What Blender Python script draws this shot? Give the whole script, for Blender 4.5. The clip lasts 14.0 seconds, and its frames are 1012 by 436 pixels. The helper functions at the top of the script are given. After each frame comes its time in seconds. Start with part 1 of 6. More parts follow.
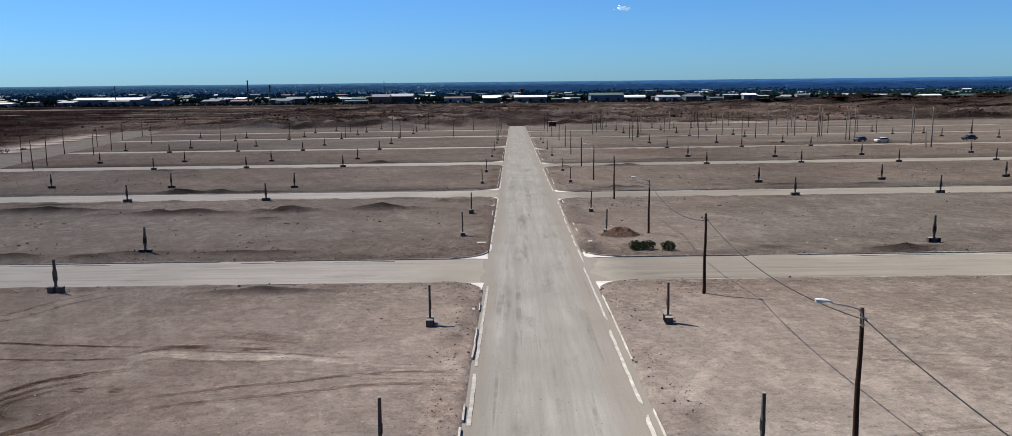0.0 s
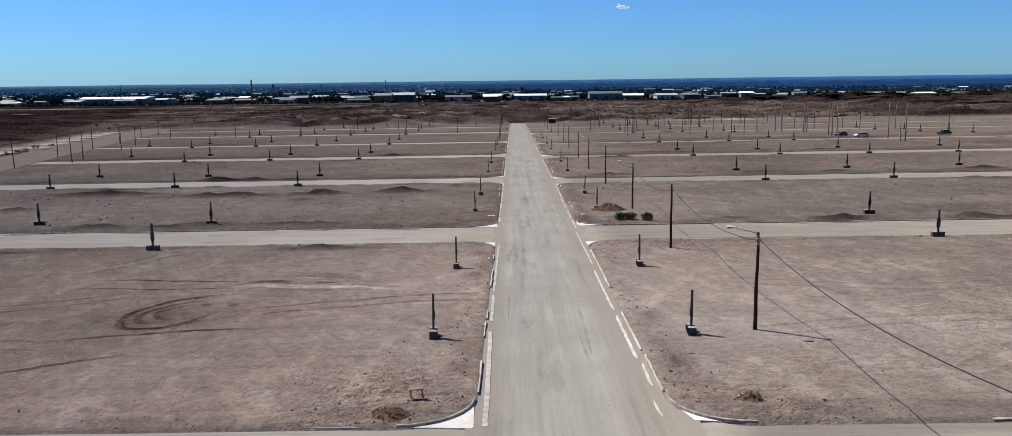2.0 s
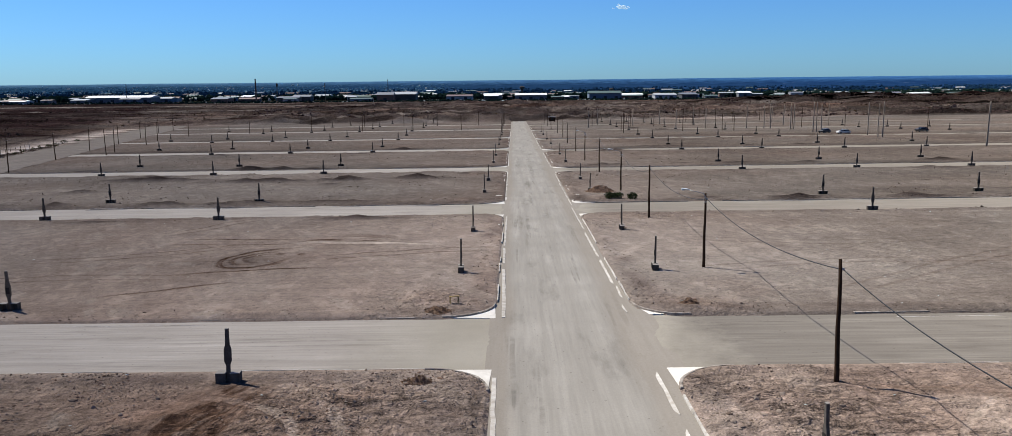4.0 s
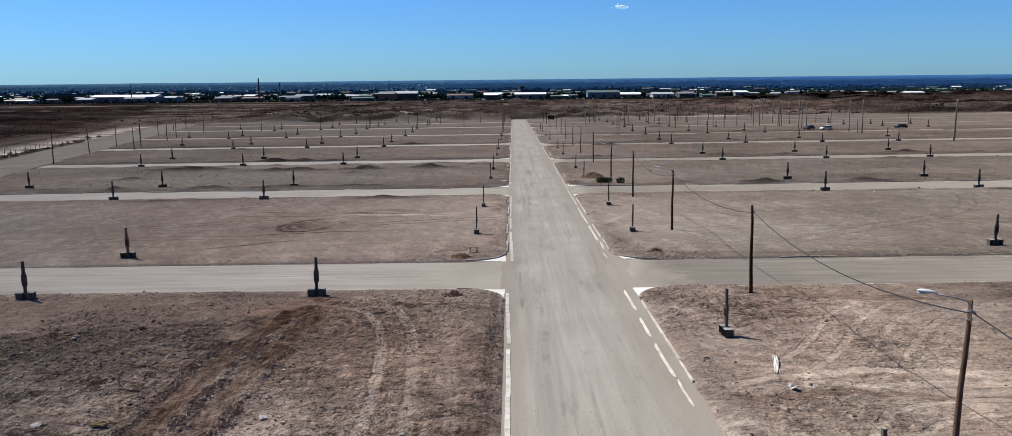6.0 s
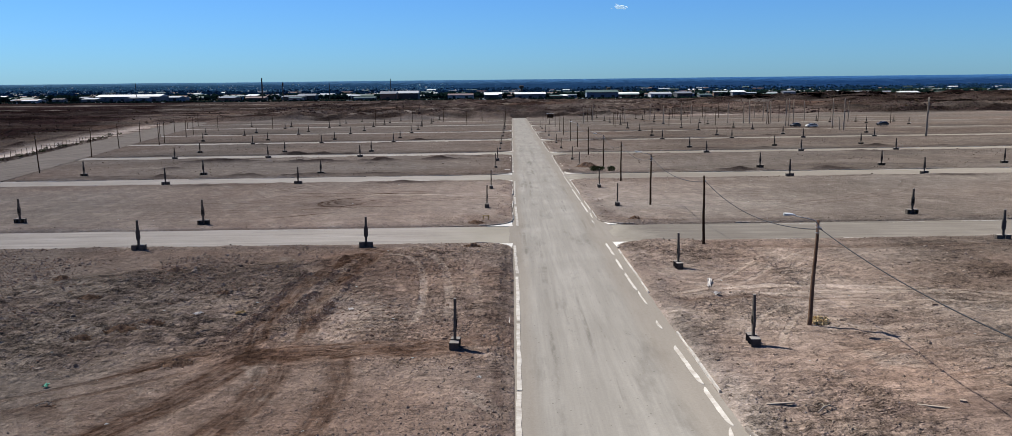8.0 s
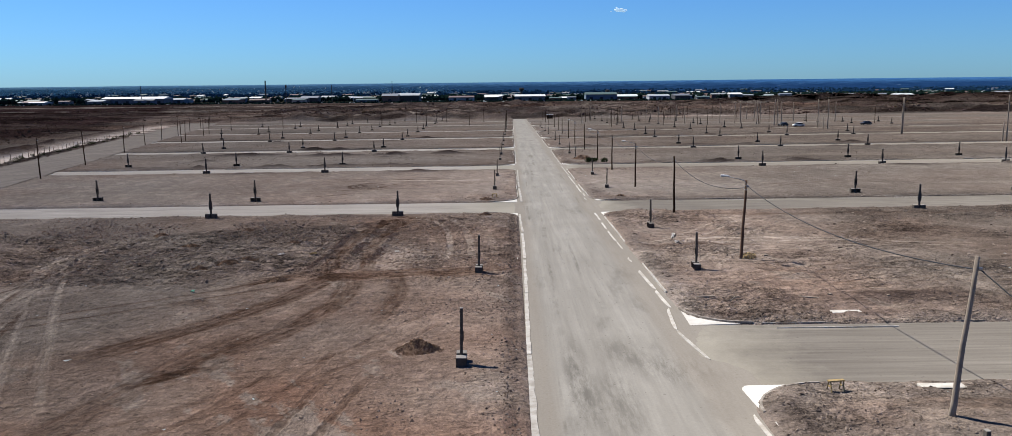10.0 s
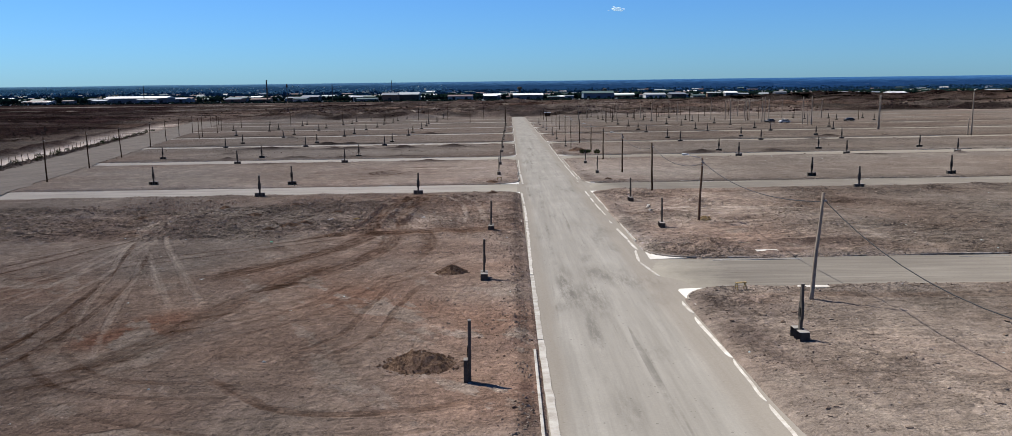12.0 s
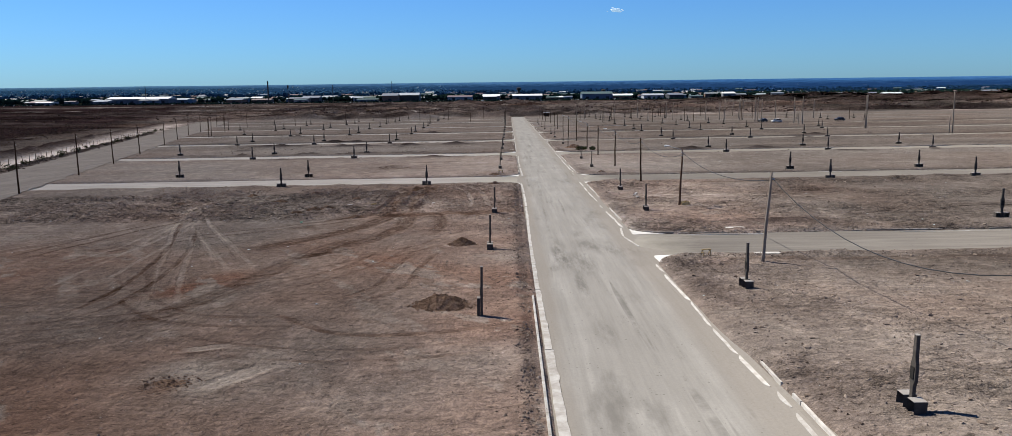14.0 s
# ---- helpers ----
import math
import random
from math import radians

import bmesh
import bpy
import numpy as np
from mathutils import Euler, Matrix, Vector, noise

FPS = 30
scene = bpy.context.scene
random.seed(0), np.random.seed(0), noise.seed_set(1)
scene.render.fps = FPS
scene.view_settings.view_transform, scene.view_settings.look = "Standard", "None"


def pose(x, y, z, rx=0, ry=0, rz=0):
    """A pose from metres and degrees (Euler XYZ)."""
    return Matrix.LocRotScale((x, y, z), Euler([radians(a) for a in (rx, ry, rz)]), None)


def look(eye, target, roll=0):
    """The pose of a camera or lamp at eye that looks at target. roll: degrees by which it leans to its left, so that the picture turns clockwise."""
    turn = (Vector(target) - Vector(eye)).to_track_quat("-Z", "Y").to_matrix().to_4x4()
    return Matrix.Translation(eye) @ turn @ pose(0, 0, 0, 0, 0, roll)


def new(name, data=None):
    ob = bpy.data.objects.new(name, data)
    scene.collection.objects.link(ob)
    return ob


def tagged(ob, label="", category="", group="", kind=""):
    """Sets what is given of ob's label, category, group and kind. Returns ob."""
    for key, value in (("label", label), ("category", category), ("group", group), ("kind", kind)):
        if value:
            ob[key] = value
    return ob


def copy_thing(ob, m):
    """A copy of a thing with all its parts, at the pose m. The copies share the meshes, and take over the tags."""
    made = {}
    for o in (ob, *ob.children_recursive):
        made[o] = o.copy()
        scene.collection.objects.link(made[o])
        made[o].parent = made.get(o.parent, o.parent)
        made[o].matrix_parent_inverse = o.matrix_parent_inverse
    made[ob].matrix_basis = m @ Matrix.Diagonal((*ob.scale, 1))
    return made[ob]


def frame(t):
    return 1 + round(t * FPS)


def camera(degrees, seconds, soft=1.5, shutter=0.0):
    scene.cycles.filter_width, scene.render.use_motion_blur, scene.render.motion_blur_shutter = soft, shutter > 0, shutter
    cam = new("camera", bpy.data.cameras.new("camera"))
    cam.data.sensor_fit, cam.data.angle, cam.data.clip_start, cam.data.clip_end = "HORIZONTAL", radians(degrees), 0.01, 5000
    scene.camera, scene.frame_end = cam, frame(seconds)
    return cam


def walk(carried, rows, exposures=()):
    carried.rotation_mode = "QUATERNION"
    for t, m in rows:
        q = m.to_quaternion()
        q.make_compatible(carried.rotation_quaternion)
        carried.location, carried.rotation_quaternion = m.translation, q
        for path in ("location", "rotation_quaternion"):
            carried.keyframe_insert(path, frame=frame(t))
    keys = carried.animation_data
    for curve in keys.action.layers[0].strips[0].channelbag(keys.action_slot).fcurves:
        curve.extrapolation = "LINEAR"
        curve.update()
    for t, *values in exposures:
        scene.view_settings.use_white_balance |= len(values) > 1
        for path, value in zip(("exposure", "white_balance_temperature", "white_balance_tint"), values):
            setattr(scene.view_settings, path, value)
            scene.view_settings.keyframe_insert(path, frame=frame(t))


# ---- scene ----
cam = camera(62.5, 14.0, soft=0.3)
PATH = [
    (0, (-3.367, -1.005, 15.026), (-3.386, 0.969, 14.705), -0.5),
    (0.5, (-3.54, -5.1, 15.013), (-3.558, -3.126, 14.692), -0.5),
    (1, (-3.719, -9.079, 15.027), (-3.737, -7.105, 14.705), -0.5),
    (1.5, (-3.831, -12.967, 15.006), (-3.85, -10.993, 14.684), -0.5),
    (2, (-3.949, -16.935, 15.017), (-3.968, -14.961, 14.693), -0.6),
    (2.5, (-4.082, -20.9, 15.018), (-4.102, -18.927, 14.693), -0.6),
    (3, (-4.287, -24.94, 14.961), (-4.305, -22.966, 14.637), -0.5),
    (5.5, (-4.984, -45.045, 14.878), (-5.003, -43.072, 14.552), -0.5),
    (6, (-5.172, -48.955, 14.858), (-5.189, -46.982, 14.532), -0.5),
    (6.5, (-5.318, -52.926, 14.811), (-5.335, -50.952, 14.486), -0.5),
    (7, (-5.424, -56.907, 14.811), (-5.441, -54.934, 14.486), -0.5),
    (7.5, (-5.601, -60.928, 14.755), (-5.616, -58.955, 14.43), -0.5),
    (8, (-5.751, -64.894, 14.774), (-5.767, -62.921, 14.448), -0.5),
    (10.5, (-6.485, -84.775, 14.299), (-6.5, -82.801, 13.98), -0.5),
    (11, (-6.61, -88.778, 14.317), (-6.624, -86.804, 13.996), -0.5),
    (11.5, (-6.816, -92.737, 14.297), (-6.828, -90.763, 13.976), -0.6),
    (12, (-6.979, -96.634, 14.274), (-6.99, -94.66, 13.952), -0.6),
    (12.5, (-7.114, -100.14, 14.227), (-7.125, -98.166, 13.906), -0.5),
    (13, (-7.198, -102.915, 14.141), (-7.208, -100.94, 13.821), -0.6),
    (13.5, (-7.19, -104.872, 14.057), (-7.2, -102.897, 13.738), -0.7),
    (14, (-7.201, -106.09, 14.149), (-7.21, -104.116, 13.829), -0.6),
]
walk(cam, [(t, look(eye, target, roll)) for t, eye, target, roll in PATH], exposures=[(0.0, 1.29), (14.0, 1.29)])

# ---- light ----
SUN_TO = Vector((-3.75, 2.3, 5.85)).normalized()
world = bpy.data.worlds.new("world")
scene.world = world
world.use_nodes = True
wn = world.node_tree
sky = wn.nodes.new("ShaderNodeTexSky")
sky.sky_type = "NISHITA"
sky.sun_disc = False
sky.sun_elevation = math.asin(SUN_TO.z)
sky.sun_rotation = math.atan2(SUN_TO.x, SUN_TO.y)
sky.air_density, sky.dust_density, sky.ozone_density = 1.0, 0.25, 1.6
sky.altitude = 300
tint = wn.nodes.new("ShaderNodeMix")
tint.data_type, tint.blend_type = "RGBA", "MULTIPLY"
tint.inputs[0].default_value = 1.0
tint.inputs[7].default_value = (0.478, 0.985, 1.80, 1)
wn.links.new(sky.outputs[0], tint.inputs[6])
wn.links.new(tint.outputs[2], wn.nodes["Background"].inputs[0])
wn.nodes["Background"].inputs[1].default_value = 0.028
sun = new("sun", bpy.data.lights.new("sun", "SUN"))
sun.data.energy = 5.0
sun.data.angle = radians(0.5)
sun.data.color = (0.985, 0.945, 0.855)
sun.matrix_world = look(SUN_TO * 100, (0, 0, 0))


# ---- materials ----
LIGHTNESS = 0.56  # trims all base colours alike


def material(name, rough=0.9, metal=0.0):
    m = bpy.data.materials.new(name)
    m.use_nodes = True
    b = m.node_tree.nodes["Principled BSDF"]
    b.inputs["Roughness"].default_value = rough
    b.inputs["Metallic"].default_value = metal
    b.inputs["Specular IOR Level"].default_value = 0.25 if rough < 0.84 else 0.0
    b.inputs["Diffuse Roughness"].default_value = 1.0 if rough > 0.84 else 0.0
    return m, m.node_tree, b


def noise_node(nt, scale, detail=4.0, stretch=(1, 1, 1), rough=0.55, vector=None):
    n = nt.nodes.new("ShaderNodeTexNoise")
    n.inputs["Scale"].default_value = scale
    n.inputs["Detail"].default_value = detail
    n.inputs["Roughness"].default_value = rough
    if vector is None:
        vector = nt.nodes.new("ShaderNodeTexCoord").outputs["Object"]
    mp = nt.nodes.new("ShaderNodeMapping")
    mp.inputs["Scale"].default_value = stretch
    nt.links.new(vector, mp.inputs[0])
    nt.links.new(mp.outputs[0], n.inputs["Vector"])
    return n.outputs["Fac"]


def ramp(nt, fac, lo, hi):
    r = nt.nodes.new("ShaderNodeMapRange")
    r.inputs["From Min"].default_value = lo
    r.inputs["From Max"].default_value = hi
    nt.links.new(fac, r.inputs["Value"])
    return r.outputs[0]


def mix(nt, fac, a, b):
    m = nt.nodes.new("ShaderNodeMix")
    m.data_type = "RGBA"
    if isinstance(fac, float):
        m.inputs[0].default_value = fac
    else:
        nt.links.new(fac, m.inputs[0])
    for sock, v in ((m.inputs[6], a), (m.inputs[7], b)):
        if isinstance(v, tuple):
            sock.default_value = (*(LIGHTNESS * u for u in v), 1)
        else:
            nt.links.new(v, sock)
    return m.outputs[2]


def math_node(nt, op, a, b):
    m = nt.nodes.new("ShaderNodeMath")
    m.operation = op
    for sock, v in zip(m.inputs, (a, b)):
        if isinstance(v, (int, float)):
            sock.default_value = v
        else:
            nt.links.new(v, sock)
    return m.outputs[0]


def bump(nt, b, height, strength, distance):
    n = nt.nodes.new("ShaderNodeBump")
    n.inputs["Strength"].default_value = strength
    n.inputs["Distance"].default_value = distance
    nt.links.new(height, n.inputs["Height"])
    nt.links.new(n.outputs[0], b.inputs["Normal"])


def pebbles(nt, scale, share, size):
    """1 on scattered small stones: some cells of a cell pattern."""
    v = nt.nodes.new("ShaderNodeTexVoronoi")
    v.inputs["Scale"].default_value = scale
    nt.links.new(nt.nodes.new("ShaderNodeTexCoord").outputs["Object"], v.inputs["Vector"])
    sp = nt.nodes.new("ShaderNodeSeparateColor")
    nt.links.new(v.outputs["Color"], sp.inputs[0])
    some = math_node(nt, "GREATER_THAN", sp.outputs[0], 1 - share)
    core = math_node(nt, "LESS_THAN", v.outputs["Distance"], math_node(nt, "MULTIPLY", sp.outputs[1], size))
    return math_node(nt, "MULTIPLY", some, core)


def cells(nt, scale, stretch=(1, 1, 1)):
    """Distance to the middle of the nearest cell of a lumpy pattern, and a chance value for each cell."""
    v = nt.nodes.new("ShaderNodeTexVoronoi")
    v.inputs["Scale"].default_value = scale
    mp = nt.nodes.new("ShaderNodeMapping")
    mp.inputs["Scale"].default_value = stretch
    nt.links.new(nt.nodes.new("ShaderNodeTexCoord").outputs["Object"], mp.inputs[0])
    warp = nt.nodes.new("ShaderNodeVectorMath")
    warp.operation = "MULTIPLY_ADD"
    nz = nt.nodes.new("ShaderNodeTexNoise")
    nz.inputs["Scale"].default_value = scale * 1.7
    nt.links.new(mp.outputs[0], nz.inputs["Vector"])
    nt.links.new(nz.outputs["Color"], warp.inputs[0])
    warp.inputs[1].default_value = (0.5 / scale, 0.5 / scale, 0)
    nt.links.new(mp.outputs[0], warp.inputs[2])
    nt.links.new(warp.outputs[0], v.inputs["Vector"])
    sp = nt.nodes.new("ShaderNodeSeparateColor")
    nt.links.new(v.outputs["Color"], sp.inputs[0])
    return v.outputs["Distance"], sp.outputs[0]


def trail_layer(nt, k):
    """Wheel lines and dragged bands of one layer: how pale or dark, how worn smooth, and the crumbled lip beside them."""
    at = nt.nodes.new("ShaderNodeAttribute")
    at.attribute_name = "trail_%d" % k
    sp = nt.nodes.new("ShaderNodeSeparateColor")
    nt.links.new(at.outputs["Color"], sp.inputs[0])
    d, along, strength, width = sp.outputs[0], sp.outputs[1], sp.outputs[2], at.outputs["Alpha"]
    vec = nt.nodes.new("ShaderNodeCombineXYZ")
    nt.links.new(d, vec.inputs[0])
    nt.links.new(math_node(nt, "MULTIPLY", along, 0.10), vec.inputs[1])
    vec.inputs[2].default_value = 7.0 * k
    wob = noise_node(nt, 1.6, 4, rough=0.6)
    dd = math_node(nt, "ADD", d, math_node(nt, "MULTIPLY", math_node(nt, "SUBTRACT", wob, 0.5), 0.42))
    ad = math_node(nt, "ABSOLUTE", dd, 0)
    pair = math_node(nt, "LESS_THAN", width, 0.0)
    wheel = math_node(nt, "DIVIDE", math_node(nt, "ABSOLUTE", math_node(nt, "SUBTRACT", ad, 0.85), 0), 0.20)
    band = math_node(nt, "DIVIDE", ad, math_node(nt, "MAXIMUM", width, 0.1))
    x = math_node(nt, "ADD", math_node(nt, "MULTIPLY", wheel, pair), math_node(nt, "MULTIPLY", band, math_node(nt, "SUBTRACT", 1.0, pair)))
    inside = ramp(nt, x, 1.10, 0.75)
    streak = ramp(nt, noise_node(nt, 3.2, 6, rough=0.72, vector=vec.outputs[0]), 0.38, 0.60)
    broken = ramp(nt, noise_node(nt, 0.7, 6, rough=0.7), 0.40, 0.56)
    strength = math_node(nt, "MULTIPLY", strength, math_node(nt, "ADD", 0.60, math_node(nt, "MULTIPLY", broken, 0.40)))
    value = math_node(nt, "MULTIPLY", math_node(nt, "MULTIPLY", inside, strength), math_node(nt, "ADD", 0.30, math_node(nt, "MULTIPLY", streak, 0.70)))
    size = math_node(nt, "ABSOLUTE", strength, 0)
    lip = math_node(nt, "MULTIPLY", ramp(nt, math_node(nt, "ABSOLUTE", math_node(nt, "SUBTRACT", x, 1.35), 0), 0.40, 0.05), size)
    return value, math_node(nt, "MULTIPLY", inside, math_node(nt, "MINIMUM", math_node(nt, "MULTIPLY", size, 2.0), 1.0)), lip, math_node(nt, "MULTIPLY", streak, math_node(nt, "MULTIPLY", inside, size))


def soil_material():
    m, nt, b = material("bare_soil", 0.95)
    M = lambda op, a, c: math_node(nt, op, a, c)
    at = nt.nodes.new("ShaderNodeAttribute")
    at.attribute_name = "soil"
    sep = nt.nodes.new("ShaderNodeSeparateColor")
    nt.links.new(at.outputs["Color"], sep.inputs[0])
    churn = at.outputs["Alpha"]
    at2 = nt.nodes.new("ShaderNodeAttribute")
    at2.attribute_name = "tone"
    sep2 = nt.nodes.new("ShaderNodeSeparateColor")
    nt.links.new(at2.outputs["Color"], sep2.inputs[0])
    value, smooth, lip, groove = trail_layer(nt, 0)
    for k in (1, 2, 3):
        v2, s2, l2, g2 = trail_layer(nt, k)
        value, smooth, lip, groove = M("ADD", value, v2), M("MAXIMUM", smooth, s2), M("MAXIMUM", lip, l2), M("MAXIMUM", groove, g2)
    pale_part, dark_part = M("MAXIMUM", M("MULTIPLY", value, 1.15), 0.0), M("MAXIMUM", M("MULTIPLY", value, -1.5), 0.0)
    churn = M("MULTIPLY", churn, M("SUBTRACT", 1.0, M("MULTIPLY", smooth, 0.45)))
    big = ramp(nt, noise_node(nt, 0.035, 5), 0.35, 0.65)
    mid = ramp(nt, noise_node(nt, 0.30, 8, (1, 0.6, 1), rough=0.68), 0.40, 0.60)
    fine = ramp(nt, noise_node(nt, 2.0, 9, rough=0.80), 0.44, 0.58)
    grit = ramp(nt, noise_node(nt, 9.0, 6, rough=0.85), 0.47, 0.56)
    crust = ramp(nt, noise_node(nt, 0.55, 9, (1, 0.6, 1), rough=0.70), 0.53, 0.575)
    slant_map = nt.nodes.new("ShaderNodeMapping")
    slant_map.inputs["Rotation"].default_value = (0, 0, radians(-28))
    nt.links.new(nt.nodes.new("ShaderNodeTexCoord").outputs["Object"], slant_map.inputs[0])
    scrape = ramp(nt, noise_node(nt, 0.34, 7, (1, 0.42, 1), 0.62, slant_map.outputs[0]), 0.56, 0.60)
    drag = ramp(nt, noise_node(nt, 1.2, 5, (1, 0.10, 1), 0.60, slant_map.outputs[0]), 0.42, 0.62)
    drag_x = ramp(nt, noise_node(nt, 1.0, 5, (0.10, 1, 1), 0.60), 0.42, 0.62)
    ridge = ramp(nt, noise_node(nt, 1.0, 7, (0.55, 1.25, 1), rough=0.62), 0.50, 0.62)
    d1, chance1 = cells(nt, 2.6, (1, 0.75, 1))
    d2, chance2 = cells(nt, 7.0)
    lump1 = M("MULTIPLY", ramp(nt, d1, 0.62, 0.18), ramp(nt, chance1, 0.35, 0.75))
    lump2 = M("MULTIPLY", ramp(nt, d2, 0.60, 0.20), ramp(nt, chance2, 0.25, 0.70))
    # colours
    c = mix(nt, big, (0.365, 0.312, 0.270), (0.434, 0.374, 0.326))
    soft_mid = M("MULTIPLY", mid, M("ADD", 0.40, M("MULTIPLY", churn, 0.60)))
    c = mix(nt, M("MULTIPLY", soft_mid, 0.70), c, (0.268, 0.214, 0.190))
    redd = mix(nt, soft_mid, (0.392, 0.234, 0.166), (0.262, 0.148, 0.104))
    c = mix(nt, sep.outputs[0], c, redd)
    c = mix(nt, M("MULTIPLY", ramp(nt, sep.outputs[0], 0.72, 1.0), 0.8), c, mix(nt, drag, (0.300, 0.135, 0.088), (0.410, 0.230, 0.165)))
    c = mix(nt, sep.outputs[2], c, mix(nt, soft_mid, (0.092, 0.047, 0.046), (0.040, 0.024, 0.025)))
    c = mix(nt, M("MULTIPLY", sep.outputs[1], 0.85), c, (0.62, 0.525, 0.445))
    c = mix(nt, M("MULTIPLY", M("MULTIPLY", scrape, M("ADD", 0.06, M("MULTIPLY", sep.outputs[0], 1.25))), M("SUBTRACT", 0.9, churn)), c, mix(nt, drag_x, (0.430, 0.360, 0.306), (0.560, 0.478, 0.410)))
    c = mix(nt, M("MINIMUM", M("MULTIPLY", dark_part, 1.25), 0.92), c, mix(nt, fine, (0.215, 0.125, 0.085), (0.125, 0.072, 0.050)))
    c = mix(nt, M("MINIMUM", pale_part, 0.95), c, (0.70, 0.585, 0.49))
    # grain
    rough_part = M("ADD", 0.50, M("MULTIPLY", churn, 0.50))
    f = M("MULTIPLY", M("MULTIPLY", fine, rough_part), 0.44)
    f = M("ADD", f, M("MULTIPLY", M("MULTIPLY", grit, rough_part), 0.34))
    f = M("ADD", f, M("MULTIPLY", M("MULTIPLY", drag, M("SUBTRACT", 1.0, churn)), 0.09))
    f = M("ADD", f, M("MULTIPLY", M("MULTIPLY", drag_x, M("SUBTRACT", 1.0, churn)), 0.10))
    # gaps between lumps darkened: crevice shade put into the soil colour
    f = M("ADD", f, M("MULTIPLY", M("MULTIPLY", M("SUBTRACT", 1.0, lump1), churn), 0.26))
    f = M("ADD", f, M("MULTIPLY", M("MULTIPLY", M("SUBTRACT", 1.0, lump2), churn), 0.20))
    f = M("ADD", f, M("MULTIPLY", M("MULTIPLY", ridge, churn), 0.30))
    f = M("SUBTRACT", f, M("MULTIPLY", crust, 0.20))
    f = M("MAXIMUM", M("SUBTRACT", M("ADD", 1.17, M("MULTIPLY", churn, 0.21)), f), 0.18)
    stones = M("MAXIMUM", pebbles(nt, 5.0, 0.10, 0.42), pebbles(nt, 2.3, 0.05, 0.30))
    f = M("MULTIPLY", f, M("SUBTRACT", 1.0, M("MULTIPLY", stones, M("ADD", 0.35, M("MULTIPLY", churn, 0.35)))))
    f = M("ADD", f, M("MULTIPLY", pebbles(nt, 6.5, 0.08, 0.42), 0.40))
    f = M("ADD", f, M("MULTIPLY", M("MULTIPLY", pebbles(nt, 3.1, 0.22, 0.45), churn), 0.42))
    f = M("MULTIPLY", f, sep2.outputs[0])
    f = M("MULTIPLY", f, M("SUBTRACT", 1.0, M("MULTIPLY", M("MINIMUM", dark_part, 1.0), 0.50)))
    f = M("MULTIPLY", f, M("SUBTRACT", 1.0, M("MULTIPLY", M("MULTIPLY", lip, fine), 0.45)))
    c = mix(nt, sep2.outputs[1], c, mix(nt, mid, (0.040, 0.055, 0.034), (0.075, 0.070, 0.050)))
    mul = nt.nodes.new("ShaderNodeMix")
    mul.data_type, mul.blend_type = "RGBA", "MULTIPLY"
    mul.inputs[0].default_value = 1.0
    nt.links.new(c, mul.inputs[6])
    nt.links.new(f, mul.inputs[7])
    nt.links.new(mul.outputs[2], b.inputs["Base Color"])
    h = M("ADD", M("MULTIPLY", noise_node(nt, 1.6, 9, rough=0.72), 0.30), M("MULTIPLY", noise_node(nt, 7, 5, rough=0.75), 0.08))
    h = M("MULTIPLY", h, M("ADD", 0.48, M("MULTIPLY", churn, 0.52)))
    h = M("ADD", h, M("MULTIPLY", churn, M("ADD", M("MULTIPLY", lump1, 0.26), M("MULTIPLY", lump2, 0.11))))
    h = M("ADD", h, M("MULTIPLY", M("MULTIPLY", ridge, churn), 0.22))
    h = M("ADD", h, M("SUBTRACT", M("MULTIPLY", lip, 0.07), M("MULTIPLY", groove, 0.06)))
    h = M("ADD", h, M("MULTIPLY", M("MULTIPLY", drag, M("SUBTRACT", 1.0, churn)), 0.010))
    bump(nt, b, h, 1.0, 0.9)
    return m


def spot(nt, x, y, rx, ry):
    """1 in the middle of an ellipse on the ground, 0 outside it."""
    mp = nt.nodes.new("ShaderNodeMapping")
    mp.inputs["Location"].default_value = (-x / rx, -y / ry, 0)
    mp.inputs["Scale"].default_value = (1 / rx, 1 / ry, 0)
    nt.links.new(nt.nodes.new("ShaderNodeTexCoord").outputs["Object"], mp.inputs[0])
    ln = nt.nodes.new("ShaderNodeVectorMath")
    ln.operation = "LENGTH"
    nt.links.new(mp.outputs[0], ln.inputs[0])
    return ramp(nt, ln.outputs["Value"], 1.0, 0.35)


# worn places on the carriageway: middle, half width, half length, how dark
TYRE_SPOTS = [(-3.6, -47, 0.8, 8, 1.0), (-2.9, -57, 0.5, 5, 0.9), (-2.2, -50, 1.4, 6, 0.8), (1.2, -45.5, 2.8, 3.2, 0.9), (-1.2, -43, 1.6, 3.0, 0.7), (-1.75, -20, 0.16, 8.5, 0.9), (-3.75, -25, 0.18, 7, 0.8), (-3.9, -33, 0.3, 5, 0.6),
              (-2.7, -67.5, 0.7, 3.2, 0.5), (-1.0, -66, 0.25, 12, 0.35), (0.2, -72, 0.25, 10, 0.3), (-3.9, 57, 0.4, 7, 0.8), (-2.3, 76, 0.35, 9, 0.8), (-2.4, 96, 0.6, 14, 0.7), (-1.35, 37, 0.14, 9, 0.7),
              (-3.3, 45, 0.3, 7, 0.5), (-1.2, 120, 0.5, 22, 0.6), (-3.6, 140, 0.5, 20, 0.5), (1.5, 12, 0.6, 14, 0.35)]


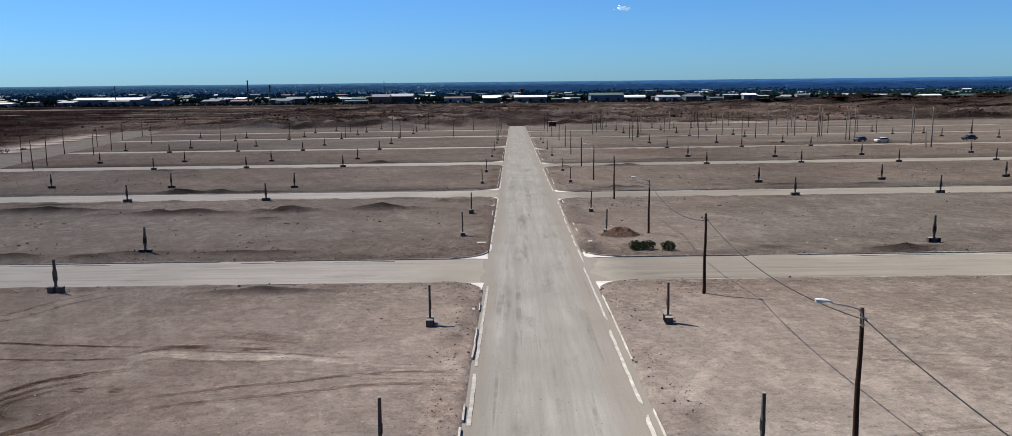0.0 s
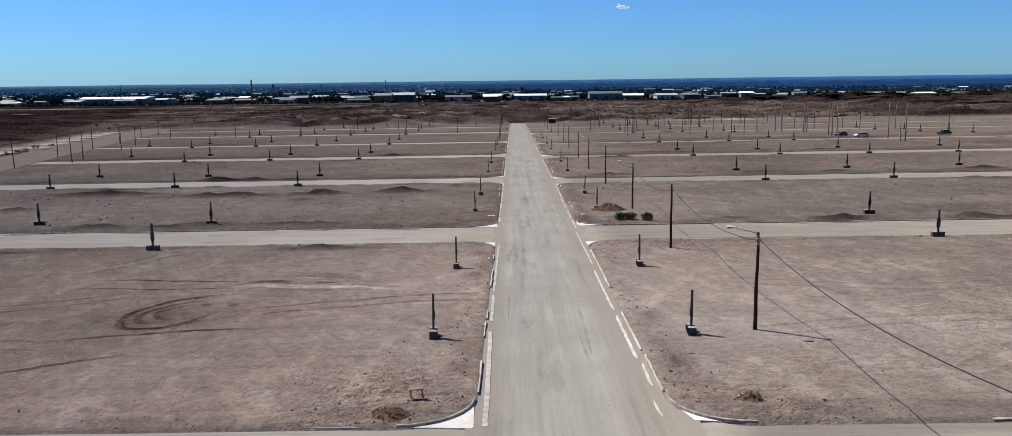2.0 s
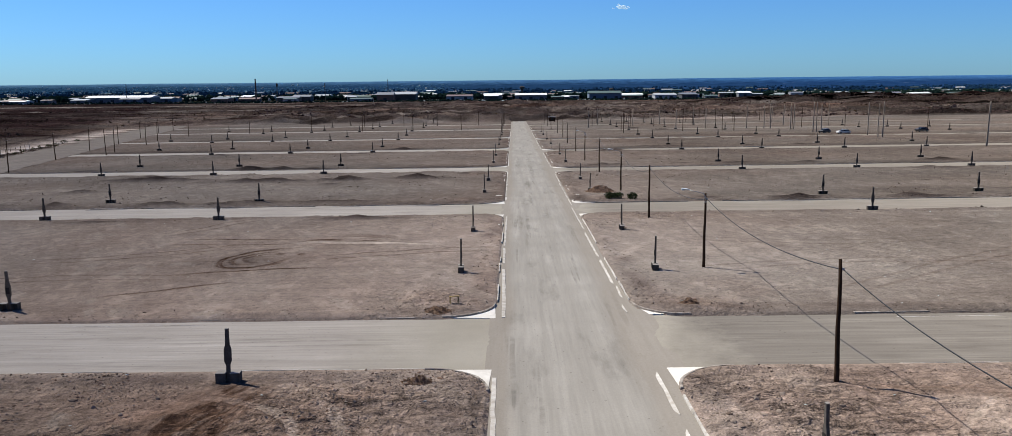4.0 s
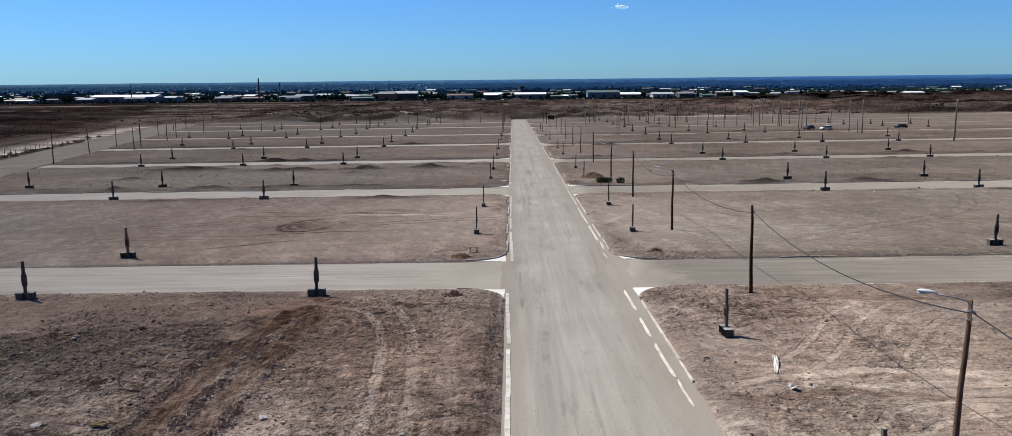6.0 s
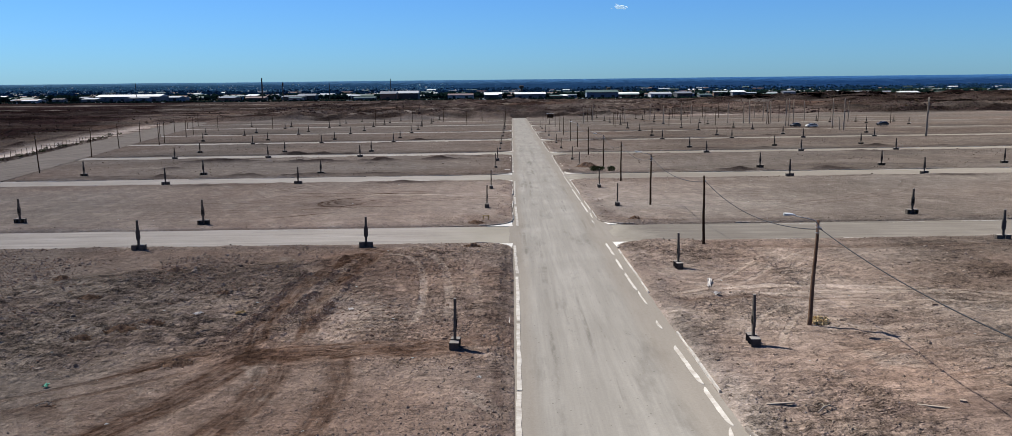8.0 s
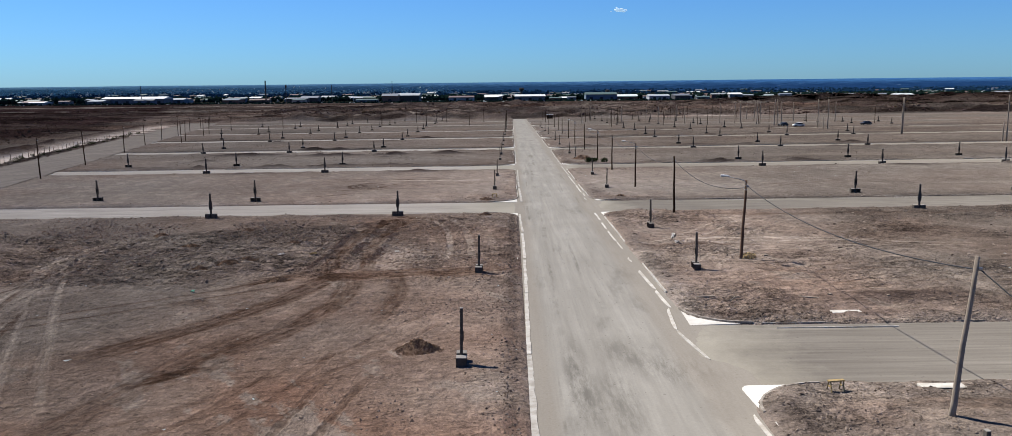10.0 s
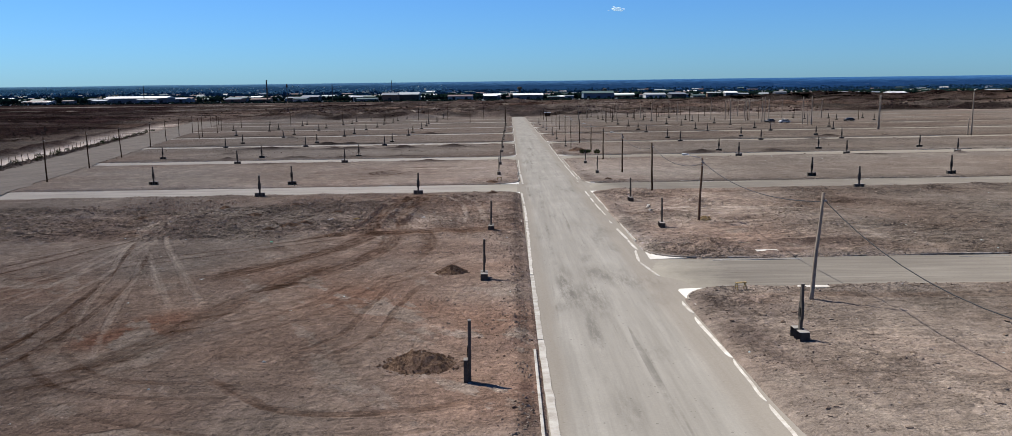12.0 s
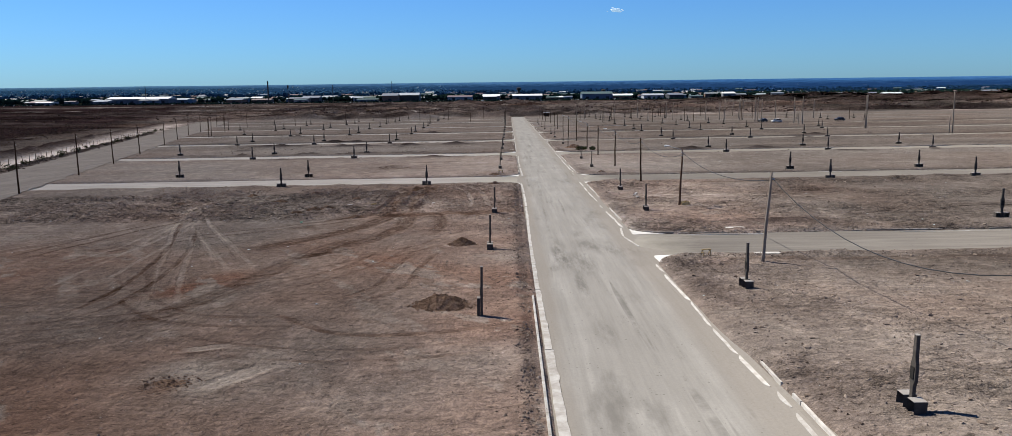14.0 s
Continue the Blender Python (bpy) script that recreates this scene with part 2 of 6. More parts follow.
def road_material(name, along_y, lo, hi, dark, spots=(), joins=()):
    m, nt, b = material(name, 0.9)
    st = (1, 0.03, 1) if along_y else (0.03, 1, 1)
    streak = ramp(nt, noise_node(nt, 1.1, 6, st), 0.32, 0.68)
    fine_streak = ramp(nt, noise_node(nt, 4.0, 6, st, rough=0.7), 0.42, 0.62)
    blotch = ramp(nt, noise_node(nt, 0.16, 6), 0.36, 0.64)
    patch = ramp(nt, noise_node(nt, 0.5, 7, (1, 0.22, 1) if along_y else (0.22, 1, 1), rough=0.65), 0.57, 0.72)
    grit = ramp(nt, noise_node(nt, 9.0, 6, rough=0.75), 0.3, 0.7)
    rare = ramp(nt, noise_node(nt, 1.6, 3, (1, 0.02, 1) if along_y else (0.02, 1, 1), rough=0.5), 0.635, 0.67)
    break_up = ramp(nt, noise_node(nt, 0.35, 6, rough=0.7), 0.42, 0.58)
    c = mix(nt, math_node(nt, "MULTIPLY", streak, 0.8), lo, hi)
    c = mix(nt, math_node(nt, "MULTIPLY", blotch, 0.75), c, lo)
    c = mix(nt, math_node(nt, "MULTIPLY", fine_streak, 0.16 if along_y else 0.30), c, dark)
    c = mix(nt, math_node(nt, "MULTIPLY", math_node(nt, "MULTIPLY", rare, break_up), 0.42), c, dark)
    c = mix(nt, math_node(nt, "MULTIPLY", patch, 0.50), c, dark)
    c = mix(nt, math_node(nt, "MULTIPLY", grit, 0.20), c, dark)
    c = mix(nt, math_node(nt, "MULTIPLY", pebbles(nt, 7.0, 0.06, 0.4), 0.5), c, dark)
    ragged = ramp(nt, noise_node(nt, 1.5, 7, (1, 0.16, 1), rough=0.75), 0.42, 0.58) if spots else None
    for x, y, rx, ry, deep in spots:
        c = mix(nt, math_node(nt, "MULTIPLY", math_node(nt, "MULTIPLY", spot(nt, x, y, rx, ry), ragged), 0.66 * deep), c, dark)
    if spots:   # fine dust drifted along the edges of the carriageway
        sx = nt.nodes.new("ShaderNodeSeparateXYZ")
        nt.links.new(nt.nodes.new("ShaderNodeTexCoord").outputs["Object"], sx.inputs[0])
        across = math_node(nt, "ADD", sx.outputs[0], math_node(nt, "MULTIPLY", math_node(nt, "SUBTRACT", noise_node(nt, 0.25, 5, (1, 0.3, 1)), 0.5), 1.6))
        verge = math_node(nt, "MAXIMUM", ramp(nt, across, 0.9, 1.7), ramp(nt, across, -4.5, -5.1))
        c = mix(nt, math_node(nt, "MULTIPLY", verge, 0.62), c, mix(nt, grit, (0.40, 0.350, 0.292), (0.33, 0.286, 0.236)))
    if joins:
        sep = nt.nodes.new("ShaderNodeSeparateXYZ")
        nt.links.new(nt.nodes.new("ShaderNodeTexCoord").outputs["Object"], sep.inputs[0])
        wander = math_node(nt, "ADD", sep.outputs[0], math_node(nt, "MULTIPLY", math_node(nt, "SUBTRACT", noise_node(nt, 0.35, 6, rough=0.7), 0.5), 7.0))
        at_road = ramp(nt, wander, joins[0], joins[1])
        main = mix(nt, blotch, (0.510, 0.466, 0.388), (0.420, 0.380, 0.312))
        main = mix(nt, math_node(nt, "MULTIPLY", grit, 0.20), main, dark)
        c = mix(nt, at_road, c, main)
    nt.links.new(c, b.inputs["Base Color"])
    bump(nt, b, noise_node(nt, 6, 6, rough=0.7), 0.35, 0.04)
    return m


def plain_material(name, a, bcol, scale=4.0, rough=0.85, metal=0.0, bumps=0.3, dist=0.02, spread=(0.35, 0.65)):
    m, nt, b = material(name, rough, metal)
    n1 = ramp(nt, noise_node(nt, scale, 6, rough=0.65), *spread)
    n2 = ramp(nt, noise_node(nt, scale * 7, 4), 0.3, 0.7)
    c = mix(nt, n1, a, bcol)
    c = mix(nt, math_node(nt, "MULTIPLY", n2, 0.25), c, tuple(v * 0.7 for v in a))
    oi = nt.nodes.new("ShaderNodeObjectInfo")
    h = nt.nodes.new("ShaderNodeHueSaturation")
    nt.links.new(math_node(nt, "ADD", math_node(nt, "MULTIPLY", oi.outputs["Random"], 0.24), 0.88), h.inputs["Value"])
    nt.links.new(c, h.inputs["Color"])
    nt.links.new(h.outputs[0], b.inputs["Base Color"])
    if bumps:
        bump(nt, b, n2, bumps, dist)
    return m


def clod_material(name, a, bcol):
    m, nt, b = material(name, 0.95)
    g = nt.nodes.new("ShaderNodeNewGeometry")
    c = mix(nt, g.outputs["Random Per Island"], a, bcol)
    c = mix(nt, math_node(nt, "MULTIPLY", noise_node(nt, 9, 4), 0.3), c, tuple(v * 0.6 for v in a))
    nt.links.new(c, b.inputs["Base Color"])
    return m


M_SOIL = soil_material()
M_ROAD = road_material("compacted_gravel", True, (0.430, 0.396, 0.346), (0.600, 0.560, 0.496), (0.165, 0.150, 0.130), TYRE_SPOTS)
M_STREET = road_material("compacted_gravel_side", False, (0.520, 0.466, 0.408), (0.740, 0.678, 0.604), (0.20, 0.170, 0.145), (), (-15, -8))
M_STREET_FAR = road_material("graded_dirt_side", False, (0.325, 0.286, 0.242), (0.450, 0.405, 0.345), (0.16, 0.138, 0.116), (), (7, 3.6))
M_TRACK = road_material("perimeter_dirt", True, (0.270, 0.232, 0.200), (0.430, 0.374, 0.324), (0.13, 0.108, 0.094))
M_STREET_EAST = road_material("rutted_dirt_side", False, (0.250, 0.222, 0.192), (0.395, 0.356, 0.308), (0.11, 0.094, 0.080), (), (7.5, 3.4))
M_KERB = plain_material("kerb_concrete", (0.86, 0.81, 0.74), (0.52, 0.465, 0.40), 1.6)
# darker kerb: soil stains, and the shade of its near face in the tone
M_KERB_DARK = plain_material("soiled_shaded_kerb", (0.62, 0.55, 0.48), (0.24, 0.20, 0.165), 2.4)
M_APRON = plain_material("apron_concrete", (1.05, 1.0, 0.92), (0.78, 0.72, 0.64), 0.9)
M_CONC = plain_material("cast_concrete", (0.170, 0.150, 0.132), (0.095, 0.083, 0.073), 3.0)
# lit copy of the cast concrete, for pillar tops that face the sun
M_LIT_TOP = plain_material("sunlit_concrete", (0.46, 0.42, 0.38), (0.36, 0.33, 0.30), 3.0)
M_HEAP = plain_material("dug_earth", (0.46, 0.305, 0.215), (0.19, 0.115, 0.080), 5.0, 0.95, 0, 1.0, 0.12)
# near-black colour for the shade seen inside niches, inlets and the hut window
M_NICHE = plain_material("opening_shade", (0.06, 0.055, 0.05), (0.04, 0.037, 0.035), 3.0)
M_POLE = plain_material("treated_timber", (0.085, 0.052, 0.034), (0.045, 0.029, 0.021), 2.5)
M_POLE_BROWN = plain_material("brown_timber", (0.26, 0.165, 0.115), (0.15, 0.092, 0.064), 2.5)
M_POLE_PALE = plain_material("weathered_timber", (0.50, 0.42, 0.34), (0.36, 0.295, 0.235), 2.5)
M_STEEL = plain_material("galvanised_steel", (0.52, 0.53, 0.54), (0.42, 0.43, 0.44), 6, 0.45, 0.7, 0)
M_LAMP = plain_material("lamp_housing", (0.66, 0.68, 0.70), (0.52, 0.54, 0.56), 5, 0.4, 0.0, 0)
M_GLASS = plain_material("lamp_lens", (0.55, 0.60, 0.62), (0.45, 0.50, 0.52), 5, 0.15, 0.0, 0)
M_CABLE = plain_material("black_cable", (0.022, 0.022, 0.024), (0.03, 0.03, 0.032), 8, 0.6, 0, 0)
M_CLOD = clod_material("loose_clods", (0.66, 0.54, 0.45), (0.24, 0.18, 0.14))
M_CLOD_DARK = clod_material("dark_clods", (0.25, 0.185, 0.145), (0.10, 0.073, 0.057))
M_CLOD_MIX = clod_material("mixed_clods", (0.47, 0.375, 0.305), (0.22, 0.160, 0.122))
M_WASTE = clod_material("waste_spoil", (0.19, 0.125, 0.108), (0.07, 0.043, 0.040))
M_CLOD_HAUL = clod_material("haul_clods", (0.42, 0.29, 0.22), (0.20, 0.130, 0.095))
M_PLASTIC = clod_material("white_plastic", (0.88, 0.83, 0.78), (0.72, 0.66, 0.60))
M_LITTER = clod_material("pale_litter", (0.70, 0.79, 0.76), (0.55, 0.52, 0.48))
M_YELLOW = plain_material("raw_yellow_timber", (0.56, 0.41, 0.20), (0.44, 0.32, 0.16), 5)
M_LEAF = clod_material("shrub_leaves", (0.085, 0.105, 0.045), (0.045, 0.062, 0.028))
M_DRY = clod_material("dry_grass", (1.0, 0.78, 0.45), (0.75, 0.55, 0.30))
M_TWIG = clod_material("dry_twigs", (0.15, 0.10, 0.065), (0.09, 0.062, 0.042))
# leaf colour shifted to blue, the haze over the valley put into it
M_FAR_WOOD = clod_material("haze_blue_trees", (0.012, 0.042, 0.094), (0.028, 0.076, 0.140))
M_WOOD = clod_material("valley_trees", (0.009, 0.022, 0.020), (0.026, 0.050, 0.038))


# ---- lie of the land ----
def gz(x, y):
    """Height of the graded plain, which falls gently away along the road."""
    x = np.clip(np.asarray(x, float), -260, 260)
    y = np.asarray(y, float)
    near = -0.0204 * (np.minimum(y, 430) - 50)
    far = np.interp(y, [430, 1100, 1500, 2300, 2700, 4900], [0, -3.4, -6.5, -8.5, -8.0, 15.5])
    fade = np.clip((900 - y) / 450, 0, 1)
    rise = 0.46 * np.clip((-46 - y) / 33, 0, 1) * np.clip((x - 2.5) / 3.5, 0, 1)
    return 0.0066 * x * fade + near + far + rise


def hash2(ix, iy, seed):
    h = (ix.astype(np.int64) * 374761393 + iy.astype(np.int64) * 668265263 + seed * 974634777) & 0x7FFFFFFF
    h = ((h ^ (h >> 13)) * 1274126177) & 0x7FFFFFFF
    return ((h ^ (h >> 16)) & 0xFFFF) / 32767.5 - 1.0


def vnoise(x, y, size, seed):
    u, v = np.asarray(x) / size, np.asarray(y) / size
    iu, iv = np.floor(u), np.floor(v)
    fu, fv = u - iu, v - iv
    fu, fv = fu * fu * (3 - 2 * fu), fv * fv * (3 - 2 * fv)
    a, b = hash2(iu, iv, seed), hash2(iu + 1, iv, seed)
    c, d = hash2(iu, iv + 1, seed), hash2(iu + 1, iv + 1, seed)
    return (a * (1 - fu) + b * fu) * (1 - fv) + (c * (1 - fu) + d * fu) * fv


def fbm(x, y, size, seed, octaves=3):
    return sum(vnoise(x, y, size / 2 ** k, seed + k) / 2 ** k for k in range(octaves))


def edge_right(y):
    """Inner edge of the slanting perimeter road."""
    return -71.4 - 0.27 * (np.asarray(y, float) + 2)


def edge_left(y):
    return edge_right(y) - 11.5 - 0.02 * np.maximum(np.asarray(y, float), 0)


ROAD_L, ROAD_R = -5.85, 3.05
STREETS = [(6.6, 16.6), (62.5, 72.6), (117.6, 128.5), (177.0, 188.0), (236.0, 246.5), (302.0, 314.0), (368.0, 381.0)]
STREETS_EAST = STREETS[:2] + [(117.4, 126.5), (174.2, 184.0), (233.0, 241.5), (304.0, 314.0), (368.0, 379.0)]
STREETS_WEST = STREETS[:2] + [(120.3, 130.5), (181.0, 191.5), (246.0, 255.5), (322.0, 334.0), (390.0, 402.0)]
SOUTH_STREET = (-47.8, -38.2)
END_Y = 445.0
RIGHT_END = 222.0
CORNER = 3.2


def edge_shift(x, y):
    """The right-hand kerb is not quite straight where the road widens."""
    y = np.asarray(y, float)
    return np.where(np.abs(np.asarray(x) - ROAD_R) < 1.6, np.interp(y, [-88, -79, -66, -55, -46], [0.75, 0.42, -0.18, -0.12, 0]), 0.0)


def intervals(right):
    cuts = [SOUTH_STREET] + STREETS_EAST if right else STREETS_WEST
    edges = [-400.0] + [v for c in cuts for v in c] + [END_Y]
    return [(edges[i], edges[i + 1]) for i in range(0, len(edges), 2)]


def rounded_rect(x, y, x0, x1, y0, y1, r):
    qx = np.abs(x - (x0 + x1) / 2) - (x1 - x0) / 2 + r
    qy = np.abs(y - (y0 + y1) / 2) - (y1 - y0) / 2 + r
    return np.hypot(np.maximum(qx, 0), np.maximum(qy, 0)) + np.minimum(np.maximum(qx, qy), 0) - r


def block_distance(x, y):
    """Metres outside the nearest unpaved block; negative inside."""
    s = np.full(np.shape(x), 1e3)
    for y0, y1 in intervals(False):
        s = np.minimum(s, rounded_rect(x, y, -900, ROAD_L, y0, y1, CORNER))
    for y0, y1 in intervals(True):
        s = np.minimum(s, rounded_rect(x - edge_shift(np.full(np.shape(x), ROAD_R), y), y, ROAD_R, RIGHT_END, y0, y1, CORNER))
    s = np.minimum(s, (x - edge_right(y) + 0.5) * 0.965)
    s = np.minimum(s, END_Y - y)
    return np.minimum(s, RIGHT_END - 8 - x)


MOUNDS = [(-66, 109, 8, 1.4, 1.1), (-47, 105.5, 7, 1.2, 0.9), (-33.5, 106.5, 4, 1.2, 0.9), (-20.5, 107.8, 4.5, 1.2, 0.9),
          (-70, 92, 2.2, 1.4, 0.8), (-34, 100, 1.5, 0.8, 0.4), (-28, 35, 4.0, 3.0, 0.12), (16, -33.5, 5, 1.6, 0.4), (3.9, 76, 1.5, 3, 0.2)]


def windrows(n, seed):
    """Low banks of pushed-up earth beside the side streets."""
    q = random.Random(seed)
    out = []
    for _ in range(n):
        y0, y1 = q.choice(STREETS[1:6])
        yy = q.choice((y0 - q.uniform(0.8, 3), y1 + q.uniform(0.8, 5), y1 + q.uniform(0.8, 4)))
        xx = q.choice((q.uniform(-95, -12), q.uniform(10, 110)))
        out.append((xx, yy, q.uniform(0.8, 5), q.uniform(0.5, 1.1), q.uniform(0.25, 0.7)))
    return out


MOUNDS += windrows(60, 29)


def segment_distance(x, y, pts):
    d = np.full(np.shape(x), 1e3)
    for (ax, ay), (bx, by) in zip(pts, pts[1:]):
        vx, vy = bx - ax, by - ay
        k = np.clip(((x - ax) * vx + (y - ay) * vy) / (vx * vx + vy * vy), 0, 1)
        d = np.minimum(d, np.hypot(x - ax - k * vx, y - ay - k * vy))
    return d


def smooth_line(pts, rounds=3):
    p = np.array(pts, float)
    for _ in range(rounds):
        a, b = p[:-1] * 0.75 + p[1:] * 0.25, p[:-1] * 0.25 + p[1:] * 0.75
        p = np.concatenate([p[:1], np.stack([a, b], 1).reshape(-1, 2), p[-1:]])
    return p


def line_frame(x, y, p):
    """Signed metres to one side of a line, metres along it, and its length."""
    best, side, along = np.full(np.shape(x), 1e3), np.zeros(np.shape(x)), np.zeros(np.shape(x))
    at = 0.0
    for (ax, ay), (bx, by) in zip(p, p[1:]):
        vx, vy = bx - ax, by - ay
        ln = math.hypot(vx, vy)
        if ln < 1e-6:
            continue
        k = np.clip(((x - ax) * vx + (y - ay) * vy) / (ln * ln), 0, 1)
        d = np.hypot(x - ax - k * vx, y - ay - k * vy)
        less = d < best
        best = np.where(less, d, best)
        side = np.where(less, np.sign(vx * (y - ay) - vy * (x - ax)), side)
        along = np.where(less, at + k * ln, along)
        at += ln
    return best * np.where(side == 0, 1, side), along, at


# worn lines on the lots: strength (pale above 0, dark below), half width of a dragged band or 0 for a pair of wheels, line
TRAILS = [
    # the brown haul way out of the churned lot
    (-0.54, 0.72, [(-17.4, 5.0), (-19.0, -2.4), (-19.8, -8.0), (-19.8, -12.5), (-19.8, -17.4), (-19.5, -21.8), (-18.9, -26)]),
    (-0.54, 0.62, [(-15.8, 4.0), (-16.9, 0.2), (-17.5, -6.2), (-17.7, -11.5), (-17.8, -16.5), (-16.9, -21), (-16.8, -24)]),
    (-0.55, 1.5, [(-6.6, -24.2), (-11.5, -24.6), (-16, -25), (-20.5, -26), (-24, -29), (-27, -33)]),
    (-0.50, 0.7, [(-20.0, -23.2), (-22.6, -25.8), (-24.6, -29.5)]),
    (-0.55, 1.0, [(-18.6, -24), (-19.4, -30), (-22.5, -37), (-27, -44)]),
    (-0.45, 0.9, [(-17.5, -25), (-16.5, -31), (-17.8, -38), (-21, -46)]),
    (-0.38, 0.0, [(-20, -26), (-26, -31), (-33, -36.5), (-40, -44)]),
    (-0.40, 0.7, [(-14.5, -25), (-13.2, -31), (-14, -38)]),
    # pale wheel lines beside it
    (0.47, 0.28, [(-19.5, 3.0), (-17.3, 2.5), (-14.5, 0.6), (-12.9, -2.7), (-12.1, -7.1), (-11.6, -12.1), (-11.2, -17.5), (-11.8, -21)]),
    (0.33, 0.32, [(-15.5, 4.4), (-13.2, 2.6), (-11.0, -2.8), (-10.2, -9.3), (-9.7, -14.7), (-9.4, -20)]),
    (0.13, 0.30, [(-9.6, 0), (-8.9, -4.9), (-8.1, -11.4), (-7.7, -19)]),
    (0.16, 0.5, [(-33.5, -13.0), (-28, -12.2), (-23.5, -12.6)]),
    (0.14, 0.45, [(-32.5, -15.6), (-27, -15.0), (-23, -15.4)]),
    # fan of wheel lines where machines leave the churned ground
    (0.37, 0.0, [(-29, -0.6), (-33, -3.5), (-37.3, -7.8), (-40.6, -14.5), (-40.2, -21), (-38.2, -26.5), (-36.4, -33), (-32.6, -43.5), (-29.3, -54), (-26.8, -61)]),
    (0.34, 0.0, [(-38.6, -24), (-37.0, -31), (-35.6, -40), (-34.7, -47.8), (-33.9, -55)]),
    (0.31, 0.0, [(-38.4, -24), (-35.4, -31.5), (-31.0, -40), (-27.3, -48)]),
    (0.28, 0.0, [(-39.0, -24), (-37.9, -29), (-37.0, -41), (-38.5, -50)]),
    (0.31, 0.0, [(-38.0, -25), (-36.4, -29), (-30.3, -41), (-25.4, -51)]),
    (0.28, 0.0, [(-39.0, -22), (-37.2, -30), (-35.4, -46), (-35.2, -57)]),
    (-0.46, 0.0, [(-37.5, -28), (-34.3, -38), (-32.0, -46), (-30.4, -55), (-30.3, -62)]),
    (0.28, 0.0, [(-38.5, -23), (-41, -31), (-45, -40), (-50, -48)]),
    (-0.43, 0.0, [(-39, -25), (-42, -35), (-44, -46)]),
]
TRAILS += [
    (0.13, 0.6, [(-40, -10), (-48, -7), (-58, -3)]),
    (0.13, 0.6, [(-41, -15), (-50, -12), (-60, -10)]),
    # turning marks and drags on the graded brown ground
    (-0.45, 0.45, [(-22.9, -47.6), (-21.3, -45.6), (-19.6, -44.8)]),
    (-0.36, 0.0, [(-13.4, -46), (-14.2, -52.2), (-14.3, -57.3), (-16.5, -61)]),
    (-0.26, 0.0, [(-15.6, -41), (-16.2, -47), (-18.4, -53), (-22, -58)]),
    (-0.34, 1.0, [(-19.5, -38), (-21.8, -45), (-23.2, -52), (-24.6, -60), (-27, -66)]),
    (-0.28, 0.0, [(-34, -58.5), (-30.3, -57.0), (-27.4, -61.5), (-23.8, -64.8), (-18, -65)]),
    (-0.24, 0.0, [(-31.4, -64), (-29.9, -60.3), (-30.2, -56), (-33, -51)]),
    (-0.36, 0.30, [(-20.5, -62.6), (-18.1, -65.1), (-15.6, -67.4), (-11.9, -67.8), (-7.6, -66.3)]),
    (-0.20, 0.0, [(-24, -68), (-18.5, -70.3), (-13, -71), (-8, -69.5)]),
    (0.75, 0.40, [(-22.2, -69.7), (-20.2, -68.9)]),
    (0.90, 0.55, [(-19.4, -75.2), (-18.4, -73.2), (-17.6, -71.8)]),
    (0.50, 0.35, [(-20.3, -72.0), (-19.0, -70.6)]),
    (-0.45, 0.9, [(-21.9, -75.0), (-20.6, -73.6)]),
    (-0.22, 0.0, [(-44, -63), (-36, -60), (-28, -58), (-20, -52), (-14, -44), (-10.5, -36)]),
    (-0.20, 0.0, [(-46, -68), (-36, -66.5), (-27, -64), (-22, -60)]),
    (-0.18, 0.0, [(-40, -74), (-32, -70), (-26, -66)]),
    # the lot with the turning circle
    (-0.80, 0.16, [(-37, 46.9), (-33.2, 46.8), (-30.1, 46.2), (-25.1, 45.6)]),
    (-0.58, 0.14, [(-37, 44.4), (-33.5, 44.0), (-28.6, 43.3), (-24.5, 43.4)]),
    (1.01, 0.65, [(-25.0, 43.4), (-23.4, 44.6), (-21.0, 43.9), (-18.3, 43.8), (-14.3, 42.9), (-12, 42.3)]),
    (-0.80, 0.35, [(-24.6, 44.7), (-23.2, 45.7), (-21, 45.3)]),
    (-0.72, 0.30, [(-19.4, 45.1), (-17.2, 45.2)]),
    (-0.32, 0.9, [(-21.6, 48.2), (-16.0, 46.8)]),
]
